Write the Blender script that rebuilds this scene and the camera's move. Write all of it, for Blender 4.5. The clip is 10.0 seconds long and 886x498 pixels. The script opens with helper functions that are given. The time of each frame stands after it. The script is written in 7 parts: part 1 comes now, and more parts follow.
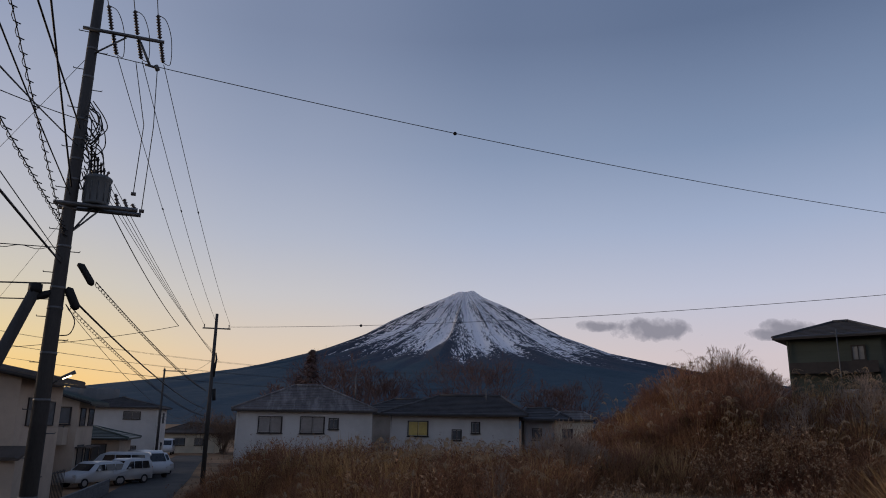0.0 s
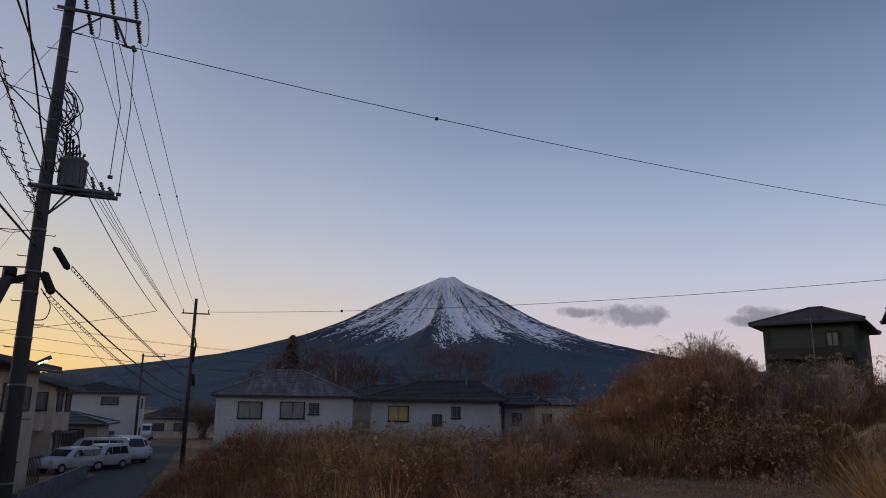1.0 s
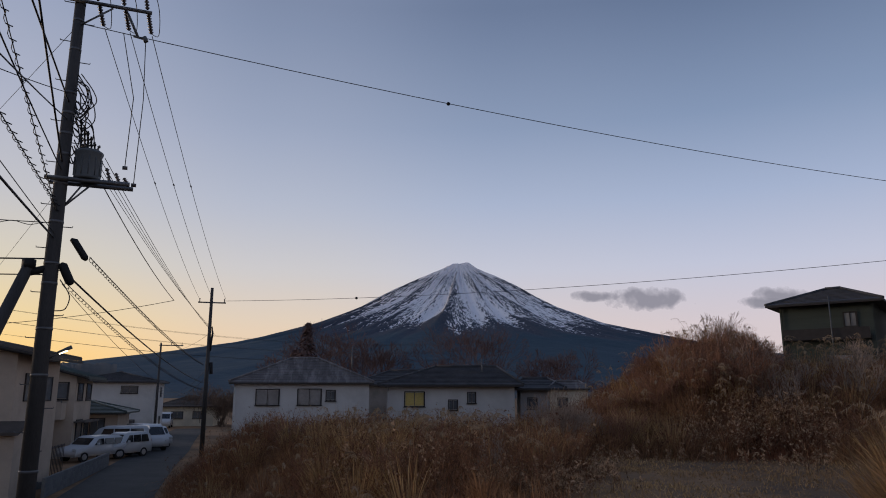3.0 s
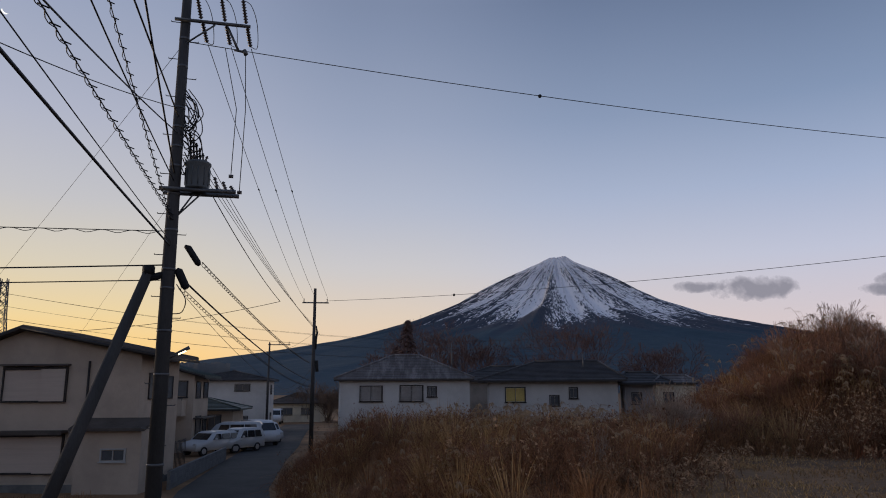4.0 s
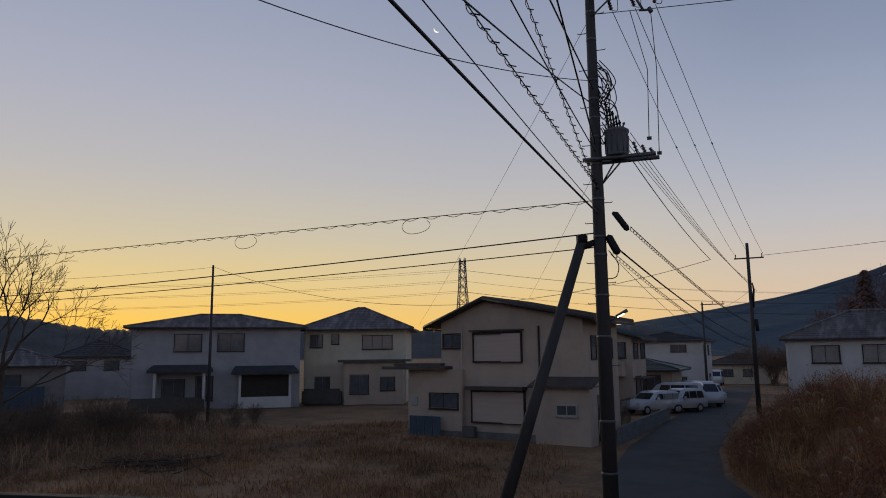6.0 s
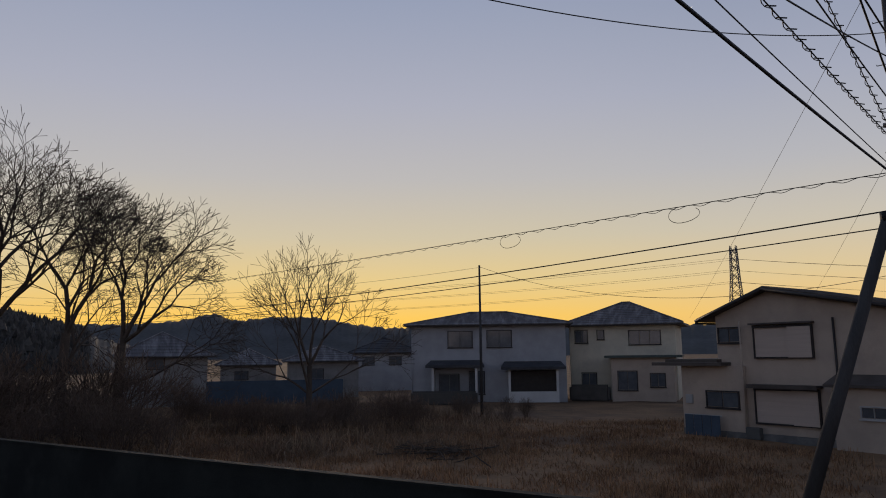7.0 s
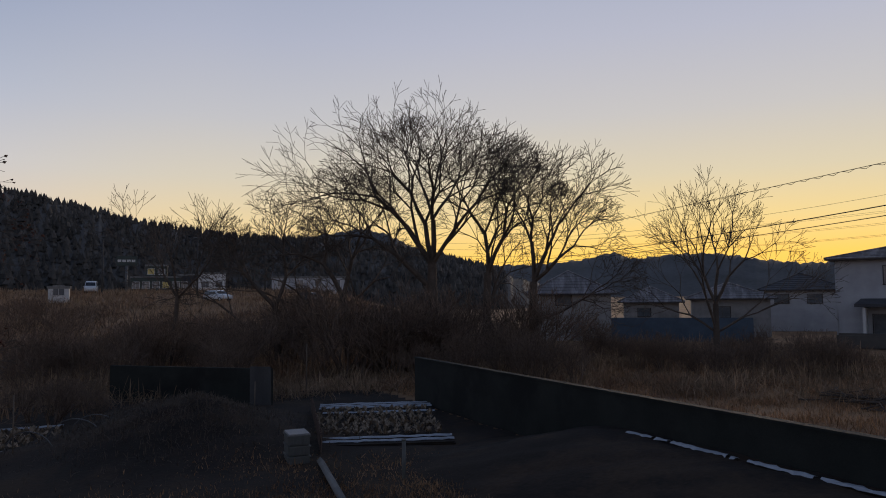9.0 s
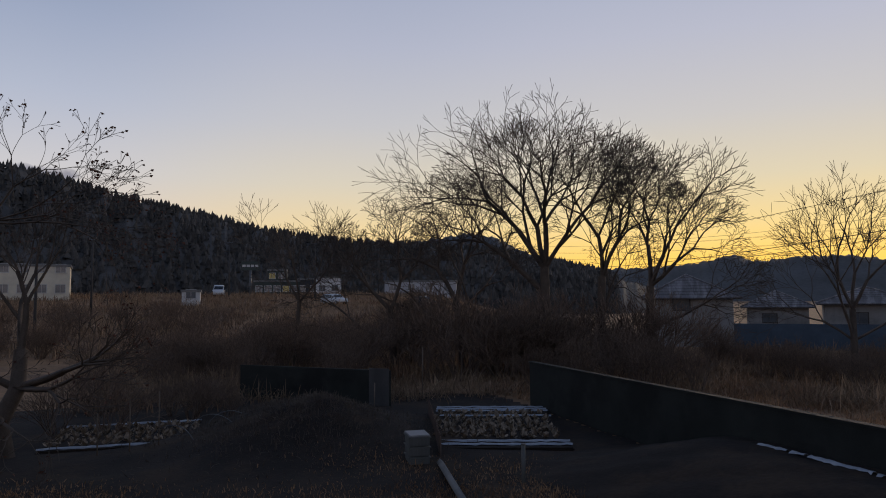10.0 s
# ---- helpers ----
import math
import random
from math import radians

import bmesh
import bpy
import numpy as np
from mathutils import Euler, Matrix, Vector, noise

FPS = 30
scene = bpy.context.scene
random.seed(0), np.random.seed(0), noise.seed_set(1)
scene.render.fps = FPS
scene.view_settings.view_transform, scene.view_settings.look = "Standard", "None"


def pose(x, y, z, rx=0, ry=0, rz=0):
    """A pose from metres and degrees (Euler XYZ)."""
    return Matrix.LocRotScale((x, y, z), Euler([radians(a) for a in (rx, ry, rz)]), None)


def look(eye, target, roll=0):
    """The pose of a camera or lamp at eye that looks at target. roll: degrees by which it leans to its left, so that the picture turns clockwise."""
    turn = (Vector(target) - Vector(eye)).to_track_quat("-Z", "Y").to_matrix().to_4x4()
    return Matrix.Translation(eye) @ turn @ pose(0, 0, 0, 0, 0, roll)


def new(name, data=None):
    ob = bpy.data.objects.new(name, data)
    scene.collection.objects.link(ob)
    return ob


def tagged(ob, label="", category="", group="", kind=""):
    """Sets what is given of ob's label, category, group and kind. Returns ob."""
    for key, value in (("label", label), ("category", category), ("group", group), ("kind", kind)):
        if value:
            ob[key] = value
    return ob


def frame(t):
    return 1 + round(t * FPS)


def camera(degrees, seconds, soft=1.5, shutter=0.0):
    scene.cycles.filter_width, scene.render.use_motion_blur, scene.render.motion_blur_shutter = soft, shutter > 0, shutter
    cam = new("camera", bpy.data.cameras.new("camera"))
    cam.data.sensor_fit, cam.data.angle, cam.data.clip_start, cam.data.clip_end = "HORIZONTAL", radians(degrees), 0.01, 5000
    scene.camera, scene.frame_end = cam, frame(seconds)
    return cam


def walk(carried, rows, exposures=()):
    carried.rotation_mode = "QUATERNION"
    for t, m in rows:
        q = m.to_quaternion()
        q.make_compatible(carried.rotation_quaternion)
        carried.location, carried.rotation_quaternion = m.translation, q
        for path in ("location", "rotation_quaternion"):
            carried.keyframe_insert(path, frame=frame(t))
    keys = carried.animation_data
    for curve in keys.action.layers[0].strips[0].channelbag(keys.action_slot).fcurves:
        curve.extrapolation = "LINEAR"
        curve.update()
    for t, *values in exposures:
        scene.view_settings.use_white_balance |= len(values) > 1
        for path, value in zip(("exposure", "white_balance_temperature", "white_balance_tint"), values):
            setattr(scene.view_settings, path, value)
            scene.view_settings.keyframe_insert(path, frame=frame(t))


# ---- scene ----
cam = camera(63.7, 10.0, soft=1.0)
EYE = 4.2
ROWS = [
    (0.0, 0.000, 0.000, 0.000, 103.80, -0.70, 0.00),
    (0.5, 0.011, 0.007, -0.006, 103.30, -0.72, -0.63),
    (1.0, 0.012, 0.014, -0.002, 102.68, -0.64, -1.52),
    (1.5, 0.015, 0.030, 0.008, 102.15, -0.47, -2.58),
    (2.0, 0.010, 0.034, 0.006, 101.89, -0.26, -2.94),
    (3.5, -0.012, 0.010, -0.020, 101.42, 0.22, 2.91),
    (4.0, -0.022, 0.036, -0.015, 101.25, 0.39, 7.59),
    (4.5, -0.076, 0.075, -0.004, 100.79, 0.47, 14.30),
    (5.0, -0.105, 0.070, 0.003, 99.99, 0.68, 21.64),
    (6.5, -0.225, -0.070, -0.024, 98.23, 0.58, 51.67),
    (7.0, -0.270, -0.120, -0.018, 98.39, 0.66, 61.77),
    (7.5, -0.250, -0.135, -0.021, 98.31, 0.45, 70.75),
    (8.0, -0.265, -0.125, -0.026, 97.14, 0.28, 78.60),
    (8.5, -0.345, -0.138, -0.029, 94.97, 0.40, 86.26),
    (9.0, -0.335, -0.190, -0.027, 93.76, 0.58, 92.98),
    (9.5, -0.262, -0.275, -0.020, 93.58, 0.56, 98.59),
    (10.0, -0.213, -0.388, -0.013, 94.14, 0.40, 101.70),
]
EXPOSURES = [(0.0, 0.15), (2.0, 0.22), (3.5, 0.23), (4.3, 0.17), (5.0, 0.04), (6.3, 0.0), (7.5, 0.0), (8.5, 0.15), (10.0, 0.25)]
walk(cam, [(t, pose(x, y, EYE + z, rx, ry, rz)) for t, x, y, z, rx, ry, rz in ROWS], EXPOSURES)

# ---- light: dusk sky, the sun just set behind the low hills ----
SUN_AZ = 72.0


def at_bearing(bearing, dist, z=0.0):
    """A place by its bearing (degrees to the left of the y axis) and distance."""
    b = radians(bearing)
    return Vector((-dist * math.sin(b), dist * math.cos(b), z))


def node(nt, kind, x=0, y=0, **values):
    n = nt.nodes.new(kind)
    n.location = (x, y)
    for k, v in values.items():
        n.inputs[k.replace("_", " ")].default_value = v
    return n


def ramp(nt, stops):
    r = nt.nodes.new("ShaderNodeValToRGB")
    while len(r.color_ramp.elements) < len(stops):
        r.color_ramp.elements.new(0.5)
    for e, (p, c) in zip(r.color_ramp.elements, stops):
        e.position, e.color = p, (*c, 1)
    return r


def math_node(nt, op, a, b=None):
    m = nt.nodes.new("ShaderNodeMath")
    m.operation = op
    for i, v in enumerate((a, b)):
        if v is None:
            continue
        if isinstance(v, (int, float)):
            m.inputs[i].default_value = v
        else:
            nt.links.new(v, m.inputs[i])
    return m.outputs[0]


def mix_colour(nt, fac, a, b, blend="MIX"):
    m = nt.nodes.new("ShaderNodeMix")
    m.data_type, m.blend_type = "RGBA", blend
    for sock, v in ((m.inputs["Factor"], fac), (m.inputs["A"], a), (m.inputs["B"], b)):
        if isinstance(v, (int, float)):
            sock.default_value = v
        elif isinstance(v, tuple):
            sock.default_value = (*v, 1)
        else:
            nt.links.new(v, sock)
    return m.outputs["Result"]


world = bpy.data.worlds.new("dusk")
scene.world = world
world.use_nodes = True
wt = world.node_tree
wt.nodes.clear()
wc = wt.nodes.new("ShaderNodeTexCoord")
ws = wt.nodes.new("ShaderNodeSeparateXYZ")
wt.links.new(wc.outputs["Generated"], ws.inputs[0])
sky = wt.nodes.new("ShaderNodeTexSky")
sky.sky_type, sky.sun_disc = "NISHITA", False
sky.sun_elevation, sky.sun_rotation = radians(1.0), radians(-SUN_AZ)
sky.altitude, sky.dust_density, sky.ozone_density = 850, 1.0, 2.0
# bearing from the sunset: 1 towards it, 0 away from it
sb = radians(SUN_AZ)
horiz = math_node(wt, "SQRT", math_node(wt, "SUBTRACT", 1.0001, math_node(wt, "MULTIPLY", ws.outputs["Z"], ws.outputs["Z"])))
dot = math_node(wt, "ADD", math_node(wt, "MULTIPLY", ws.outputs["X"], -math.sin(sb)), math_node(wt, "MULTIPLY", ws.outputs["Y"], math.cos(sb)))
toward = math_node(wt, "ADD", math_node(wt, "MULTIPLY", math_node(wt, "DIVIDE", dot, horiz), 0.5), 0.5)
height = math_node(wt, "MAXIMUM", ws.outputs["Z"], 0.0)
warm = ramp(wt, [(0.0, (0.93, 0.50, 0.07)), (0.05, (0.93, 0.57, 0.11)), (0.10, (0.77, 0.58, 0.25)), (0.16, (0.62, 0.54, 0.38)), (0.24, (0.50, 0.48, 0.47)), (0.34, (0.41, 0.42, 0.50)), (0.47, (0.30, 0.34, 0.46)), (1.0, (0.13, 0.18, 0.32))])
cool = ramp(wt, [(0.0, (0.60, 0.49, 0.47)), (0.09, (0.56, 0.49, 0.52)), (0.17, (0.45, 0.47, 0.58)), (0.26, (0.315, 0.375, 0.52)), (0.36, (0.195, 0.258, 0.39)), (0.5, (0.105, 0.147, 0.245)), (1.0, (0.07, 0.105, 0.20))])
for r_ in (warm, cool):
    wt.links.new(height, r_.inputs[0])
side = ramp(wt, [(0.0, (0, 0, 0)), (0.45, (0.0, 0.0, 0.0)), (0.60, (0.10, 0.10, 0.10)), (0.76, (0.38, 0.38, 0.38)), (0.90, (0.80, 0.80, 0.80)), (1.0, (1, 1, 1))])
side.color_ramp.interpolation = "EASE"
wt.links.new(toward, side.inputs[0])
grad = mix_colour(wt, side.outputs[0], cool.outputs[0], warm.outputs[0])
sky_scaled = mix_colour(wt, 1.0, sky.outputs[0], (0.06, 0.06, 0.06), "MULTIPLY")
both = mix_colour(wt, 0.90, sky_scaled, grad)
bg = wt.nodes.new("ShaderNodeBackground")
bg.inputs["Strength"].default_value = 1.12
wt.links.new(both, bg.inputs["Color"])
wo = wt.nodes.new("ShaderNodeOutputWorld")
wt.links.new(bg.outputs[0], wo.inputs[0])

sun = new("sun", bpy.data.lights.new("sun", "SUN"))
sun.data.energy, sun.data.angle, sun.data.color = 1.25, radians(12), (1.0, 0.74, 0.54)
sun.matrix_world = look(at_bearing(SUN_AZ, 100, 7.0), (0, 0, 0))


# ---- materials ----
def material(name, colour, rough=0.8, vary=0.25, scale=3.0, fine=40.0, bump=0.2, metal=0.0, second=None, second_amount=0.5, island=0.0, obj_random=0.0, spec=0.3, streak=None, emit=None, thin=0.0):
    m = bpy.data.materials.new(name)
    m.use_nodes = True
    nt = m.node_tree
    bsdf = nt.nodes["Principled BSDF"]
    bsdf.inputs["Roughness"].default_value = rough
    bsdf.inputs["Metallic"].default_value = metal
    bsdf.inputs["Specular IOR Level"].default_value = spec
    tc = nt.nodes.new("ShaderNodeTexCoord")
    coord = tc.outputs["Object"]
    if streak:
        mp = nt.nodes.new("ShaderNodeMapping")
        mp.inputs["Scale"].default_value = streak
        nt.links.new(coord, mp.inputs[0])
        coord = mp.outputs[0]
    n1 = node(nt, "ShaderNodeTexNoise", Scale=scale, Detail=5.0, Roughness=0.6)
    n2 = node(nt, "ShaderNodeTexNoise", Scale=fine, Detail=4.0, Roughness=0.65)
    nt.links.new(coord, n1.inputs["Vector"])
    nt.links.new(coord, n2.inputs["Vector"])
    dark = tuple(c * (1 - vary) for c in colour)
    light = tuple(min(1, c * (1 + vary)) for c in colour)
    r1 = ramp(nt, [(0.3, dark), (0.7, light)])
    nt.links.new(n1.outputs[0], r1.inputs[0])
    col = r1.outputs[0]
    if second:
        r2 = ramp(nt, [(0.48, (0, 0, 0)), (0.62, (1, 1, 1))])
        n3 = node(nt, "ShaderNodeTexNoise", Scale=scale * 0.6, Detail=6.0, Roughness=0.7)
        nt.links.new(coord, n3.inputs["Vector"])
        nt.links.new(n3.outputs[0], r2.inputs[0])
        col = mix_colour(nt, math_node(nt, "MULTIPLY", r2.outputs[0], second_amount), col, second)
    grain = ramp(nt, [(0.25, (1 - vary * 0.8,) * 3), (0.75, (1 + vary * 0.8,) * 3)])
    nt.links.new(n2.outputs[0], grain.inputs[0])
    col = mix_colour(nt, 1.0, col, grain.outputs[0], "MULTIPLY")
    if island:
        g = nt.nodes.new("ShaderNodeNewGeometry")
        ri = ramp(nt, [(0.0, (1 - island,) * 3), (1.0, (1 + island,) * 3)])
        nt.links.new(g.outputs["Random Per Island"], ri.inputs[0])
        col = mix_colour(nt, 1.0, col, ri.outputs[0], "MULTIPLY")
    if obj_random:
        g = nt.nodes.new("ShaderNodeObjectInfo")
        ri = ramp(nt, [(0.0, (1 - obj_random,) * 3), (1.0, (1 + obj_random,) * 3)])
        nt.links.new(g.outputs["Random"], ri.inputs[0])
        col = mix_colour(nt, 1.0, col, ri.outputs[0], "MULTIPLY")
    nt.links.new(col, bsdf.inputs["Base Color"])
    if bump:
        b = node(nt, "ShaderNodeBump", Strength=bump, Distance=0.02)
        nt.links.new(n2.outputs[0], b.inputs["Height"])
        nt.links.new(b.outputs[0], bsdf.inputs["Normal"])
    if thin:
        tl = nt.nodes.new("ShaderNodeBsdfTranslucent")
        nt.links.new(col, tl.inputs[0])
        mx = nt.nodes.new("ShaderNodeMixShader")
        mx.inputs[0].default_value = thin
        nt.links.new(bsdf.outputs[0], mx.inputs[1])
        nt.links.new(tl.outputs[0], mx.inputs[2])
        nt.links.new(mx.outputs[0], nt.nodes["Material Output"].inputs[0])
    if emit:
        bsdf.inputs["Emission Color"].default_value = (*emit[:3], 1)
        bsdf.inputs["Emission Strength"].default_value = emit[3]
    return m


def glass_material(name, tint, rough=0.08):
    m = material(name, tint, rough=rough, vary=0.25, scale=0.7, fine=3, bump=0.02, spec=0.6)
    return m


M = {
    "concrete": material("concrete", (0.17, 0.165, 0.155), 0.9, 0.25, 1.5, 60, 0.3, second=(0.10, 0.10, 0.095)),
    "pole": material("pole_concrete", (0.055, 0.053, 0.052), 0.85, 0.25, 2.0, 50, 0.3, streak=(1, 1, 0.2)),
    "steel": material("galvanised_steel", (0.13, 0.135, 0.14), 0.55, 0.2, 3, 60, 0.1, metal=0.5),
    "black": material("black_rubber", (0.015, 0.015, 0.016), 0.7, 0.2, 4, 40, 0.05),
    "cable": material("cable_sheath", (0.03, 0.03, 0.032), 0.6, 0.2, 4, 40, 0.05),
    "grey_paint": material("grey_enamel", (0.10, 0.11, 0.115), 0.5, 0.15, 2, 40, 0.05),
    "porcelain": material("porcelain", (0.10, 0.085, 0.08), 0.3, 0.2, 5, 40, 0.02),
    "asphalt": material("asphalt", (0.052, 0.050, 0.048), 0.9, 0.25, 0.6, 30, 0.4, second=(0.075, 0.072, 0.068)),
    "stucco_beige": material("stucco_beige", (0.47, 0.38, 0.30), 0.9, 0.10, 0.8, 30, 0.3, second=(0.35, 0.28, 0.225), second_amount=0.4),
    "stucco_white": material("stucco_white", (0.55, 0.54, 0.52), 0.9, 0.10, 0.7, 30, 0.25, second=(0.42, 0.41, 0.39), second_amount=0.4),
    "stucco_cream": material("stucco_cream", (0.60, 0.54, 0.42), 0.9, 0.10, 0.7, 30, 0.25, second=(0.40, 0.36, 0.29), second_amount=0.4),
    "stucco_grey": material("stucco_grey", (0.36, 0.36, 0.37), 0.9, 0.12, 0.7, 30, 0.25, second=(0.27, 0.27, 0.28), second_amount=0.4),
    "stucco_dim": material("stucco_dim_grey", (0.26, 0.25, 0.24), 0.9, 0.15, 0.7, 30, 0.25, second=(0.12, 0.12, 0.12), second_amount=0.5),
    "siding_dark": material("siding_dark_green", (0.055, 0.068, 0.060), 0.8, 0.15, 0.8, 20, 0.2, streak=(0.3, 0.3, 4)),
    "roof_dark": material("roof_slate_dark", (0.050, 0.050, 0.055), 0.7, 0.3, 1.2, 30, 0.3, second=(0.085, 0.08, 0.08)),
    "roof_weathered": material("roof_weathered_tile", (0.12, 0.11, 0.11), 0.7, 0.3, 1.0, 25, 0.4, second=(0.30, 0.28, 0.28), second_amount=0.6, streak=(3, 0.5, 0.5)),
    "roof_brown": material("roof_brown_tile", (0.085, 0.07, 0.06), 0.75, 0.3, 1.0, 25, 0.4, second=(0.12, 0.10, 0.085)),
    "roof_green": material("roof_green_metal", (0.065, 0.085, 0.078), 0.45, 0.15, 1.0, 25, 0.1, metal=0.2),
    "frame_dark": material("window_frame_bronze", (0.035, 0.030, 0.028), 0.5, 0.2, 4, 40, 0.05),
    "frame_light": material("window_frame_aluminium", (0.42, 0.42, 0.41), 0.4, 0.1, 4, 40, 0.05, metal=0.3),
    "glass": glass_material("window_glass", (0.10, 0.11, 0.12)),
    "glass_curtain": glass_material("window_glass_grey_curtain", (0.20, 0.20, 0.20), 0.2),
    "glass_yellow": glass_material("window_glass_yellow_curtain_and_lit", (0.48, 0.36, 0.10), 0.35),
    "shutter": material("shutter_beige_metal", (0.50, 0.41, 0.34), 0.6, 0.08, 0.8, 20, 0.1, streak=(0.3, 0.3, 8)),
    "wood_old": material("weathered_wood", (0.13, 0.10, 0.075), 0.85, 0.3, 2, 30, 0.4, streak=(4, 4, 0.6)),
    "bark": material("bark_grey_brown", (0.085, 0.066, 0.052), 0.95, 0.3, 2, 30, 0.5),
    "bark_pale": material("bark_pale_twigs", (0.36, 0.27, 0.21), 0.95, 0.25, 2, 30, 0.3, island=0.3),
    "twig_red": material("twigs_reddish", (0.30, 0.155, 0.095), 0.95, 0.25, 0.5, 30, 0.2, island=0.4),
    "twig_far": material("twigs_dull_brown", (0.15, 0.090, 0.075), 0.95, 0.25, 0.5, 30, 0.2, island=0.35),
    "twig_dark": material("twigs_dark", (0.14, 0.098, 0.072), 0.95, 0.25, 0.5, 30, 0.2, island=0.35),
    "soil": material("dry_ground", (0.23, 0.130, 0.064), 0.97, 0.35, 0.25, 6, 0.6, second=(0.10, 0.060, 0.036), second_amount=0.8),
    "grass_dry": material("dry_grass", (0.315, 0.165, 0.080), 0.9, 0.25, 0.35, 3, 0.0, island=0.5, second=(0.19, 0.070, 0.034), second_amount=0.9, thin=0.35),
    "weeds_dim": material("dim_weeds", (0.24, 0.165, 0.105), 0.9, 0.25, 0.35, 3, 0.0, island=0.5, second=(0.16, 0.088, 0.052), second_amount=0.8, thin=0.3),
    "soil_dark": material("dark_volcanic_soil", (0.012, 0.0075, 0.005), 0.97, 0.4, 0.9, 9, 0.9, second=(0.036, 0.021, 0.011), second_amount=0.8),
    # Near-black because the yard walls' shadow is put into this base colour.
    "concrete_shade": material("concrete_shade_dark", (0.019, 0.021, 0.018), 0.9, 0.3, 0.7, 40, 0.3, second=(0.010, 0.010, 0.009), second_amount=0.9),
    "grass_pale": material("dry_grass_pale", (0.47, 0.29, 0.13), 0.9, 0.2, 0.3, 3, 0.0, island=0.45, second=(0.26, 0.15, 0.08), second_amount=0.7, thin=0.3),
    "grass_lot": material("withered_lot_grass", (0.30, 0.175, 0.095), 0.9, 0.25, 0.5, 3, 0.0, island=0.5, second=(0.15, 0.080, 0.045), second_amount=0.9, thin=0.3),
    "weed_brown": material("withered_weed_stems", (0.23, 0.115, 0.062), 0.9, 0.25, 0.3, 3, 0.0, island=0.5, second=(0.11, 0.050, 0.030), second_amount=0.9, thin=0.25),
    "weed_seed": material("weed_seed_heads", (0.42, 0.27, 0.16), 0.95, 0.2, 0.5, 3, 0.0, island=0.5, thin=0.35),
    "plume": material("pampas_plume", (0.42, 0.31, 0.20), 0.95, 0.15, 3, 20, 0.0, island=0.3, thin=0.4),
    "leaf_dead": material("dead_leaf", (0.10, 0.040, 0.025), 0.8, 0.2, 3, 20, 0.0, island=0.4),
    "forest": material("conifer_forest", (0.066, 0.060, 0.053), 0.95, 0.35, 0.03, 0.8, 0.3, island=0.35),
    "far_hill": material("far_wooded_hill", (0.055, 0.058, 0.060), 0.95, 0.3, 0.01, 0.15, 0.5),
    "car_white": material("car_paint_white", (0.52, 0.53, 0.54), 0.25, 0.04, 1, 10, 0.0, spec=0.6),
    "car_dark": material("car_paint_dark", (0.03, 0.03, 0.035), 0.25, 0.1, 1, 10, 0.0, spec=0.6),
    "car_glass": glass_material("car_glass", (0.02, 0.022, 0.025), 0.05),
    "tyre": material("tyre_rubber", (0.02, 0.02, 0.02), 0.85, 0.2, 4, 40, 0.1),
    "rim": material("wheel_rim_alloy", (0.42, 0.42, 0.43), 0.35, 0.1, 4, 40, 0.0, metal=0.7),
    "tail": material("tail_lamp_red", (0.25, 0.02, 0.02), 0.3, 0.1, 4, 40, 0.0),
    "clear": material("headlamp_clear", (0.5, 0.5, 0.5), 0.2, 0.1, 4, 40, 0.0),
    "block": material("concrete_block", (0.15, 0.155, 0.16), 0.95, 0.2, 1.2, 40, 0.4, second=(0.09, 0.09, 0.09), obj_random=0.12),
    "mulch": material("mulch_film_silver", (0.27, 0.29, 0.32), 0.35, 0.15, 2, 20, 0.3, spec=0.5),
    "rust": material("corrugated_rusty_steel", (0.10, 0.065, 0.05), 0.8, 0.3, 2, 30, 0.2, second=(0.05, 0.04, 0.04), metal=0.2),
    "plastic_grey": material("plastic_grey", (0.10, 0.10, 0.092), 0.6, 0.1, 2, 30, 0.05),
    "tarp": material("blue_sheet", (0.055, 0.08, 0.11), 0.6, 0.2, 1, 20, 0.2),
    "moon": material("moon_surface", (0.8, 0.8, 0.78), 1, 0.05, 1, 10, 0.0, emit=(1.0, 0.93, 0.80, 1.2)),
    "lamp": material("lamp_lens", (0.9, 0.85, 0.75), 0.4, 0.05, 1, 10, 0.0, emit=(1.0, 0.80, 0.48, 4.0)),
    "vegetable": material("winter_cabbage", (0.22, 0.165, 0.115), 0.9, 0.3, 4, 20, 0.1, island=0.4),
}


# ---- mesh helpers ----
def part(name, bm, mat, parent=None, label=""):
    """Links a bmesh (or mesh) as one mesh object under a thing or a part."""
    if isinstance(bm, bmesh.types.BMesh):
        me = bpy.data.meshes.new(name)
        bm.to_mesh(me)
        bm.free()
    else:
        me = bm
    if mat and not me.materials:
        me.materials.append(mat)
    ob = new(name, me)
    if parent:
        ob.parent = parent
    if label:
        ob["label"] = label
    return ob


def thing(name, label, category, m=None, group="", kind=""):
    ob = new(name)
    ob.empty_display_size = 0.2
    if m is not None:
        ob.matrix_basis = m
    return tagged(ob, label, category, group, kind)


def box(bm, x0, x1, y0, y1, z0, z1):
    vs = [bm.verts.new((x, y, z)) for x in (x0, x1) for y in (y0, y1) for z in (z0, z1)]
    for q in ((0, 1, 3, 2), (4, 6, 7, 5), (0, 4, 5, 1), (2, 3, 7, 6), (0, 2, 6, 4), (1, 5, 7, 3)):
        bm.faces.new([vs[i] for i in q])
    return vs


def boxes(*rows):
    bm = bmesh.new()
    for r in rows:
        box(bm, *r)
    return bm


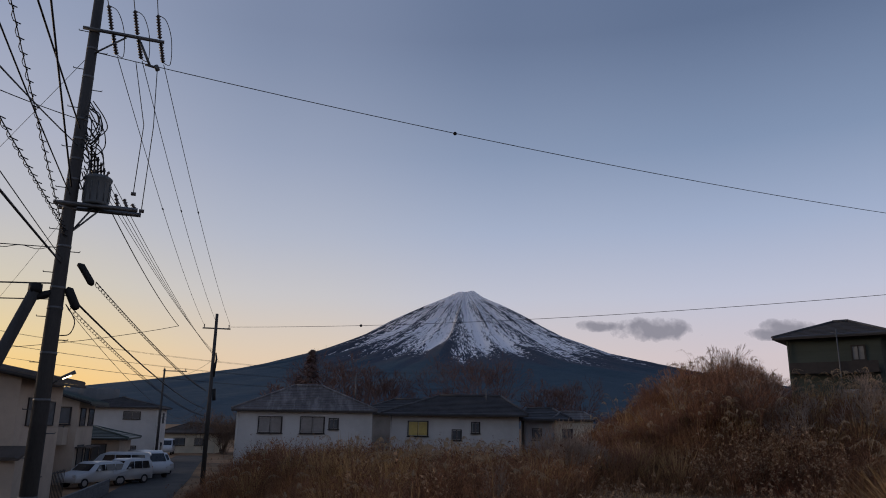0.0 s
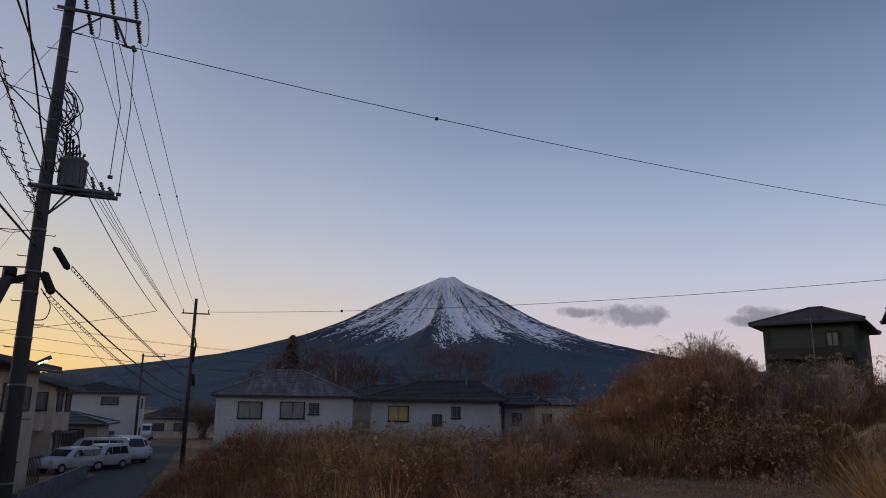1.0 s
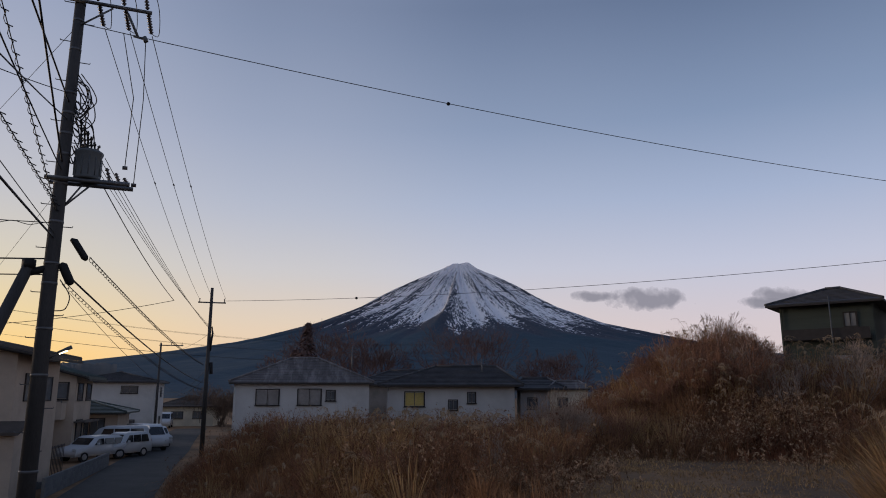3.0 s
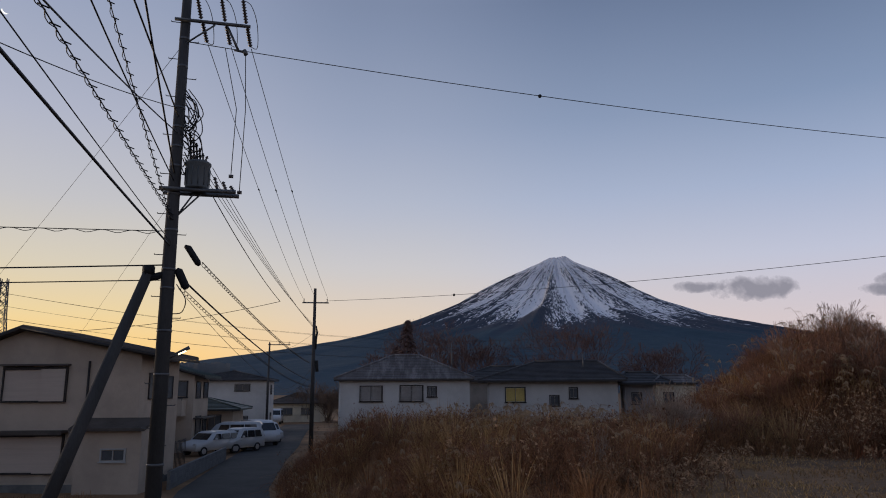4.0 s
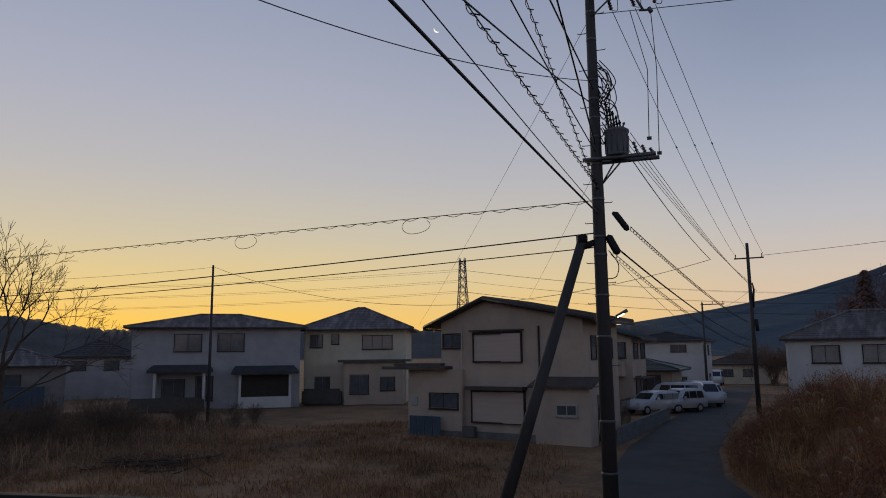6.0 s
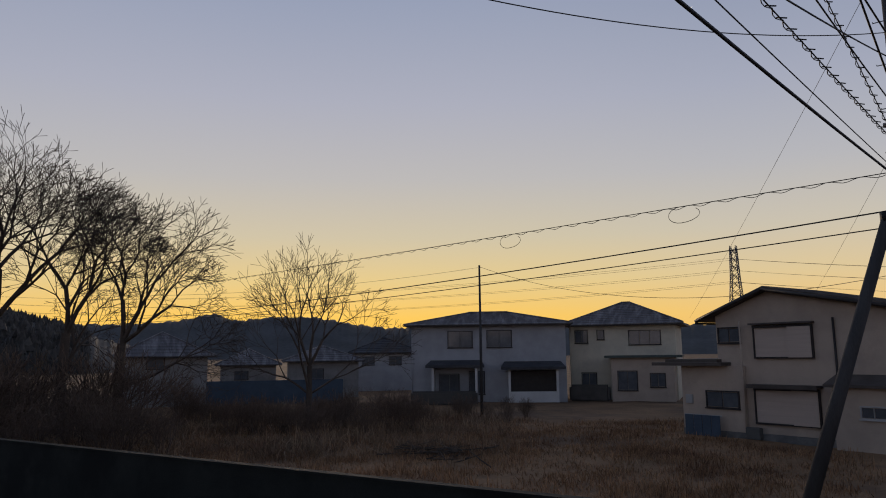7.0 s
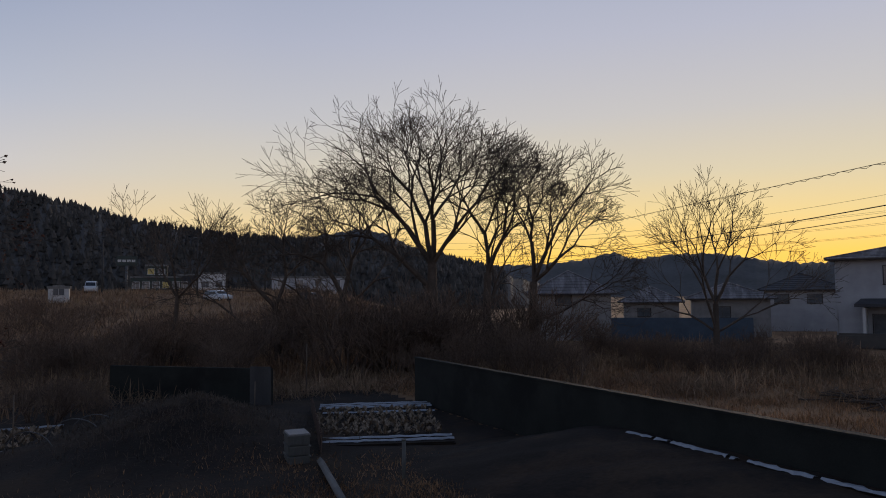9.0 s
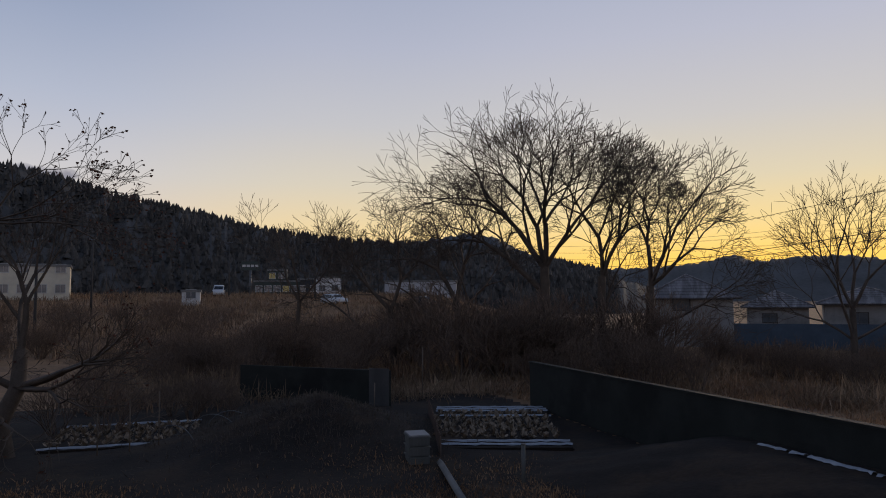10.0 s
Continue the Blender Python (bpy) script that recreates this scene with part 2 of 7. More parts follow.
def soft_box(x0, x1, y0, y1, z0, z1, r=0.02, seg=2):
    bm = boxes((x0, x1, y0, y1, z0, z1))
    bmesh.ops.recalc_face_normals(bm, faces=bm.faces)
    bmesh.ops.bevel(bm, geom=list(bm.edges), offset=r, segments=seg, affect="EDGES")
    return bm


def tube(bm, points, radii, sides=6, cap=True):
    """A tapered tube along points."""
    points = [Vector(p) for p in points]
    if isinstance(radii, (int, float)):
        radii = [radii] * len(points)
    rings = []
    for i, p in enumerate(points):
        d = (points[min(i + 1, len(points) - 1)] - points[max(i - 1, 0)]).normalized()
        ref = Vector((0, 0, 1)) if abs(d.z) < 0.95 else Vector((1, 0, 0))
        u = d.cross(ref).normalized()
        v = d.cross(u)
        rings.append([bm.verts.new(p + (u * math.cos(a) + v * math.sin(a)) * radii[i]) for a in (2 * math.pi * k / sides for k in range(sides))])
    for a, b in zip(rings, rings[1:]):
        for k in range(sides):
            f = bm.faces.new((a[k], a[(k + 1) % sides], b[(k + 1) % sides], b[k]))
            f.smooth = True
    if cap:
        bm.faces.new(rings[0][::-1])
        bm.faces.new(rings[-1])
    return bm


def tubes(*rows, sides=6):
    bm = bmesh.new()
    for pts, r in rows:
        tube(bm, pts, r, sides)
    return bm


def array_mesh(name, verts, faces, smooth=False):
    """A mesh from numpy arrays of triangles or quads."""
    me = bpy.data.meshes.new(name)
    verts, faces = np.asarray(verts, dtype=np.float32), np.asarray(faces, dtype=np.int32)
    n = faces.shape[1]
    me.vertices.add(len(verts))
    me.vertices.foreach_set("co", verts.ravel())
    me.loops.add(faces.size)
    me.loops.foreach_set("vertex_index", faces.ravel())
    me.polygons.add(len(faces))
    me.polygons.foreach_set("loop_start", np.arange(0, faces.size, n, dtype=np.int32))
    me.polygons.foreach_set("use_smooth", np.full(len(faces), smooth))
    me.update(calc_edges=True)
    me.validate()
    return me


def smooth(a, b, x):
    t = np.clip((np.asarray(x, dtype=float) - a) / (b - a), 0, 1)
    return t * t * (3 - 2 * t)


rng = np.random.default_rng(7)

# ---- ground ----
ROAD = [(-31.0, 92), (-26.8, 76), (-23.9, 66), (-20.6, 55), (-17.5, 43.5), (-13.8, 31), (-11.0, 24.0), (-7.6, 18.6), (-4.6, 12.5), (-3.2, 6.0), (-2.8, -2.0), (-2.8, -14.0), (-2.0, -40.0)]
ROAD_HALF = 1.9


def road_offset(x, y):
    """Signed distance from the road's middle line, right-hand side positive (going away)."""
    best = np.full(np.shape(x), 1e9)
    sign = np.zeros(np.shape(x))
    for (ax, ay), (bx, by) in zip(ROAD, ROAD[1:]):
        ux, uy = ax - bx, ay - by
        l2 = ux * ux + uy * uy
        t = np.clip(((x - bx) * ux + (y - by) * uy) / l2, 0, 1)
        px, py = x - (bx + t * ux), y - (by + t * uy)
        d = np.hypot(px, py)
        s = np.sign(px * uy - py * ux)
        take = d < best
        best, sign = np.where(take, d, best), np.where(take, s, sign)
    return best * sign


def wobble(x, y, size, seed=0.0):
    """A cheap smooth noise of several waves."""
    return (np.sin(x / size + seed) * np.cos(y / size * 1.13 + 1.7 * seed) + 0.5 * np.sin(x / size * 2.3 + 1.1 + seed) * np.cos(y / size * 2.1 - 0.6) + 0.3 * np.sin((x + y) / size * 4.1 + seed)) / 1.8


def ground_height(x, y):
    x, y = np.asarray(x, dtype=float), np.asarray(y, dtype=float)
    d = np.hypot(x, y)
    bearing = np.degrees(np.arctan2(-x, y))
    off = road_offset(x, y)
    right = smooth(ROAD_HALF + 0.3, ROAD_HALF + 4.0, off) * smooth(95, 60, y)
    shelf = 2.2 * right * smooth(-2, 6, y)
    ends = 1 - smooth(31, 40, y) * smooth(-12, -6, bearing)
    rise = 3.7 * smooth(-8, -20, bearing) * smooth(25, 36, d) * smooth(120, 80, d) * (1 - 0.30 * smooth(-22, -26, bearing))
    z = shelf * ends + rise * right + 0.10 * wobble(x, y, 3.0) * smooth(ROAD_HALF + 0.3, ROAD_HALF + 3, np.abs(off)) * smooth(200, 60, d)
    z = z + 5.2 * smooth(50, 135, d) * smooth(94, 104, bearing) * smooth(1500, 400, d)
    # the soil heap in the yard
    heap = 1.25 * np.exp(-(((x + 20.8) / 3.0) ** 2 + ((y + 8.9) / 2.7) ** 2)) * (1 + 0.15 * wobble(x, y, 0.7))
    return z + heap


def ground_z(x, y):
    return float(ground_height(np.array([x]), np.array([y]))[0])


def build_ground():
    radii = np.concatenate([np.linspace(0.02, 60, 170), np.geomspace(62, 4700, 60)])
    angles = np.linspace(0, 2 * np.pi, 361)[:-1]
    rr, aa = np.meshgrid(radii, angles, indexing="ij")
    x, y = -rr * np.sin(aa), rr * np.cos(aa)
    z = ground_height(x, y)
    verts = np.stack([x, y, z], -1).reshape(-1, 3)
    nr, na = rr.shape
    i = np.arange(nr - 1)[:, None] * na
    k = np.arange(na)[None, :]
    k2 = (k + 1) % na
    faces = np.stack([i + k, i + k2, i + na + k2, i + na + k], -1).reshape(-1, 4)
    ob = part("ground", array_mesh("ground", verts, faces[:, ::-1], True), M["soil"])
    return tagged(ob, "dry brown winter ground with bare soil and stubble", "ground", kind="structure")


build_ground()


def build_road():
    pts = [Vector((x, y, 0)) for x, y in ROAD]
    dense = []
    for a, b in zip(pts, pts[1:]):
        n = max(2, int((b - a).length / 1.5))
        dense += [a.lerp(b, k / n) for k in range(n)]
    dense.append(pts[-1])
    bm = bmesh.new()
    prev = None
    for i, p in enumerate(dense):
        d = (dense[min(i + 2, len(dense) - 1)] - dense[max(i - 2, 0)]).normalized()
        s = Vector((-d.y, d.x, 0)) * ROAD_HALF
        row = [bm.verts.new(p + s * k + Vector((0, 0, 0.05 - 0.02 * abs(k)))) for k in (-1, -0.5, 0, 0.5, 1)]
        if prev:
            for k in range(4):
                bm.faces.new((prev[k], prev[k + 1], row[k + 1], row[k]))
        prev = row
    bmesh.ops.recalc_face_normals(bm, faces=bm.faces)
    tagged(part("road", bm, M["asphalt"]), "narrow grey asphalt lane between the houses", "road", kind="structure")


build_road()


# ---- the snow-capped mountain ----
PEAK = at_bearing(-1.6, 3600)
PROFILE = [(0, 628), (40, 640), (56, 652), (68, 644), (111, 613), (177, 574), (345, 486), (510, 398), (575, 372), (737, 312), (950, 250), (1141, 208), (1500, 145), (1906, 84), (2300, 32), (2700, 0), (2900, -25)]


def build_mountain():
    radii = np.concatenate([np.linspace(0, 1200, 150), np.linspace(1220, 2900, 40)])
    na = 900
    angles = np.linspace(0, 2 * np.pi, na + 1)[:-1]
    rr, aa = np.meshgrid(radii, angles, indexing="ij")
    pr = np.array(PROFILE)
    h = np.interp(rr, pr[:, 0], pr[:, 1])
    # gullies run down the slope, wandering a little
    g = np.zeros_like(h)
    for k, (freq, amp, ph) in enumerate([(17, 8.0, 0.4), (29, 7.5, 1.9), (47, 5.2, 4.0), (83, 3.2, 2.2), (131, 1.8, 5.1)]):
        g += amp * np.sin(freq * aa + ph + 1.2 * np.sin(rr / (150.0 + 30 * k) + ph) + 0.8 * np.sin(3 * aa + k))
    g *= smooth(20, 220, rr) * (1 - 0.75 * smooth(600, 1500, rr))
    rim = -7 * np.sin(aa - 0.2) + 2.5 * np.sin(5 * aa + 1.0)
    h = h + g + rim * smooth(140, 50, rr) * smooth(0, 40, rr)
    # a side hump low on the western flank
    west = np.cos(aa - 3 * np.pi / 2 - 0.1)
    h += 26 * np.exp(-((rr - 960) / 130) ** 2) * np.clip(west, 0, 1) ** 10
    x, y = PEAK.x - rr * np.sin(aa), PEAK.y + rr * np.cos(aa)
    verts = np.stack([x, y, h + EYE], -1).reshape(-1, 3)
    i = np.arange(len(radii) - 1)[:, None] * na
    k = np.arange(na)[None, :]
    k2 = (k + 1) % na
    faces = np.stack([i + k, i + k2, i + na + k2, i + na + k], -1).reshape(-1, 4)
    me = array_mesh("mountain", verts, faces[:, ::-1], True)
    # slope coordinates: bearing round the summit, and distance down the slope; where the snow lies deepest
    turn = aa - np.pi
    line = 700 + 150 * np.sin(turn) + 125 * np.clip(np.cos(turn), 0, 1) ** 2
    line += 34 * np.sin(13 * aa + 0.3) + 38 * np.sin(29 * aa + 1) + 30 * np.sin(53 * aa) + 20 * np.sin(89 * aa + 2)
    line += 150 * np.exp(-((turn + 0.187) / 0.030) ** 2) - 110 * np.exp(-((turn + 0.115) / 0.030) ** 2) + 70 * np.exp(-((turn - 0.03) / 0.06) ** 2)
    depth = np.clip((line - rr) / 260, -4, 0.62) + 0.35 * smooth(260, 60, rr) - np.clip(g / 22.0, -0.6, 0.6) * smooth(60, 300, rr)
    attr = me.attributes.new("snow_depth", "FLOAT", "POINT")
    attr.data.foreach_set("value", depth.astype(np.float32).ravel())
    uv = me.attributes.new("slope", "FLOAT_VECTOR", "POINT")
    co = np.stack([aa * 34 + 0.5 * np.sin(rr / 90), rr / 150, np.zeros_like(aa)], -1)
    uv.data.foreach_set("vector", co.astype(np.float32).ravel())
    m = bpy.data.materials.new("mountain_rock_snow_and_haze_tint")
    m.use_nodes = True
    nt = m.node_tree
    bsdf = nt.nodes["Principled BSDF"]
    bsdf.inputs["Roughness"].default_value = 0.9
    bsdf.inputs["Specular IOR Level"].default_value = 0.1
    a1 = nt.nodes.new("ShaderNodeAttribute")
    a1.attribute_name = "snow_depth"
    a2 = nt.nodes.new("ShaderNodeAttribute")
    a2.attribute_name = "slope"
    n1 = node(nt, "ShaderNodeTexNoise", Scale=0.9, Detail=6.0, Roughness=0.65)
    n2 = node(nt, "ShaderNodeTexNoise", Scale=4.2, Detail=4.0, Roughness=0.62, Distortion=0.5)
    for n in (n1, n2):
        nt.links.new(a2.outputs["Vector"], n.inputs["Vector"])
    s = math_node(nt, "ADD", a1.outputs["Fac"], math_node(nt, "MULTIPLY", math_node(nt, "SUBTRACT", n1.outputs[0], 0.5), 2.4))
    s = math_node(nt, "ADD", s, math_node(nt, "MULTIPLY", math_node(nt, "SUBTRACT", n2.outputs[0], 0.5), 5.6))
    edge = ramp(nt, [(0.10, (0, 0, 0)), (0.45, (1, 1, 1))])
    nt.links.new(s, edge.inputs[0])
    # Blue aerial haze is mixed into the rock and forest base colours below.
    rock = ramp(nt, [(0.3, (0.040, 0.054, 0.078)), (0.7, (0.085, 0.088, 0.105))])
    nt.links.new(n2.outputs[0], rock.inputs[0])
    hazy_woods = ramp(nt, [(0.3, (0.030, 0.058, 0.084)), (0.7, (0.046, 0.080, 0.108))])
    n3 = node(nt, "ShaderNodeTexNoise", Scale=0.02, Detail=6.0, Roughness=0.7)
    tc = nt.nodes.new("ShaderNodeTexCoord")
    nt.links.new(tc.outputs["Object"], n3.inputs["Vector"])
    nt.links.new(n3.outputs[0], hazy_woods.inputs[0])
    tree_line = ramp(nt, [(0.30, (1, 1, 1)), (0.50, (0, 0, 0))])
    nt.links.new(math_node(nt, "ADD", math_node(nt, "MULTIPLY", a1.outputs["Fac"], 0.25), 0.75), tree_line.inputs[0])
    ground_col = mix_colour(nt, tree_line.outputs[0], rock.outputs[0], hazy_woods.outputs[0])
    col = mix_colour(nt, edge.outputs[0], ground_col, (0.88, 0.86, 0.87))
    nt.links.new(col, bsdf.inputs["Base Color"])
    b = node(nt, "ShaderNodeBump", Strength=0.4, Distance=8.0)
    nt.links.new(n2.outputs[0], b.inputs["Height"])
    nt.links.new(b.outputs[0], bsdf.inputs["Normal"])
    tagged(part("mountain", me, m), "wide volcanic cone with a streaked snow cap and dark wooded lower slopes tinted haze blue", "mountain", kind="structure")


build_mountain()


# ---- far hills ----
def build_ridge(name, dist, depth, outline, mat, label, rough=2.0, step=0.12):
    """A range of hills: outline rows of (bearing, elevation in degrees)."""
    bs = np.arange(outline[0][0], outline[-1][0], step)
    o = np.array(outline)
    top = np.tan(np.radians(np.interp(bs, o[:, 0], o[:, 1]))) * dist + EYE
    r2 = np.random.default_rng(len(outline))
    top = top + rough * (np.sin(bs * 5.1) * 0.4 + np.sin(bs * 11.7 + 1) * 0.3 + r2.normal(0, 0.22, len(bs)))
    ws_ = [(-1.0, 0.0), (-0.75, 0.28), (-0.45, 0.62), (-0.2, 0.88), (0.0, 1.0), (0.4, 0.8), (1.0, 0.0)]
    verts = []
    for off, f in ws_:
        dd = dist + off * depth
        b = np.radians(bs)
        wav = 1 + 0.06 * np.sin(bs * 2.3 + off * 9)
        verts.append(np.stack([-dd * np.sin(b), dd * np.cos(b), top * f * np.where(f < 1, wav, 1) - (2 if f == 0 else 0)], -1))
    verts = np.concatenate(verts)
    n = len(bs)
    i = np.arange(len(ws_) - 1)[:, None] * n
    k = np.arange(n - 1)[None, :]
    faces = np.stack([i + k, i + k + 1, i + n + k + 1, i + n + k], -1).reshape(-1, 4)
    return tagged(part(name, array_mesh(name, verts, faces, True), mat), label, "hill", kind="structure")


build_ridge("far_ridge", 1500, 400, [(24, 2.2), (30, 2.15), (40, 2.0), (52, 2.1), (60, 2.3), (63, 2.2), (66, 2.1), (69, 2.45), (72, 3.0), (75, 3.0), (78, 2.7), (79.5, 3.3), (81, 2.9), (83, 2.6), (86, 2.4), (90, 2.4), (96, 3.0), (105, 3.0)], M["far_hill"], "low dark wooded ridge under the sunset", 3.0)
build_ridge("round_hill", 900, 220, [(86, 0.6), (90, 2.2), (93, 3.2), (95, 3.75), (97.5, 5.0), (99.5, 5.4), (102, 5.0), (105, 4.6), (109, 4.4), (113, 3.6), (120, 2.0)], M["far_hill"], "rounded dark hill behind the bare trees", 2.0)
HILL = [(84, 0.5), (92, 2.6), (98, 3.8), (104, 4.2), (110, 4.5), (116.6, 5.5), (121, 6.5), (126.7, 7.7), (131, 8.8), (136, 9.6), (145, 10.5), (160, 9.5), (180, 6.0)]
build_ridge("wooded_hillside", 380, 170, HILL, M["forest"], "dark hillside covered in conifer forest", 1.0)


def build_forest():
    """Conifers on the hillside, small uneven spires."""
    verts, faces = [], []
    o = np.array(HILL)
    r2 = np.random.default_rng(3)
    count = 5200
    for k in range(count):
        b = r2.uniform(88, 142)
        f = -r2.uniform(0.0, 1.0) ** 1.3
        dist = 380 + 170 * f
        top = np.tan(math.radians(np.interp(b, o[:, 0], o[:, 1]))) * 380 + EYE
        z0 = top * np.interp(f, (-1.0, -0.75, -0.45, -0.2, 0.0), (0.0, 0.28, 0.62, 0.88, 1.0)) - 2.0
        p = at_bearing(b, dist)
        hgt = r2.uniform(3.0, 7.5)
        w = hgt * r2.uniform(0.22, 0.40)
        base = len(verts)
        tiers = 3
        for t in range(tiers):
            zb, zt = z0 + hgt * (0.15 + 0.24 * t), z0 + hgt * min(1, 0.55 + 0.24 * t)
            ww = w * (1 - 0.25 * t)
            n0 = len(verts)
            for a in range(5):
                an = a * 1.2566 + r2.uniform(0, 0.7)
                q = ww * r2.uniform(0.6, 1.2)
                verts.append((p.x + q * math.cos(an), p.y + q * math.sin(an), zb + r2.uniform(-0.4, 0.4)))
            verts.append((p.x + r2.uniform(-0.2, 0.2), p.y, zt))
            for a in range(5):
                faces.append((n0 + a, n0 + (a + 1) % 5, n0 + 5))
    tagged(part("conifer_forest", array_mesh("conifer_forest", verts, faces), M["forest"]), "dark evergreen trees crowding the hillside", "forest", kind="stuff")


build_forest()


# ---- houses ----
def window_part(parent, u, z, w, h, y, mat_glass, frame_mat, panes=2, name="window", label=""):
    """A window on the wall plane y (outside towards -y): frame, sashes and glass set back in it."""
    f = 0.06
    bm = boxes((u, u + w, y - 0.06, y + 0.02, z, z + f), (u, u + w, y - 0.06, y + 0.02, z + h - f, z + h), (u, u + f, y - 0.06, y + 0.02, z + f, z + h - f), (u + w - f, u + w, y - 0.06, y + 0.02, z + f, z + h - f), (u - 0.05, u + w + 0.05, y - 0.10, y - 0.061, z - 0.04, z + 0.015))
    win = part(name, bm, frame_mat, parent, label)
    pw = (w - 2 * f) / panes
    for k in range(panes):
        x0 = u + f + k * pw
        part("pane", boxes((x0 + 0.02, x0 + pw - 0.02, y - 0.025 + 0.012 * (k % 2), y - 0.005, z + f + 0.02, z + h - f - 0.02)), mat_glass, win)
        part("sash", boxes((x0 + pw - 0.03, x0 + pw + 0.005, y - 0.045, y - 0.026, z + f, z + h - f)), frame_mat, win)
    return win


def hip_roof(w0, w1, d0, d1, z, top, over, inset, thick=0.14):
    bm = bmesh.new()
    x0, x1, y0, y1 = w0 - over, w1 + over, d0 - over, d1 + over
    ym = (y0 + y1) / 2
    lo = [bm.verts.new(p) for p in ((x0, y0, z - thick), (x1, y0, z - thick), (x1, y1, z - thick), (x0, y1, z - thick))]
    mid = [bm.verts.new((v.co.x, v.co.y, z)) for v in lo]
    ia, ib = inset
    ra, rb = bm.verts.new((x0 + ia, ym, top)), bm.verts.new((x1 - ib, ym, top))
    bm.faces.new(lo[::-1])
    for k in range(4):
        bm.faces.new((lo[k], lo[(k + 1) % 4], mid[(k + 1) % 4], mid[k]))
    bm.faces.new((mid[0], mid[1], rb, ra))
    bm.faces.new((mid[2], mid[3], ra, rb))
    bm.faces.new((mid[3], mid[0], ra))
    bm.faces.new((mid[1], mid[2], rb))
    return bm, ((x0 + ia, ym), (x1 - ib, ym), (x0, x1, y0, y1))


def tile_course(x0, x1, y0, y1, z, top, inset, f):
    """One raised course of tiles running round a hipped roof, at the height f."""
    ym = (y0 + y1) / 2
    zz = z + (top - z) * f
    bm = bmesh.new()
    rings = []
    for g, dz in ((0.03, -0.015), (0.03, 0.035), (-0.05, 0.03), (-0.05, -0.02)):
        ff = f
        c = (x0 + inset[0] * ff - g, x1 - inset[1] * ff + g, y0 + (ym - y0) * ff - g, y1 - (y1 - ym) * ff + g)
        rings.append([bm.verts.new((x, y, zz + dz)) for x, y in ((c[0], c[2]), (c[1], c[2]), (c[1], c[3]), (c[0], c[3]))])
    for p, q in zip(rings, rings[1:] + rings[:1]):
        for k in range(4):
            bm.faces.new((p[k], p[(k + 1) % 4], q[(k + 1) % 4], q[k]))
    return bm


def hip_house(name, label, m, w, d, eave, top, wall_mat, roof_mat, windows, over=0.6, inset=None, frame=None, courses=14, roof_label="", storey_band=None):
    h = thing(name, label, "house", m)
    inset = inset if inset is not None else (d / 2 + over)
    inset = inset if isinstance(inset, tuple) else (inset, inset)
    t = 0.18
    for row in ((0, w, 0, t, -0.6, eave), (0, w, d - t, d, -0.6, eave), (0, t, t, d - t, -0.6, eave), (w - t, w, t, d - t, -0.6, eave)):
        part("wall", boxes(row), wall_mat, h)
    part("floor", boxes((t, w - t, t, d - t, -0.5, 0.1)), M["concrete"], h)
    bm, (ra, rb, ext) = hip_roof(0, w, 0, d, eave + 0.1, top, over, inset)
    roof = part("roof", bm, roof_mat, h, roof_label)
    for k in range(1, courses):
        part("tile_course", tile_course(*ext, eave + 0.1, top, inset, k / courses), roof_mat, roof)
    x0, x1, y0, y1 = ext
    caps = tubes(([(ra[0], ra[1], top + 0.03), (rb[0], rb[1], top + 0.03)], 0.11), ([(x0, y0, eave + 0.12), (ra[0], ra[1], top + 0.03)], 0.08), ([(x0, y1, eave + 0.12), (ra[0], ra[1], top + 0.03)], 0.08), ([(x1, y0, eave + 0.12), (rb[0], rb[1], top + 0.03)], 0.08), ([(x1, y1, eave + 0.12), (rb[0], rb[1], top + 0.03)], 0.08))
    part("ridge_cap", caps, roof_mat, roof)
    part("gutter", boxes((x0, x1, y0 - 0.10, y0 - 0.004, eave - 0.06, eave + 0.03)), M["frame_dark"], h)
    part("downpipe", tubes(([(0.1, -0.08, eave - 0.1), (0.1, -0.08, 0.1)], 0.035)), wall_mat, h)
    for u, z, ww, hh, g, panes in windows:
        window_part(h, u, z, ww, hh, 0, M[g], frame or M["frame_dark"], panes)
    return h


# white house beside the lane, hipped weathered roof
hip_house("house", "white rendered house with a weathered hipped tile roof", pose(-12.5, 44.3, 0, 0, 0, 9), 8.2, 7.0, 4.88, 6.55, M["stucco_white"], M["roof_weathered"],
          [(1.30, 3.54, 1.45, 1.0, "glass_curtain", 2), (3.80, 3.54, 1.5, 1.02, "glass_curtain", 2), (5.53, 3.80, 0.62, 0.68, "glass", 2), (1.2, 0.5, 1.7, 1.9, "glass", 2)], over=0.28, inset=3.5, roof_label="weathered grey tile roof with pale streaks")
# the dark-roofed house next to it
hip_house("house", "white rendered house with a broad dark slate roof", pose(-3.45, 47.9, 0, 0, 0, -0.5), 8.4, 6.6, 4.76, 6.12, M["stucco_white"], M["roof_dark"],
          [(1.15, 3.40, 1.36, 1.0, "glass_yellow", 2), (4.02, 3.16, 0.66, 0.72, "glass", 2), (5.28, 3.62, 0.60, 0.75, "glass", 2)], over=0.55, inset=(3.7, 1.5), roof_label="dark slate roof")
hip_house("house", "low dark-roofed house wing behind the slate-roofed house", pose(-6.5, 57.0, 0, 0, 0, 0), 9.0, 5.0, 4.9, 6.1, M["stucco_dim"], M["roof_dark"], [(6.0, 1.2, 1.2, 0.9, "glass", 2)], over=0.5, courses=8)
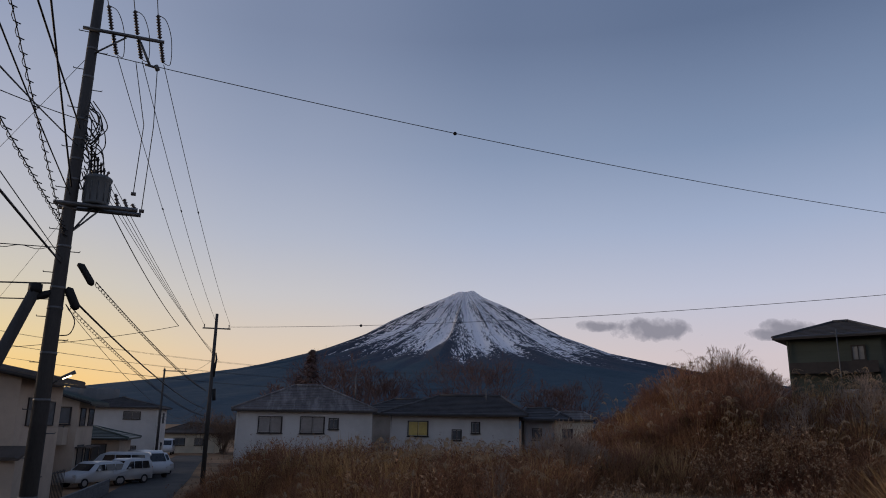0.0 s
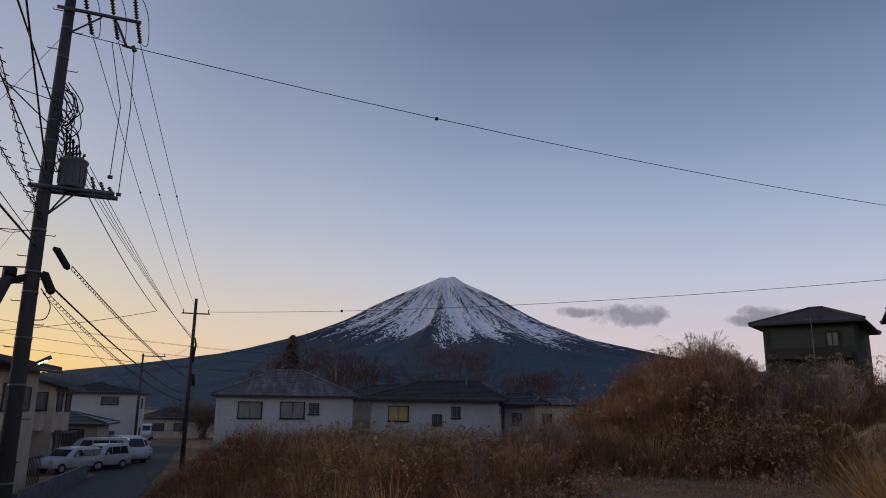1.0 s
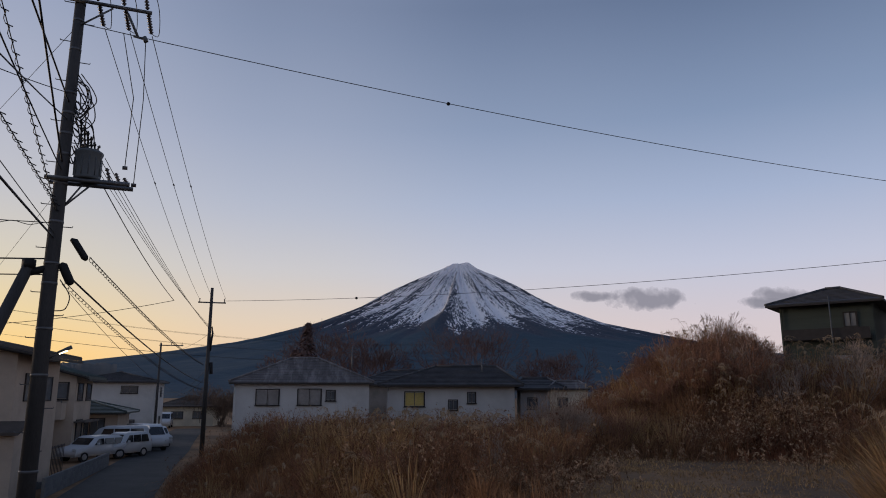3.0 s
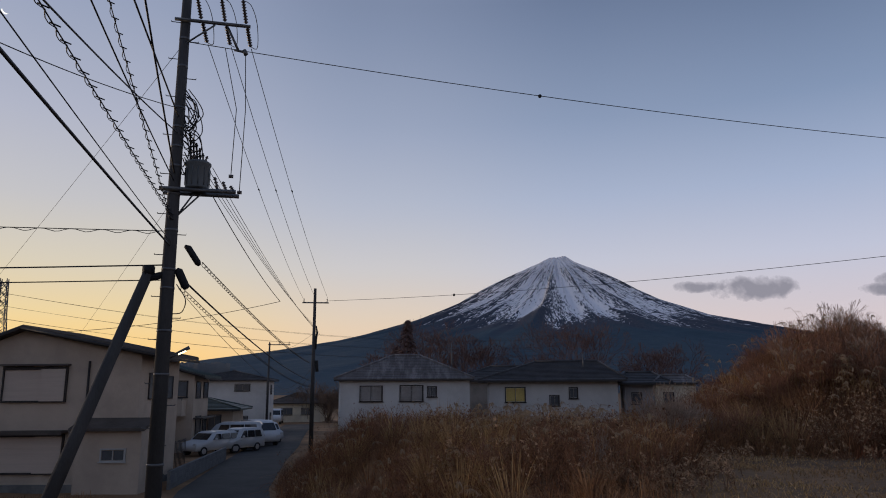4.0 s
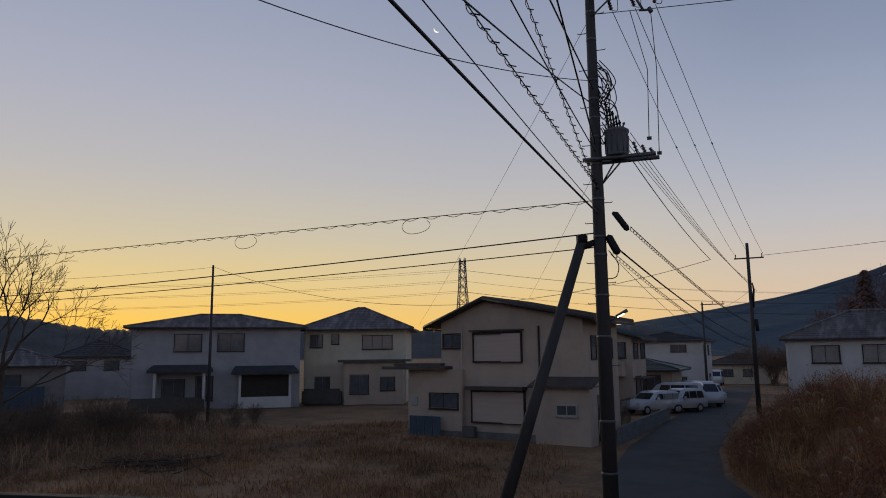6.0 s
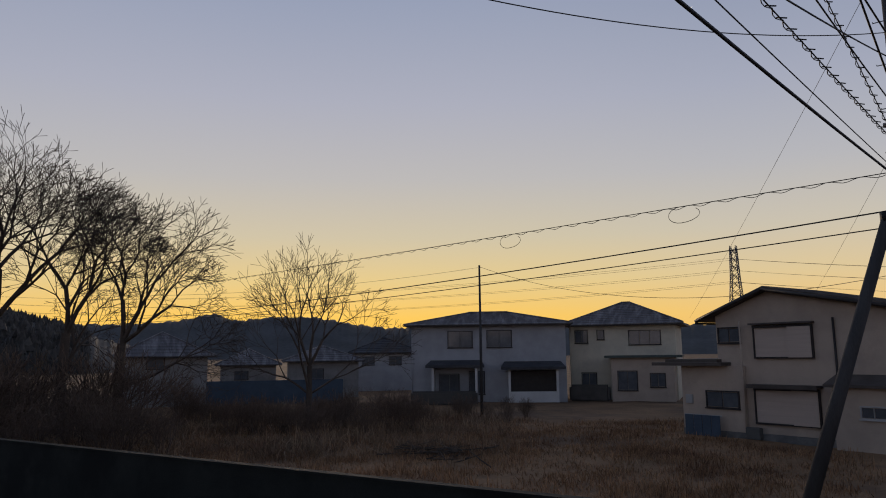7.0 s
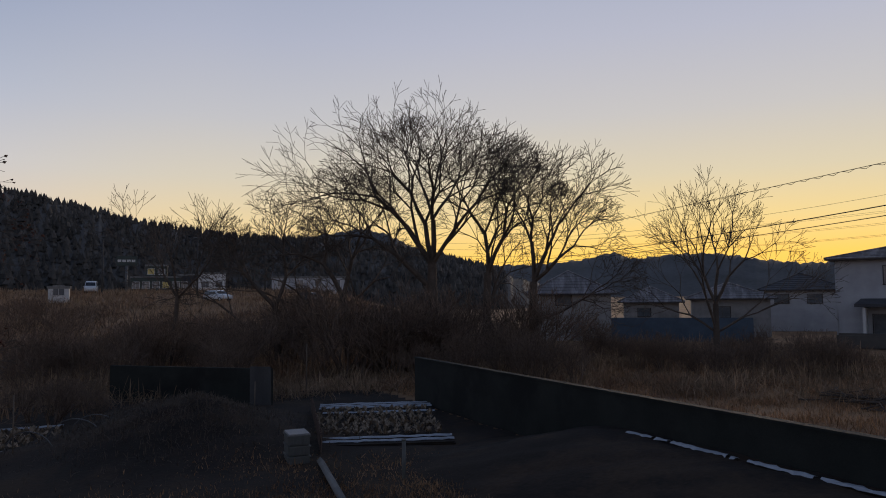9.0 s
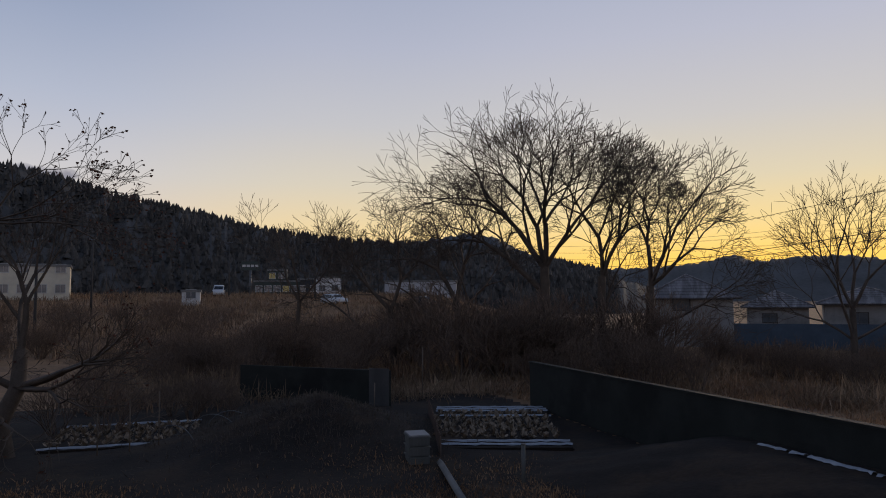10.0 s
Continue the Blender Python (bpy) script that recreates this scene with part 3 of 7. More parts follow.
hip_house("house", "small dark-roofed annex beside a white house", pose(5.6, 50.5, 0, 0, 0, -3), 2.4, 4.2, 4.55, 5.35, M["stucco_grey"], M["roof_dark"], [(0.5, 3.2, 0.7, 0.8, "glass", 1)], over=0.7, courses=6, inset=1.0)
hip_house("shed", "small pale shed glimpsed behind the dry grass", pose(7.6, 50.0, 0, 0, 0, -6), 2.6, 3.0, 4.55, 5.1, M["stucco_cream"], M["roof_weathered"], [(0.5, 3.2, 0.7, 0.8, "glass", 1)], over=0.1, courses=4, inset=0.6)


def gable_house(name, label, m, w, d, eave, apex_u, apex, wall_mat, roof_mat, over=0.6, lap=0.5):
    """A house whose gable end faces -y; the ridge runs along y at u = apex_u."""
    h = thing(name, label, "house", m)
    bm = bmesh.new()
    t = 0.18
    for y0, y1 in ((0, t), (d - t, d)):
        lo = [bm.verts.new((x, y, z)) for y in (y0, y1) for x, z in ((0, -0.6), (w, -0.6), (w, eave), (apex_u, apex), (0, eave))]
        bm.faces.new(lo[:5])
        bm.faces.new(lo[5:][::-1])
        for k in range(5):
            bm.faces.new((lo[k], lo[5 + k], lo[5 + (k + 1) % 5], lo[(k + 1) % 5]))
    box(bm, 0, t, t, d - t, -0.6, eave)
    box(bm, w - t, w, t, d - t, -0.6, eave)
    bmesh.ops.recalc_face_normals(bm, faces=bm.faces)
    part("wall", bm, wall_mat, h)
    for sgn, xe in ((-1, -over), (1, w + over)):
        edge = 0 if sgn < 0 else w
        slope = (apex - eave) / abs(apex_u - edge)
        ze = eave - slope * over
        bm = bmesh.new()
        vs = [bm.verts.new((x, y, z + dz)) for dz in (0.03, 0.19) for x, z in ((apex_u, apex), (xe, ze)) for y in (-lap, d + lap)]
        for q in ((0, 1, 3, 2), (4, 6, 7, 5), (0, 4, 5, 1), (2, 3, 7, 6), (0, 2, 6, 4), (1, 5, 7, 3)):
            bm.faces.new([vs[i] for i in q])
        n = 22
        bmesh.ops.recalc_face_normals(bm, faces=bm.faces)
        slope_ob = part("roof_slope", bm, roof_mat, h)
        for k in range(n):
            y = -lap + (d + 2 * lap) * (k + 0.5) / n
            part("roof_rib", tubes(([(apex_u, y, apex + 0.19), (xe, y, ze + 0.19)], 0.045), sides=5), roof_mat, slope_ob)
        part("bargeboard", tubes(([(apex_u, -lap - 0.03, apex + 0.06), (xe, -lap - 0.03, ze + 0.06)], 0.09)), M["frame_dark"], h)
        part("gutter", boxes((xe - 0.06, xe + 0.06, -lap, d + lap, ze - 0.08, ze + 0.02)), M["frame_dark"], h)
    return h


# beige two-storey house with its gable to the empty lot
HA = pose(-25.75, 29.28, 0, 0, 0, 7.3)
ha = gable_house("house", "beige stucco two-storey house with a brown gabled roof and closed shutters", HA, 8.15, 4.6, 5.92, 2.85, 7.0, M["stucco_beige"], M["roof_brown"], over=0.8)


def shutter_window(parent, u, z, w, h, split):
    bm = boxes((u - 0.06, u + w + 0.06, -0.16, 0.02, z + h, z + h + 0.12), (u - 0.06, u, -0.14, 0.02, z, z + h), (u + w, u + w + 0.06, -0.14, 0.02, z, z + h), (u - 0.06, u + w + 0.06, -0.16, 0.02, z - 0.08, z))
    s = part("window", bm, M["frame_dark"], parent)
    part("shutter", boxes((u, u + w * split, -0.07, -0.004, z, z + h)), M["shutter"], s, "closed beige storm shutter")
    part("shutter_box", boxes((u + w * split + 0.02, u + w, -0.18, -0.004, z - 0.03, z + h + 0.02)), M["shutter"], s)


shutter_window(ha, 2.10, 3.88, 2.75, 1.36, 0.60)
shutter_window(ha, 1.95, 0.82, 3.0, 1.50, 0.60)
part("canopy", boxes((1.8, 5.15, -0.60, -0.005, 2.50, 2.60), (1.8, 5.15, -0.60, -0.56, 2.42, 2.50)), M["roof_brown"], ha)
part("canopy", boxes((1.95, 5.0, -0.35, -0.005, 5.40, 5.48)), M["roof_brown"], ha)
window_part(ha, 0.10, 4.55, 1.25, 0.80, 0, M["glass"], M["frame_dark"])
window_part(ha, -0.60, 1.38, 1.85, 0.86, -0.3, M["glass"], M["frame_dark"])
part("ground_floor_wing", boxes((-2.0, 1.45, -0.30, 4.3, -0.5, 3.45)), M["stucco_beige"], ha)
part("wing_roof", boxes((-3.4, 0.7, -0.9, 4.5, 3.455, 3.62)), M["roof_brown"], ha)
part("wing_roof", boxes((-2.9, 0.2, -0.4, 4.2, 3.622, 3.78)), M["roof_brown"], ha)
part("lean_to", boxes((5.95, 8.75, -0.9, -0.002, -0.5, 2.62)), M["stucco_beige"], ha)
bm = bmesh.new()
vs = [bm.verts.new(p) for p in ((5.75, -1.25, 2.60), (9.0, -1.25, 2.60), (9.0, 0.0, 3.00), (5.75, 0.0, 3.00), (5.75, -1.25, 2.72), (9.0, -1.25, 2.72), (9.0, 0.0, 3.12), (5.75, 0.0, 3.12))]
for q in ((3, 2, 1, 0), (4, 5, 6, 7), (0, 1, 5, 4), (1, 2, 6, 5), (2, 3, 7, 6), (3, 0, 4, 7)):
    bm.faces.new([vs[i] for i in q])
part("lean_to_roof", bm, M["roof_brown"], ha)
window_part(ha, 7.05, 1.32, 1.1, 0.55, -0.902, M["glass"], M["frame_light"])
part("downpipe", tubes(([(5.85, -0.07, 5.6), (5.85, -0.07, 0.1)], 0.05)), M["frame_dark"], ha)
part("downpipe", tubes(([(1.52, -0.36, 5.6), (1.52, -0.36, 0.1)], 0.04)), M["stucco_beige"], ha)
part("meter_box", soft_box(-1.75, -1.35, -0.42, -0.302, 1.55, 2.0, 0.02), M["frame_light"], ha)
part("air_conditioner", soft_box(1.62, 2.35, -0.62, -0.32, 0.05, 0.6, 0.03), M["plastic_grey"], ha)
part("foundation", boxes((-2.02, 8.19, -0.32, 4.5, -0.6, 0.30)), M["concrete"], ha)
# lane side of the house
for y0, z0, ww, hh in ((0.9, 3.9, 0.7, 1.2), (2.9, 3.9, 0.9, 1.1), (1.0, 1.0, 1.4, 1.2)):
    wv = part("window", boxes((8.15, 8.21, y0, y0 + ww, z0, z0 + 0.06), (8.15, 8.21, y0, y0 + ww, z0 + hh - 0.06, z0 + hh), (8.15, 8.21, y0, y0 + 0.06, z0, z0 + hh), (8.15, 8.21, y0 + ww - 0.06, y0 + ww, z0, z0 + hh)), M["frame_dark"], ha)
    part("pane", boxes((8.153, 8.18, y0 + 0.06, y0 + ww - 0.06, z0 + 0.06, z0 + hh - 0.06)), M["glass"], wv)

# the further parts of the beige house along the lane: balcony, green-roofed porch
hb = gable_house("house", "beige two-storey house with a balcony and a green metal roof", pose(-31.9, 48.2, 0, 0, 0, 14.5) @ Matrix.Diagonal((1.2, 1.2, 1.04, 1)), 6.0, 4.4, 5.25, 2.6, 6.35, M["stucco_beige"], M["roof_green"], over=0.7)
for k, (y0, z0, ww, hh) in enumerate([(0.5, 3.6, 1.3, 1.2), (2.7, 3.6, 1.4, 1.2), (0.8, 0.6, 1.5, 1.8), (2.9, 0.8, 1.2, 1.4)]):
    bmw = boxes((6.0, 6.06, y0, y0 + ww, z0, z0 + 0.06), (6.0, 6.06, y0, y0 + ww, z0 + hh - 0.06, z0 + hh), (6.0, 6.06, y0, y0 + 0.06, z0, z0 + hh), (6.0, 6.06, y0 + ww - 0.06, y0 + ww, z0, z0 + hh))
    wv = part("window", bmw, M["frame_dark"], hb)
    part("pane", boxes((6.003, 6.03, y0 + 0.06, y0 + ww - 0.06, z0 + 0.06, z0 + hh - 0.06)), M["glass"], wv)
part("awning", boxes((6.0, 6.6, 0.2, 4.2, 2.2, 2.3)), M["roof_brown"], hb)
# the gable wall towards the lot: windows, balcony with a rail, porch roof
for u, z, ww, hh in ((2.9, 3.75, 0.55, 1.25), (4.4, 3.7, 1.25, 1.15), (3.0, 0.7, 0.9, 1.9)):
    window_part(hb, u, z, ww, hh, 0, M["glass"], M["frame_dark"])
gb = part("balcony", boxes((3.0, 5.6, -1.1, -0.004, 2.45, 2.6), (3.0, 5.6, -1.1, -1.02, 2.6, 3.5), (3.0, 3.08, -1.02, -0.004, 2.6, 3.5), (5.52, 5.6, -1.02, -0.004, 2.6, 3.5)), M["stucco_beige"], hb)
part("handrail", tubes(([(3.0, -1.06, 3.62), (5.6, -1.06, 3.62)], 0.025), ([(3.04, -1.06, 3.5), (3.04, -1.06, 3.62)], 0.018), ([(5.56, -1.06, 3.5), (5.56, -1.06, 3.62)], 0.018)), M["steel"], gb)
hip_house("house", "single-storey house wing with a dark green hipped roof", pose(-31.4, 56.0, 0, 0, 0, 14.5), 6.4, 5.5, 2.75, 3.75, M["stucco_beige"], M["roof_green"], [(4.4, 0.7, 1.1, 1.7, "glass", 2), (1.4, 0.9, 1.4, 1.3, "glass", 2)], over=0.7, courses=9)

# white house at the end of the lane
hw = hip_house("house", "white two-storey house standing at the end of the lane", pose(-35.8, 70.6, 0, 0, 0, 14.3), 7.7, 8.0, 5.4, 6.5, M["stucco_white"], M["roof_dark"],
               [(4.6, 4.3, 1.6, 0.75, "glass", 2), (1.0, 0.8, 1.6, 1.2, "glass", 2), (5.6, 1.2, 0.5, 0.6, "glass", 1)], over=0.45)
for y0, z0 in ((1.2, 3.9), (4.6, 3.9), (1.4, 0.9), (4.8, 0.9)):
    wv = part("window", boxes((7.7, 7.74, y0, y0 + 1.3, z0, z0 + 1.1)), M["frame_dark"], hw)
    part("pane", boxes((7.735, 7.755, y0 + 0.08, y0 + 1.22, z0 + 0.08, z0 + 1.02)), M["glass"], wv)
hip_house("house", "low house with a dark roof closing the far lane", pose(-37.6, 98.5, 0, 0, 0, 8), 7.0, 6.0, 2.6, 4.0, M["stucco_cream"], M["roof_brown"], [(1.5, 1.0, 1.6, 1.0, "glass", 2), (4.3, 1.0, 1.2, 1.0, "glass", 2)], over=0.5, courses=8)
hip_house("house", "dim house with a dark roof beside the far pole", pose(-17.5, 66, 0, 0, 0, 14), 7.5, 7.0, 3.6, 5.2, M["stucco_grey"], M["roof_dark"], [(1.5, 1.6, 1.6, 1.0, "glass", 2)], over=0.5, courses=8)

# wide pale house across the lot and the hipped house beside it
hB = hip_house("house", "wide pale two-storey house with a shallow weathered roof", pose(-57.2, 27.3, 0.1, 0, 0, 57.0), 13.4, 8.0, 6.55, 7.85, M["stucco_grey"], M["roof_weathered"],
               [(3.2, 4.6, 2.2, 1.45, "glass", 2), (6.6, 4.6, 2.2, 1.5, "glass", 2), (2.4, 0.6, 1.8, 1.8, "glass", 2), (5.0, 0.6, 1.4, 2.0, "glass", 2), (10.0, 0.6, 2.0, 1.8, "glass", 2)], over=0.6, inset=5.5, courses=10)
def canopy(parent, x0, x1, out, z, fall, mat):
    """A sloped pent roof on the wall y = 0 with a deep fascia."""
    bm = bmesh.new()
    vs = [bm.verts.new(p) for p in ((x0 + 0.3, -0.01, z), (x1 - 0.3, -0.01, z), (x1, -out, z - fall), (x0, -out, z - fall), (x0 + 0.3, -0.01, z - fall - 0.22), (x1 - 0.3, -0.01, z - fall - 0.22), (x1, -out, z - fall - 0.22), (x0, -out, z - fall - 0.22))]
    for q in ((3, 2, 1, 0), (4, 5, 6, 7), (0, 1, 5, 4), (1, 2, 6, 5), (2, 3, 7, 6), (3, 0, 4, 7)):
        bm.faces.new([vs[i] for i in q])
    return part("canopy", bm, mat, parent)


canopy(hB, 1.4, 6.4, 1.7, 3.55, 0.40, M["roof_dark"])
canopy(hB, 7.8, 13.2, 1.9, 3.40, 0.45, M["roof_dark"])
part("porch_wall", boxes((1.9, 2.1, -1.5, -0.01, 0, 2.9), (5.6, 5.8, -1.5, -0.01, 0, 2.9), (2.1, 5.6, -1.5, -1.4, 0, 0.8)), M["stucco_white"], hB)
part("porch", boxes((8.4, 8.6, -1.5, -1.3, 0, 2.85), (12.4, 12.6, -1.5, -1.3, 0, 2.85), (8.6, 12.4, -1.45, -1.35, 0, 0.9)), M["stucco_white"], hB)
# Dark sheet laid on the wall stands in for the porch's shade.
part("carport_shade", boxes((8.4, 12.6, -0.08, -0.005, 0.0, 2.6)), M["frame_dark"], hB, "dark panel painting the shade under the porch")
part("hedge", soft_box(0.2, 5.8, -2.2, -1.5, -0.2, 1.0, 0.15), M["forest"], hB, "clipped dark hedge")
hC = hip_house("house", "cream two-storey house with a pyramid-like hipped roof", pose(-53.0, 41.4, 0.1, 0, 0, 40.0), 9.3, 8.5, 6.5, 8.75, M["stucco_cream"], M["roof_weathered"],
               [(0.5, 4.9, 1.2, 1.2, "glass", 2), (2.5, 5.2, 0.7, 0.9, "glass", 1), (5.3, 4.7, 2.8, 1.3, "glass", 3), (1.0, 0.9, 1.4, 1.4, "glass", 2), (4.5, 0.7, 2.0, 1.8, "glass", 2)], over=0.75, courses=12)
part("porch_roof", boxes((3.5, 9.9, -2.6, -0.01, 3.6, 3.8)), M["roof_green"], hC)
part("porch", boxes((4.0, 9.2, -2.1, -0.01, -0.3, 3.6)), M["stucco_beige"], hC)
window_part(hC, 4.5, 0.8, 1.7, 1.7, -2.102, M["glass"], M["frame_dark"])
window_part(hC, 7.2, 1.1, 1.3, 1.2, -2.102, M["glass"], M["frame_dark"])
part("hedge", soft_box(0.3, 3.8, -2.4, -1.6, -0.2, 1.3, 0.2), M["forest"], hC, "clipped dark hedge")
hip_house("house", "dim two-storey house behind the beige house", pose(-33.0, 40.5, 0, 0, 0, 14.3), 7.0, 7.0, 4.6, 5.4, M["stucco_beige"], M["roof_brown"], [(1.0, 3.0, 1.6, 1.0, "glass", 2)], over=0.5, courses=8)

# green-black house on the rise
hG = hip_house("house", "dark green-black two-storey house on the grassy rise", pose(19.64, 41.0, 4.8, 0, 0, -37.3), 4.65, 7.5, 4.33, 5.65, M["siding_dark"], M["roof_dark"],
               [(3.2, 3.0, 0.7, 0.85, "glass_curtain", 2)], over=0.6, inset=2.5, courses=10)
part("balcony", boxes((0.2, 4.5, -0.7, -0.01, 2.35, 2.55), (0.2, 4.5, -0.7, -0.62, 2.55, 2.95)), M["frame_dark"], hG)
part("garage_door", boxes((2.6, 4.4, -0.06, -0.004, 0.3, 1.5)), M["stucco_grey"], hG)
part("aerial_mast", tubes(([(2.7, -0.8, 0), (2.7, -0.8, 4.7)], 0.035), ([(2.4, -0.8, 4.5), (3.0, -0.8, 4.5)], 0.015)), M["steel"], hG)
hip_house("house", "cream house with dark roof at the edge of the rise", pose(25.3, 37.4, 4.6, 0, 0, -30), 6, 5.5, 5.0, 5.9, M["stucco_cream"], M["roof_dark"], [(0.8, 2.9, 1.2, 1.0, "glass", 2)], over=0.5, courses=8)

for x, y, z0, z1 in ((-6.0, 49.6, 5.3, 7.4), (2.95, 50.0, 5.3, 6.6)):
    a_ = thing("roof_aerial", "thin television aerial mast above a dark roof", "aerial", pose(x, y, 0), group="roof aerials")
    part("mast", tubes(([(0, 0, z0), (0, 0, z1)], 0.045)), M["steel"], a_)
    for k in range(3):
        part("element", tubes(([(-0.35 + 0.06 * k, 0, z1 - 0.15 - 0.2 * k), (0.35 - 0.06 * k, 0, z1 - 0.15 - 0.2 * k)], 0.02)), M["steel"], a_)


# ---- utility poles and wires ----
POLE = Vector((-8.65, 15.70, 0))
POLE_FAR = Vector((-16.2, 50.5, 0))
SPAN = (POLE_FAR - POLE).normalized()
ARM = Vector((0.93, 0.36, 0)).normalized()


def curved(points, n=5):
    """A smooth line through the points (Catmull-Rom)."""
    ps = [Vector(p) for p in points]
    ps = [ps[0]] + ps + [ps[-1]]
    out = []
    for a, b, c, d in zip(ps, ps[1:], ps[2:], ps[3:]):
        for k in range(n):
            t = k / n
            out.append(0.5 * (2 * b + (c - a) * t + (2 * a - 5 * b + 4 * c - d) * t * t + (3 * b - a - 3 * c + d) * t ** 3))
    return out + [ps[-1]]


def insulator(bm, a, b, r=0.06, sheds=5):
    """A string insulator with sheds from a to b."""
    a, b = Vector(a), Vector(b)
    pts, rad = [], []
    for k in range(sheds * 4 + 1):
        pts.append(a.lerp(b, k / (sheds * 4)))
        rad.append(r if k % 4 == 2 else r * 0.5)
    tube(bm, pts, rad, 8)
    return bm


def ring_band(z, r, h=0.06):
    return tubes(([(0, 0, z - h / 2), (0, 0, z + h / 2)], r), sides=16)


main_pole = thing("utility_pole", "tall concrete utility pole with transformer, cross-arms and many cables", "utility pole", pose(*POLE))
part("shaft", tubes(([(0, 0, -0.3), (0, 0, 7), (0, 0, 14.9)], [0.19, 0.155, 0.11]), sides=20), M["pole"], main_pole)
for z in (1.4, 2.6, 4.6, 5.6, 6.6, 7.05, 8.0, 8.9, 9.6, 10.1, 10.6, 11.1, 12.2, 12.95, 13.4):
    part("band", ring_band(z, 0.20 - 0.0062 * z + 0.006), M["steel"], main_pole)
for k in range(21):
    z = 3.4 + k * 0.5
    a = 0.4 if k % 2 else 0.4 + math.pi
    c = Vector((math.cos(a), math.sin(a), 0))
    part("step_bolt", tubes(([c * 0.12 + Vector((0, 0, z)), c * 0.34 + Vector((0, 0, z)), c * 0.34 + Vector((0, 0, z + 0.03))], 0.011)), M["steel"], main_pole)
# upper cross-arm with strain insulators
bm = bmesh.new()
zt = 13.42
side_off = SPAN * 0.14
for s in (0,):
    a, b = -ARM * 0.22 - side_off, ARM * 1.62 - side_off
    tube(bm, [a + Vector((0, 0, zt)), b + Vector((0, 0, zt))], 0.05, 4)
part("cross_arm", bm, M["steel"], main_pole)
part("arm_brace", tubes(([ARM * 0.1 - side_off + Vector((0, 0, zt - 0.62)), ARM * 0.75 - side_off + Vector((0, 0, zt - 0.06))], 0.022)), M["steel"], main_pole)
HV = (0.42, 1.0, 1.52)
for k, u in enumerate(HV):
    p = ARM * u + Vector((0, 0, zt + 0.05)) - side_off
    ins = part("strain_insulator", insulator(bmesh.new(), p + SPAN * 0.05, p + SPAN * 0.62 + Vector((0, 0, -0.30)), 0.062, 8), M["porcelain"], main_pole)
    ins = part("strain_insulator", insulator(bmesh.new(), p - SPAN * 0.05, p - SPAN * 0.55 + Vector((0, 0, 0.36)), 0.062, 8), M["porcelain"], main_pole)
    loop = [p + SPAN * 0.62 + Vector((0, 0, -0.30)), p + SPAN * 0.4 + ARM * 0.22 + Vector((0, 0, -0.42)), p + ARM * 0.26 + Vector((0, 0, 0.05)), p - SPAN * 0.3 + ARM * 0.15 + Vector((0, 0, 0.38)), p - SPAN * 0.55 + Vector((0, 0, 0.36))]
    part("jumper_wire", tubes((curved(loop), 0.010), sides=5), M["cable"], main_pole)
part("disconnect_switch", tubes(([ARM * 1.05 + Vector((0, 0, zt - 0.05)), ARM * 1.32 + Vector((0, 0, zt - 0.62))], 0.035), ([ARM * 1.22 + Vector((0, 0, zt - 0.62)), ARM * 1.52 + Vector((0, 0, zt - 0.66))], 0.03), ([ARM * 1.46 + Vector((0, 0, zt - 0.60)), ARM * 1.52 + Vector((0, 0, zt - 0.72))], 0.06)), M["steel"], main_pole)
# transformer and its arm
zl = 8.98
for s in (-0.10, 0.10):
    part("transformer_arm", tubes(([-ARM * 0.28 + SPAN * s * 2 + Vector((0, 0, zl)), ARM * 1.48 + SPAN * s * 2 + Vector((0, 0, zl))], 0.055), sides=4), M["steel"], main_pole)
for u in (0.45, 0.62):
    part("arm_brace", tubes(([ARM * 0.1 + Vector((0, 0, zl - 0.62)), ARM * u + Vector((0, 0, zl - 0.05))], 0.022)), M["steel"], main_pole)
bm = bmesh.new()
tc_ = ARM * 0.52 + Vector((0, 0, zl + 0.06))
tube(bm, [tc_ + Vector((0, 0, z)) for z in (0, 0.03, 0.05, 0.58, 0.62, 0.66, 0.70, 0.74)], [0.26, 0.285, 0.28, 0.29, 0.315, 0.315, 0.26, 0.15], 20)
tr = part("transformer", bm, M["grey_paint"], main_pole, "grey drum transformer")
for a in range(0, 360, 30):
    c = Vector((math.cos(radians(a)), math.sin(radians(a)), 0))
    part("fin", tubes(([tc_ + c * 0.285 + Vector((0, 0, 0.08)), tc_ + c * 0.293 + Vector((0, 0, 0.52))], 0.012), sides=4), M["grey_paint"], tr)
for a, b in ((-0.1, 0.12), (0.1, 0.10)):
    part("bushing", insulator(bmesh.new(), tc_ + ARM * a + SPAN * b + Vector((0, 0, 0.68)), tc_ + ARM * a * 1.8 + SPAN * b + Vector((0, 0, 0.90)), 0.045, 3), M["porcelain"], tr)
for k, u in enumerate((1.02, 1.22, 1.40)):
    c = part("cutout_switch", insulator(bmesh.new(), ARM * u + Vector((0, 0, zl + 0.05)), ARM * (u - 0.10) + Vector((0, 0, zl + 0.40 - 0.1 * k)), 0.055, 4), M["porcelain"], main_pole)
for k, (u, v, zz) in enumerate(((1.05, 1.30, 0.45), (1.40, 1.52, 0.05))):
    part("drop_wire", tubes(([ARM * (1.0 + 0.5 * k) + Vector((0, 0, zt - 0.6)), ARM * (v + 0.05) + Vector((0, 0, (zt + zl) / 2)), ARM * v + Vector((0, 0, zl + zz))], 0.011), sides=5), M["cable"], main_pole)
    part("terminal", tubes(([ARM * (v - 0.05) + Vector((0, 0, zl + zz)), ARM * (v + 0.06) + Vector((0, 0, zl + zz))], 0.045)), M["porcelain"], main_pole)
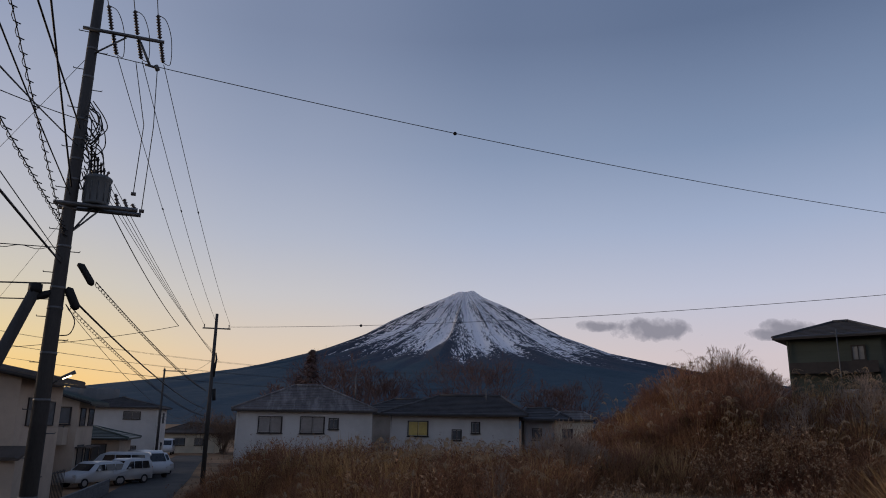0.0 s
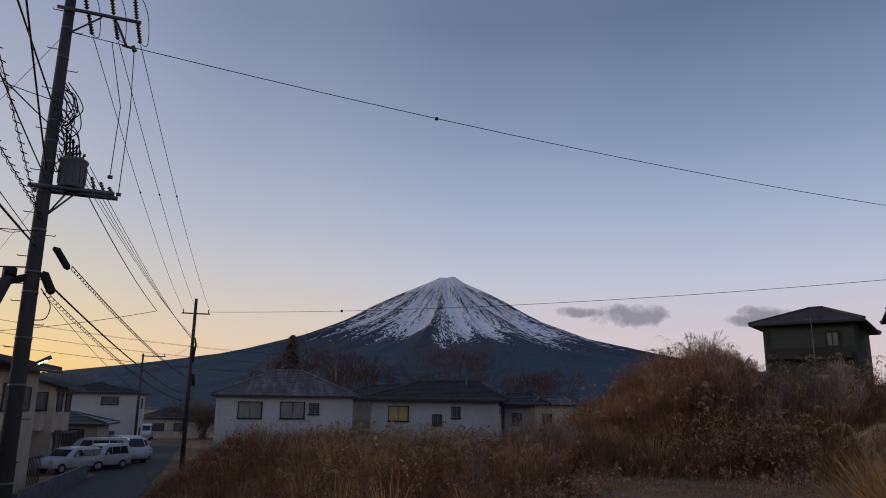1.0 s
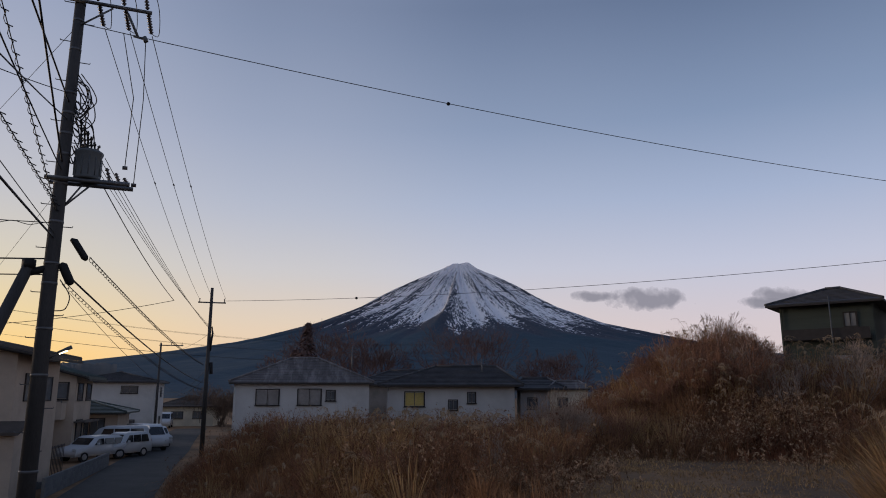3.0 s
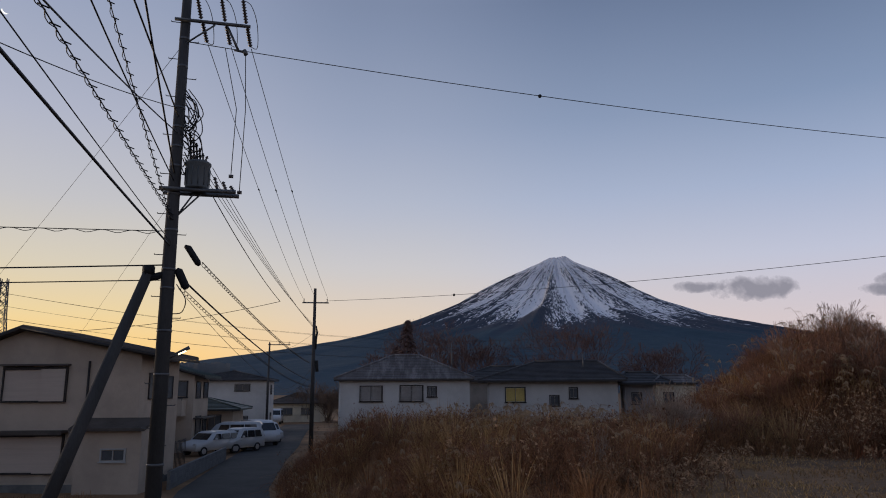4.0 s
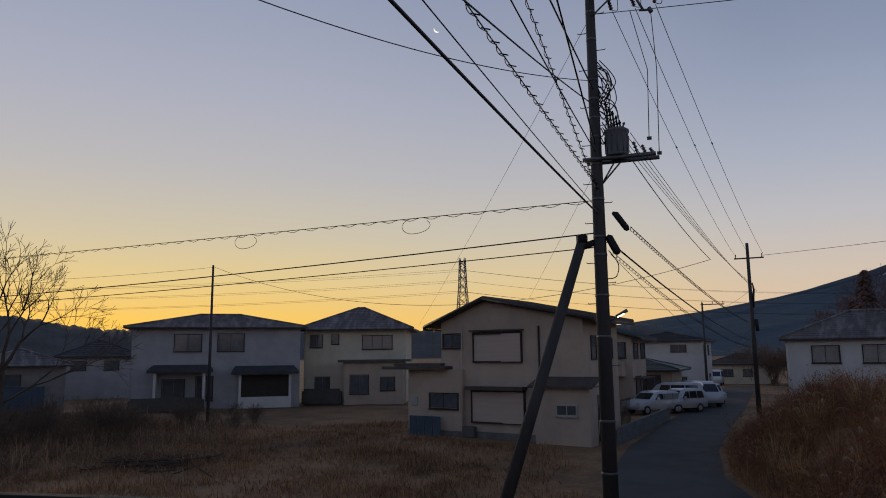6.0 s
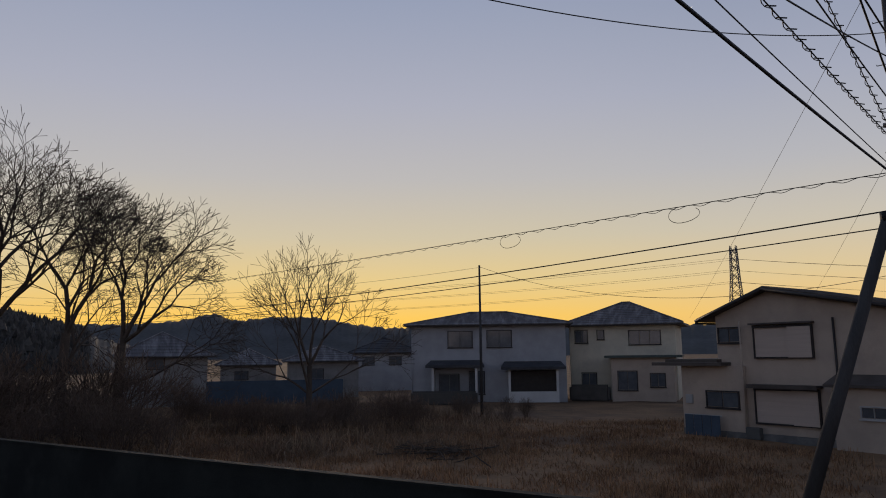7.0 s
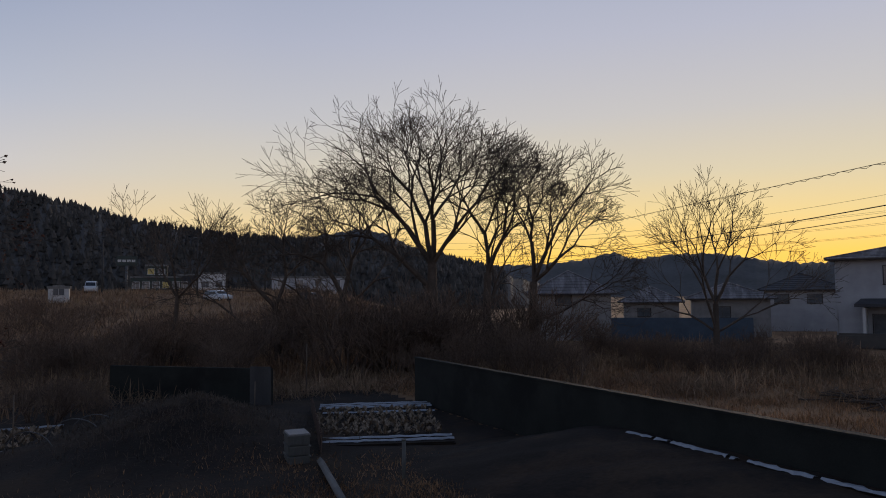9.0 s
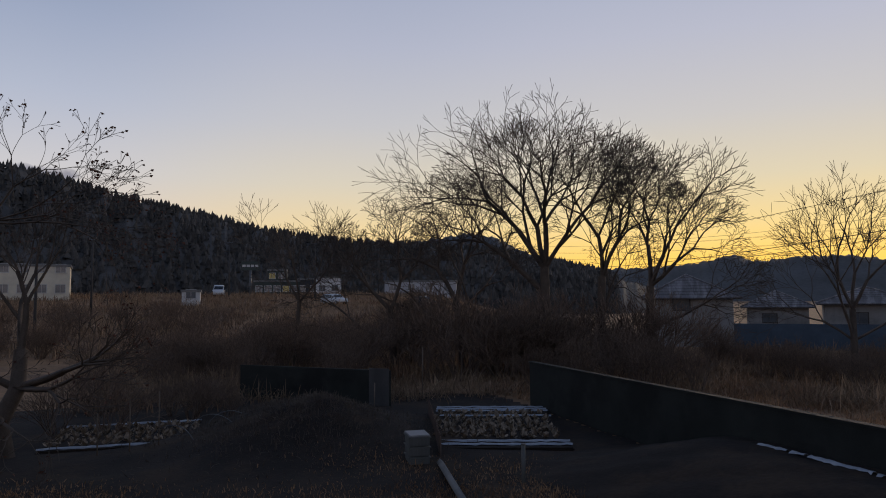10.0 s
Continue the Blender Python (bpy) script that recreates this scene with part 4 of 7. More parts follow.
# knot of cables beside the shaft
r3 = random.Random(5)
for k in range(16):
    z = 9.9 + r3.random() * 1.5
    o = ARM * (0.16 + 0.14 * r3.random()) + SPAN * r3.uniform(-0.2, 0.2)
    pts = [o * 0.6 + Vector((0, 0, z + 0.35)), o * 1.6 + Vector((0, 0, z + 0.2 * r3.random())), o * 1.9 + Vector((0, 0, z - 0.25)), o * 1.1 + Vector((0, 0, z - 0.55)), o * 0.6 + Vector((0, 0, z - 0.35))]
    part("cable_loop", tubes((curved(pts), 0.014), sides=5), M["cable"], main_pole)
for k in range(5):
    q = ARM * (0.24 + 0.06 * k) + SPAN * (0.15 + 0.09 * k)
    part("splice_sleeve", insulator(bmesh.new(), q + Vector((0, 0, 10.55 - 0.10 * k)), q + SPAN * 0.30 + Vector((0, 0, 9.75 - 0.10 * k)), 0.045, 6), M["black"], main_pole)
for z, r_, out in ((6.78, 0.10, 0.30), (7.35, 0.08, 0.55)):
    bm = bmesh.new()
    tube(bm, [ARM * out * 0.6 + Vector((0, 0, z + 0.28)), ARM * out * 0.75 + Vector((0, 0, z + 0.24)), ARM * (out + 0.10) + Vector((0, 0, z - 0.12)), ARM * (out + 0.14) + Vector((0, 0, z - 0.18))], [r_ * 0.5, r_, r_, r_ * 0.5], 10)
    part("splice_closure", bm, M["black"], main_pole)
part("service_loop", tubes((curved([ARM * 0.2 + Vector((0, 0, 6.7)), ARM * 0.42 + Vector((0, 0, 6.35)), ARM * 0.36 + Vector((0, 0, 6.05)), ARM * 0.16 + Vector((0, 0, 6.0))]), 0.013), sides=5), M["cable"], main_pole)
# street lamp on the pole
sl = thing("street_lamp", "lit street lamp on a short arm of the utility pole", "street lamp", pose(*(POLE + Vector((0, 0, 4.95)))))
part("arm", tubes(([ARM * 0.14, ARM * 0.30 + Vector((0, 0, 0.10)), ARM * 0.36 + Vector((0, 0, 0.14))], 0.018)), M["steel"], sl)
part("hood", tubes(([ARM * 0.30 + Vector((0, 0, 0.13)), ARM * 0.58 + Vector((0, 0, 0.27))], [0.03, 0.045]), sides=10), M["grey_paint"], sl)
part("lens", tubes(([ARM * 0.34 + Vector((0, 0, 0.11)), ARM * 0.50 + Vector((0, 0, 0.20))], [0.018, 0.028]), sides=10), M["lamp"], sl, "glowing warm lens")
# leaning support strut
strut = thing("pole_strut", "leaning concrete strut propping the utility pole", "pole strut", pose(-9.02, 15.47, 0))
sb_ = Vector((-10.75, 13.85, -0.2)) - Vector((-9.02, 15.47, 0))
part("shaft", tubes(([sb_, Vector((0, 0, 6.95))], [0.165, 0.12]), sides=16), M["pole"], strut)
part("clamp", tubes(([Vector((-0.02, -0.02, 6.8)), Vector((0.35, 0.22, 6.95))], 0.09), ([Vector((0, 0, 6.9)), Vector((0.0, 0, 7.1))], 0.14)), M["black"], strut)


def far_pole(name, label, at, h, arm_dir, arms, r0=0.17):
    p = thing(name, label, "utility pole", pose(*at))
    part("shaft", tubes(([(0, 0, -0.3), (0, 0, h)], [r0, r0 * 0.6]), sides=12), M["pole"], p)
    for z, l, o in arms:
        part("cross_arm", tubes(([arm_dir * (o - l / 2) + Vector((0, 0, z)), arm_dir * (o + l / 2) + Vector((0, 0, z))], 0.05), sides=4), M["steel"], p)
        for k in range(3):
            q = arm_dir * (o - l / 2 + l * (0.06 + 0.44 * k))
            part("insulator", insulator(bmesh.new(), q + Vector((0, 0, z + 0.04)), q + Vector((0, 0, z + 0.30)), 0.055, 3), M["porcelain"], p)
    return p


P2 = far_pole("utility_pole", "concrete utility pole with a single cross-arm beside the lane", POLE_FAR, 11.65, Vector((0.96, 0.28, 0)), [(10.6, 1.9, 0.05)])
part("cable_knot", tubes(([(0.16, 0, 8.9), (0.22, 0.05, 8.4), (0.2, -0.1, 7.9), (0.16, 0, 7.2)], [0.04, 0.07, 0.08, 0.05])), M["black"], P2)
part("closure", tubes(([(0.25, 0, 6.4), (0.3, 0, 5.6)], 0.12)), M["black"], P2)
P3 = far_pole("utility_pole", "slim utility pole with a side cross-arm at the lane's far end", Vector((-27.05, 69.95, 0)), 9.1, Vector((0.94, 0.34, 0)), [(8.9, 2.2, 0.95)], 0.14)
P4 = far_pole("utility_pole", "plain steel service pole in front of a pale house", Vector((-43.0, 25.8, 0)), 10.35, Vector((0.5, 0.86, 0)), [], 0.11)


def wire_points(a, b, sag, n=24):
    a, b = Vector(a), Vector(b)
    return [a.lerp(b, k / n) - Vector((0, 0, 4 * sag * (k / n) * (1 - k / n))) for k in range(n + 1)]


def wire(a, b, sag=0.3, r=0.012, label="black overhead cable strung between poles", name="overhead_cable", n=24):
    pts = wire_points(a, b, sag, n)
    ob = part(name, tubes((pts, r), sides=5), M["cable"])
    return tagged(ob, label, "cable", "overhead wires")


def lashed_cable(a, b, sag, r=0.016, gap=0.10, turns=40, loops=(), tick=0.0):
    """A messenger wire with a thinner cable wound along it, and slack loops."""
    th = thing("lashed_cable", "paired overhead cable lashed along a messenger wire", "cable", group="overhead wires")
    pts = wire_points(a, b, sag, 30)
    part("messenger", tubes((pts, r), sides=5), M["cable"], th)
    fine = wire_points(a, b, sag, turns * 6)
    d = (Vector(b) - Vector(a)).normalized()
    u = d.cross(Vector((0, 0, 1))).normalized()
    v = u.cross(d)
    spiral = [p + (u * math.cos(k * math.pi / 3) + v * math.sin(k * math.pi / 3) - v) * gap * 0.5 for k, p in enumerate(fine)]
    part("wound_cable", tubes((spiral, r * 0.75), sides=4), M["cable"], th)
    if tick:
        for k in range(3, len(fine) - 3, 6):
            part("spacer_clip", tubes(([fine[k] - u * tick - v * 0.02, fine[k] + u * tick * 0.6 + v * 0.03], 0.010), sides=4), M["black"], th)
    for f in loops:
        c = Vector(a).lerp(Vector(b), f) - Vector((0, 0, 4 * sag * f * (1 - f)))
        lp = [c + d * (0.36 * math.cos(t) * (1.0 + 0.5 * (t < -1.5))) - Vector((0, 0, 0.22 - 0.22 * math.sin(t))) for t in np.linspace(-1.2 * math.pi, 0.5 * math.pi, 18)]
        part("slack_loop", tubes((lp, r * 0.8), sides=4), M["cable"], th)
    return th


NEAR = Vector((0.335, -0.942, 0))
WEST = Vector((-0.968, -0.250, 0))


def off_pole(z, way=None, s=0.0, dz=0.0):
    return POLE + (way * s if way else Vector()) + Vector((0, 0, z + dz))


# high-voltage lines on to the next poles
for k, u in enumerate(HV):
    p = POLE + ARM * u + SPAN * 0.6 + Vector((0, 0, zt - 0.25))
    q = POLE_FAR + Vector((0.96, 0.28, 0)) * (-0.85 + 0.9 * k) + Vector((0, 0, 10.9))
    wire(p, q, 0.45, 0.010)
    part("line_sleeve", tubes(([wire_points(p, q, 0.45)[7], wire_points(p, q, 0.45)[7] + SPAN * 0.15], 0.03)), M["black"], bpy.data.objects[[o.name for o in bpy.data.objects if o.name.startswith("overhead_cable")][-1]])
    wire(POLE + ARM * u - SPAN * 0.65 + Vector((0, 0, zt + 0.38)), POLE + ARM * (u + 0.4) + NEAR * 32 + Vector((0, 0, zt + 0.3)), 0.3, 0.011)
# low-voltage bundle to the far pole
for k in range(4):
    o = ARM * (0.20 + 0.22 * k)
    wire(POLE + o + Vector((0, 0, 10.1 - 0.16 * k)), POLE_FAR + o * 0.5 + Vector((0, 0, 8.9 - 0.2 * k)), 0.40, 0.009)
NODE = Vector((-12.25, 32.8, 8.45))
wire(POLE + ARM * 0.3 + Vector((0, 0, 9.95)), NODE, 0.25, 0.015)
wire(NODE, (-43.0, 25.8, 10.25), 2.35, 0.013, n=40)
wire(POLE + ARM * 0.3 + Vector((0, 0, 6.85)), POLE_FAR + Vector((-0.2, 0, 5.0)), 0.35, 0.024)
lashed_cable(POLE + ARM * 0.75 + Vector((0, 0, 7.25)), POLE_FAR + Vector((-0.3, 0, 6.3)), 0.25, 0.011, 0.085, 110)
lashed_cable(POLE + ARM * 0.3 + Vector((0, 0, 6.65)), POLE_FAR + Vector((-0.2, 0, 4.6)), 0.45, 0.009, 0.085, 110)
wire(POLE + ARM * 0.25 + Vector((0, 0, 6.6)), POLE_FAR + Vector((-0.2, 0, 4.2)), 0.9, 0.007)
wire(POLE_FAR + Vector((0, 0, 5.4)), (-27.05, 69.95, 4.6), 0.9, 0.014)
wire(POLE_FAR + Vector((0, 0, 6.0)), (-24.4, 62.5, 5.0), 1.1, 0.010)
wire(POLE_FAR + Vector((0, 0, 8.4)), (-27.05, 69.95, 8.4), 0.5, 0.010)
# cables overhead towards the camera
tw = POLE + Vector((0, 0, 7.62))
wire(tw, POLE + NEAR * 34 + Vector((0, 0, 7.9)), 0.25, 0.023)
wire(tw + Vector((0, 0, 0.10)), POLE + NEAR * 34 + Vector((0.35, 0, 8.25)), 0.2, 0.009)
lashed_cable(off_pole(8.35), POLE + NEAR * 34 + Vector((0.1, 0, 9.0)), 0.10, 0.010, 0.055, 80, tick=0.08)
lashed_cable(off_pole(8.20), POLE + NEAR * 14 + Vector((0.0, 0, 12.2)), 0.10, 0.009, 0.055, 44, tick=0.07)
wire(off_pole(10.85), POLE + NEAR * 34 + Vector((0.2, 0, 12.0)), 0.3, 0.019)
wire(off_pole(9.35), POLE + NEAR * 12 + Vector((0.2, 0, 14.2)), 0.1, 0.021)
wire(off_pole(10.45), POLE + NEAR * 26 + Vector((0, 0, 6.2)), 0.35, 0.014)
wire(off_pole(9.2), POLE + NEAR * 12 + Vector((0, 0, 9.9)), 0.1, 0.014)
wire(off_pole(11.1), (-9.9, 5.0, 10.1), 0.36, 0.011)
wire((-9.9, 5.0, 10.1), (0.9, -1.5, 7.3), 0.3, 0.011)
wire(off_pole(12.85), (-41.0, 44.0, 6.8), 0.2, 0.007)
wire(off_pole(8.8), (-37.0, 51.0, 6.0), 0.2, 0.005)
# across the lot to the west
lashed_cable(off_pole(7.98), off_pole(8.75, WEST, 62), 0.10, 0.011, 0.07, 90, loops=(0.085, 0.185))
wire(off_pole(7.16), off_pole(7.2, WEST, 62), 0.55, 0.018)
wire(off_pole(6.80), off_pole(6.9, WEST, 62), 0.50, 0.014)
wire((-43.0, 25.8, 10.2), (-62.0, 2.0, 9.0), 0.6, 0.010)
# the long span to the right with its marker bead
span = [POLE + Vector((8.72 * s, 3.2 * s, 12.9 - 0.77 * s + 0.135 * s * s)) for s in np.linspace(0, 5.2, 30)]
ball_line = tagged(part("overhead_cable", tubes((span, 0.011), sides=5), M["cable"]), "thin overhead cable with a small round marker bead", "cable", "overhead wires")
bm = bmesh.new()
bmesh.ops.create_icosphere(bm, subdivisions=2, radius=0.055, matrix=Matrix.Translation(POLE + Vector((8.72 * 1.02, 3.2 * 1.02, 12.25))))
part("marker_bead", bm, M["black"], ball_line)
low = wire_points(POLE_FAR + Vector((0.9, 0.3, 10.75)), (34, 29.5, 11.4), 0.75, 30)
low_line = tagged(part("overhead_cable", tubes((low, 0.014), sides=5), M["cable"]), "thin overhead cable with a small round marker bead", "cable", "overhead wires")
bm = bmesh.new()
bmesh.ops.create_icosphere(bm, subdivisions=2, radius=0.09, matrix=Matrix.Translation(low[6]))
part("marker_bead", bm, M["black"], low_line)


# ---- transmission tower ----
def build_tower():
    base = at_bearing(39.4, 230)
    t = thing("transmission_tower", "tall steel lattice transmission tower against the sunset", "transmission tower", pose(*base, 0, 0, 25))
    H = 35.5
    half = lambda z: 2.9 - 1.75 * min(1, z / 26) - 0.35 * max(0, (z - 26) / 10)
    corner = lambda k, z: Vector(((1, 1, -1, -1)[k] * half(z), (1, -1, -1, 1)[k] * half(z), z))
    for k in range(4):
        part("leg", tubes(([corner(k, 0), corner(k, 26), corner(k, H)], 0.14), sides=4), M["steel"], t)
    zs = np.linspace(0, H - 0.5, 15)
    for z0, z1 in zip(zs, zs[1:]):
        for k in range(4):
            part("lattice_brace", tubes(([corner(k, z0), corner((k + 1) % 4, z1)], 0.085), ([corner((k + 1) % 4, z0), corner(k, z1)], 0.085), sides=4), M["steel"], t)
    for z in (25.5, 29, 32.5):
        for s in (-1, 1):
            part("cross_arm", tubes(([Vector((0, s * half(z), z)), Vector((0, s * 3.3, z + 0.3))], 0.13), ([Vector((0, s * half(z), z + 1.0)), Vector((0, s * 3.3, z + 0.3))], 0.09), sides=4), M["steel"], t)
            for dy in (3.2,):
                part("insulator", insulator(bmesh.new(), (0, s * dy, z + 0.2), (0, s * dy, z - 1.3), 0.16, 5), M["porcelain"], t)
    return t


build_tower()
tb = at_bearing(39.4, 230)
for z in (24.5, 28, 31.5):
    for o in (-2.5, 2.5):
        for end in (at_bearing(95, 420, z + 4), at_bearing(-2, 330, z - 4)):
            e = Vector(end)
            wire(tb + Vector((0, o, z)), e + Vector((0, o, 0)), 6.0, 0.035, "distant transmission line drooping from the tower", n=30)

# ---- sky things: moon and clouds ----
bm = bmesh.new()
arc = [(math.cos(a), math.sin(a)) for a in np.linspace(-math.pi / 2, math.pi / 2, 20)]
outer = [Vector((20 * x, 20 * y, 0)) for x, y in arc]
inner = [Vector((20 * x * 0.62, 20 * y, 0)) for x, y in arc]
ov, iv = [[bm.verts.new(p) for p in row] for row in (outer, inner)]
for k in range(len(ov) - 1):
    bm.faces.new((ov[k], ov[k + 1], iv[k + 1], iv[k]) if 0 < k < len(ov) - 2 else ((ov[k], ov[k + 1], iv[k + 1]) if k == 0 else (ov[k], ov[k + 1], iv[k])))
eye_moon = at_bearing(41.25, 4300, EYE + 4300 * math.tan(radians(25.62)))
moon = part("moon", bm, M["moon"])
moon.matrix_world = look(eye_moon, (0, 0, EYE)) @ pose(0, 0, 0, 0, 180, 0) @ pose(0, 0, 0, 0, 0, -125)
tagged(moon, "thin pale crescent moon", "moon", kind="structure")


def cloud_material():
    m = bpy.data.materials.new("thin_dusk_cloud")
    m.use_nodes = True
    nt = m.node_tree
    nt.nodes.clear()
    tc = nt.nodes.new("ShaderNodeTexCoord")
    sep = nt.nodes.new("ShaderNodeSeparateXYZ")
    nt.links.new(tc.outputs["Generated"], sep.inputs[0])
    n = node(nt, "ShaderNodeTexNoise", Scale=0.010, Detail=5.0, Roughness=0.55)
    nt.links.new(tc.outputs["Object"], n.inputs["Vector"])
    fx = math_node(nt, "MULTIPLY", math_node(nt, "SUBTRACT", sep.outputs[0], 0.5), 2.0)
    fy = math_node(nt, "MULTIPLY", math_node(nt, "SUBTRACT", sep.outputs[1], 0.42), 2.2)
    rr = math_node(nt, "ADD", math_node(nt, "MULTIPLY", fx, fx), math_node(nt, "MULTIPLY", fy, fy))
    f = math_node(nt, "SUBTRACT", math_node(nt, "ADD", math_node(nt, "MULTIPLY", n.outputs[0], 2.6), -0.42), math_node(nt, "MULTIPLY", rr, 1.15))
    r = ramp(nt, [(0.0, (0, 0, 0)), (0.30, (0.45, 0.45, 0.45)), (0.75, (0.92, 0.92, 0.92))])
    nt.links.new(f, r.inputs[0])
    tr_ = nt.nodes.new("ShaderNodeBsdfTransparent")
    em = nt.nodes.new("ShaderNodeEmission")
    em.inputs["Color"].default_value = (0.225, 0.22, 0.265, 1)
    mx = nt.nodes.new("ShaderNodeMixShader")
    nt.links.new(r.outputs[0], mx.inputs[0])
    nt.links.new(tr_.outputs[0], mx.inputs[1])
    nt.links.new(em.outputs[0], mx.inputs[2])
    out = nt.nodes.new("ShaderNodeOutputMaterial")
    nt.links.new(mx.outputs[0], out.inputs[0])
    return m


CLOUD = cloud_material()
for b, e, w, h in ((-12.2, 7.7, 330, 90), (-16.4, 7.45, 560, 185), (-25.6, 7.2, 330, 140), (-24.4, 6.75, 260, 90), (131.5, 9.2, 520, 120)):
    bm = bmesh.new()
    bmesh.ops.create_grid(bm, x_segments=8, y_segments=4, size=0.5, matrix=Matrix.Diagonal((w, h, 1, 1)))
    c = part("cloud", bm, CLOUD)
    c.matrix_world = look(at_bearing(b, 4400, EYE + 4400 * math.tan(radians(e))), (0, 0, EYE)) @ pose(0, 0, 0, 0, 180, 0)
    tagged(c, "small grey-violet cloud low in the dusk sky", "cloud", kind="structure")


# ---- trees and shrubs ----
def segment_mesh(name, segs, sides=4):
    """Tapered tubes from rows of (x0, y0, z0, r0, x1, y1, z1, r1)."""
    s = np.asarray(segs, dtype=np.float64)
    p0, r0, p1, r1 = s[:, 0:3], s[:, 3], s[:, 4:7], s[:, 7]
    d = p1 - p0
    d /= np.linalg.norm(d, axis=1)[:, None] + 1e-9
    ref = np.where(np.abs(d[:, 2:3]) < 0.9, np.array([[0, 0, 1.0]]), np.array([[1.0, 0, 0]]))
    u = np.cross(d, ref)
    u /= np.linalg.norm(u, axis=1)[:, None] + 1e-9
    v = np.cross(d, u)
    rings = []
    for p, r in ((p0, r0), (p1, r1)):
        for k in range(sides):
            a = 2 * np.pi * k / sides
            rings.append(p + (u * math.cos(a) + v * math.sin(a)) * r[:, None])
    verts = np.stack(rings, 1).reshape(-1, 3)
    base = np.arange(len(s))[:, None] * 2 * sides
    quads = np.array([[k, (k + 1) % sides, sides + (k + 1) % sides, sides + k] for k in range(sides)])
    faces = (base[:, :, None] + quads[None]).reshape(-1, 4)
    return array_mesh(name, verts, faces, True)


def grow(segs, rnd, pos, way, length, radius, level, top, spread=0.5, lift=0.25, kids=(2, 3), shrink=0.74, bend=0.12, steps=3, tips=None, min_r=0.006):
    """Grows a limb and its branches, appending segments."""
    p, d, r = Vector(pos), Vector(way).normalized(), radius
    joints = []
    for k in range(steps):
        d = (d + Vector((rnd.uniform(-bend, bend), rnd.uniform(-bend, bend), rnd.uniform(-bend, bend) + lift * 0.12))).normalized()
        q = p + d * (length / steps)
        r2 = max(min_r, r * (0.90 if level else 0.75))
        segs.append((*p, r, *q, r2))
        joints.append((q, d.copy(), r2))
        p, r = q, r2
    if level <= 0:
        if tips is not None:
            tips.append((p, d))
        return
    n = rnd.choice(kids)
    turn = rnd.uniform(0, 6.28)
    for k in range(n):
        q, dd, rr = joints[-1] if k < 2 else joints[rnd.randrange(len(joints))]
        a = turn + k * 6.28 / n + rnd.uniform(-0.5, 0.5)
        side = dd.orthogonal().normalized()
        side = (Matrix.Rotation(a, 3, dd) @ side)
        ang = spread * rnd.uniform(0.6, 1.35) * (0.7 if k == 0 else 1.0)
        nd = (dd * math.cos(ang) + side * math.sin(ang) + Vector((0, 0, lift * 0.35))).normalized()
        grow(segs, rnd, q, nd, length * shrink * rnd.uniform(0.8, 1.18), rr * (0.82 if k == 0 else 0.66), level - 1, top, spread, lift, kids, shrink, bend, steps, tips, min_r)


def bare_tree(name, label, at, seed, trunk, limbs, mat, level=6, twig_mat=None, spread=0.42, lift=0.2, shrink=0.78, r=0.3, steps=3, kids=(2, 3), leaves=0, min_r=0.008):
    """limbs: rows of (way, length) that leave the top of the trunk."""
    rnd = random.Random(seed)
    t = thing(name, label, "tree", pose(*at))
    segs, limb_segs, tips = [], [], []
    p, rr = Vector((0, 0, -0.3)), r
    for q in trunk:
        q = Vector(q)
        segs.append((*p, rr, *q, rr * 0.88))
        p, rr = q, rr * 0.88
    part("trunk", segment_mesh("trunk", segs, 10), mat, t)
    for way, length, fork, lr in limbs:
        base = Vector(trunk[fork]) if fork >= 0 else Vector((0, 0, 0))
        grow(limb_segs, rnd, base, way, length, r * lr, level, None, spread, lift, kids, shrink, 0.13, steps, tips, min_r)
    part("crown", segment_mesh("crown", limb_segs, 3), twig_mat or mat, t)
    if leaves:
        verts, faces = [], []
        for p, d in rnd.sample(tips, min(leaves, len(tips))):
            n0 = len(verts)
            s = rnd.uniform(0.04, 0.09)
            u = Vector((rnd.uniform(-1, 1), rnd.uniform(-1, 1), rnd.uniform(-1, 0.3))).normalized()
            v = u.orthogonal().normalized()
            w = u.cross(v)
            for a, b, c in ((0, 0, 0), (0.6, 0.5, 0.2), (1.3, 0.0, -0.2), (0.7, -0.5, 0.25)):
                verts.append(tuple(p + u * a * s + v * b * s + w * c * s))
            faces += [(n0, n0 + 1, n0 + 2), (n0, n0 + 2, n0 + 3)]
        part("leaf_clump", array_mesh("leaf_clump", verts, faces), M["leaf_dead"], t, "few shrivelled brown leaves")["kind"] = "stuff"
    return t


# spreading bare trees beyond the yard
BARE = "large spreading bare tree dark against the sunset"
CROWN = dict(spread=0.56, lift=0.02, kids=(2, 3), steps=2, min_r=0.014)
bare_tree("tree", BARE, (-45.2, -3.2, 0), 11, [(0.1, 0.1, 2.2), (0.0, 0.0, 4.6), (0.0, 0.0, 6.2)],
          [((0.1, -0.82, 0.66), 3.0, 1, 0.55), ((0.0, -0.58, 0.86), 2.9, 2, 0.55), ((-0.3, -0.22, 1.0), 2.8, 2, 0.55), ((0.2, 0.10, 1.0), 2.85, 2, 0.58), ((0.3, 0.62, 0.86), 2.6, 2, 0.45), ((0.1, -0.97, 0.30), 2.9, 0, 0.5)], M["bark"], 7, shrink=0.785, r=0.40, **CROWN)
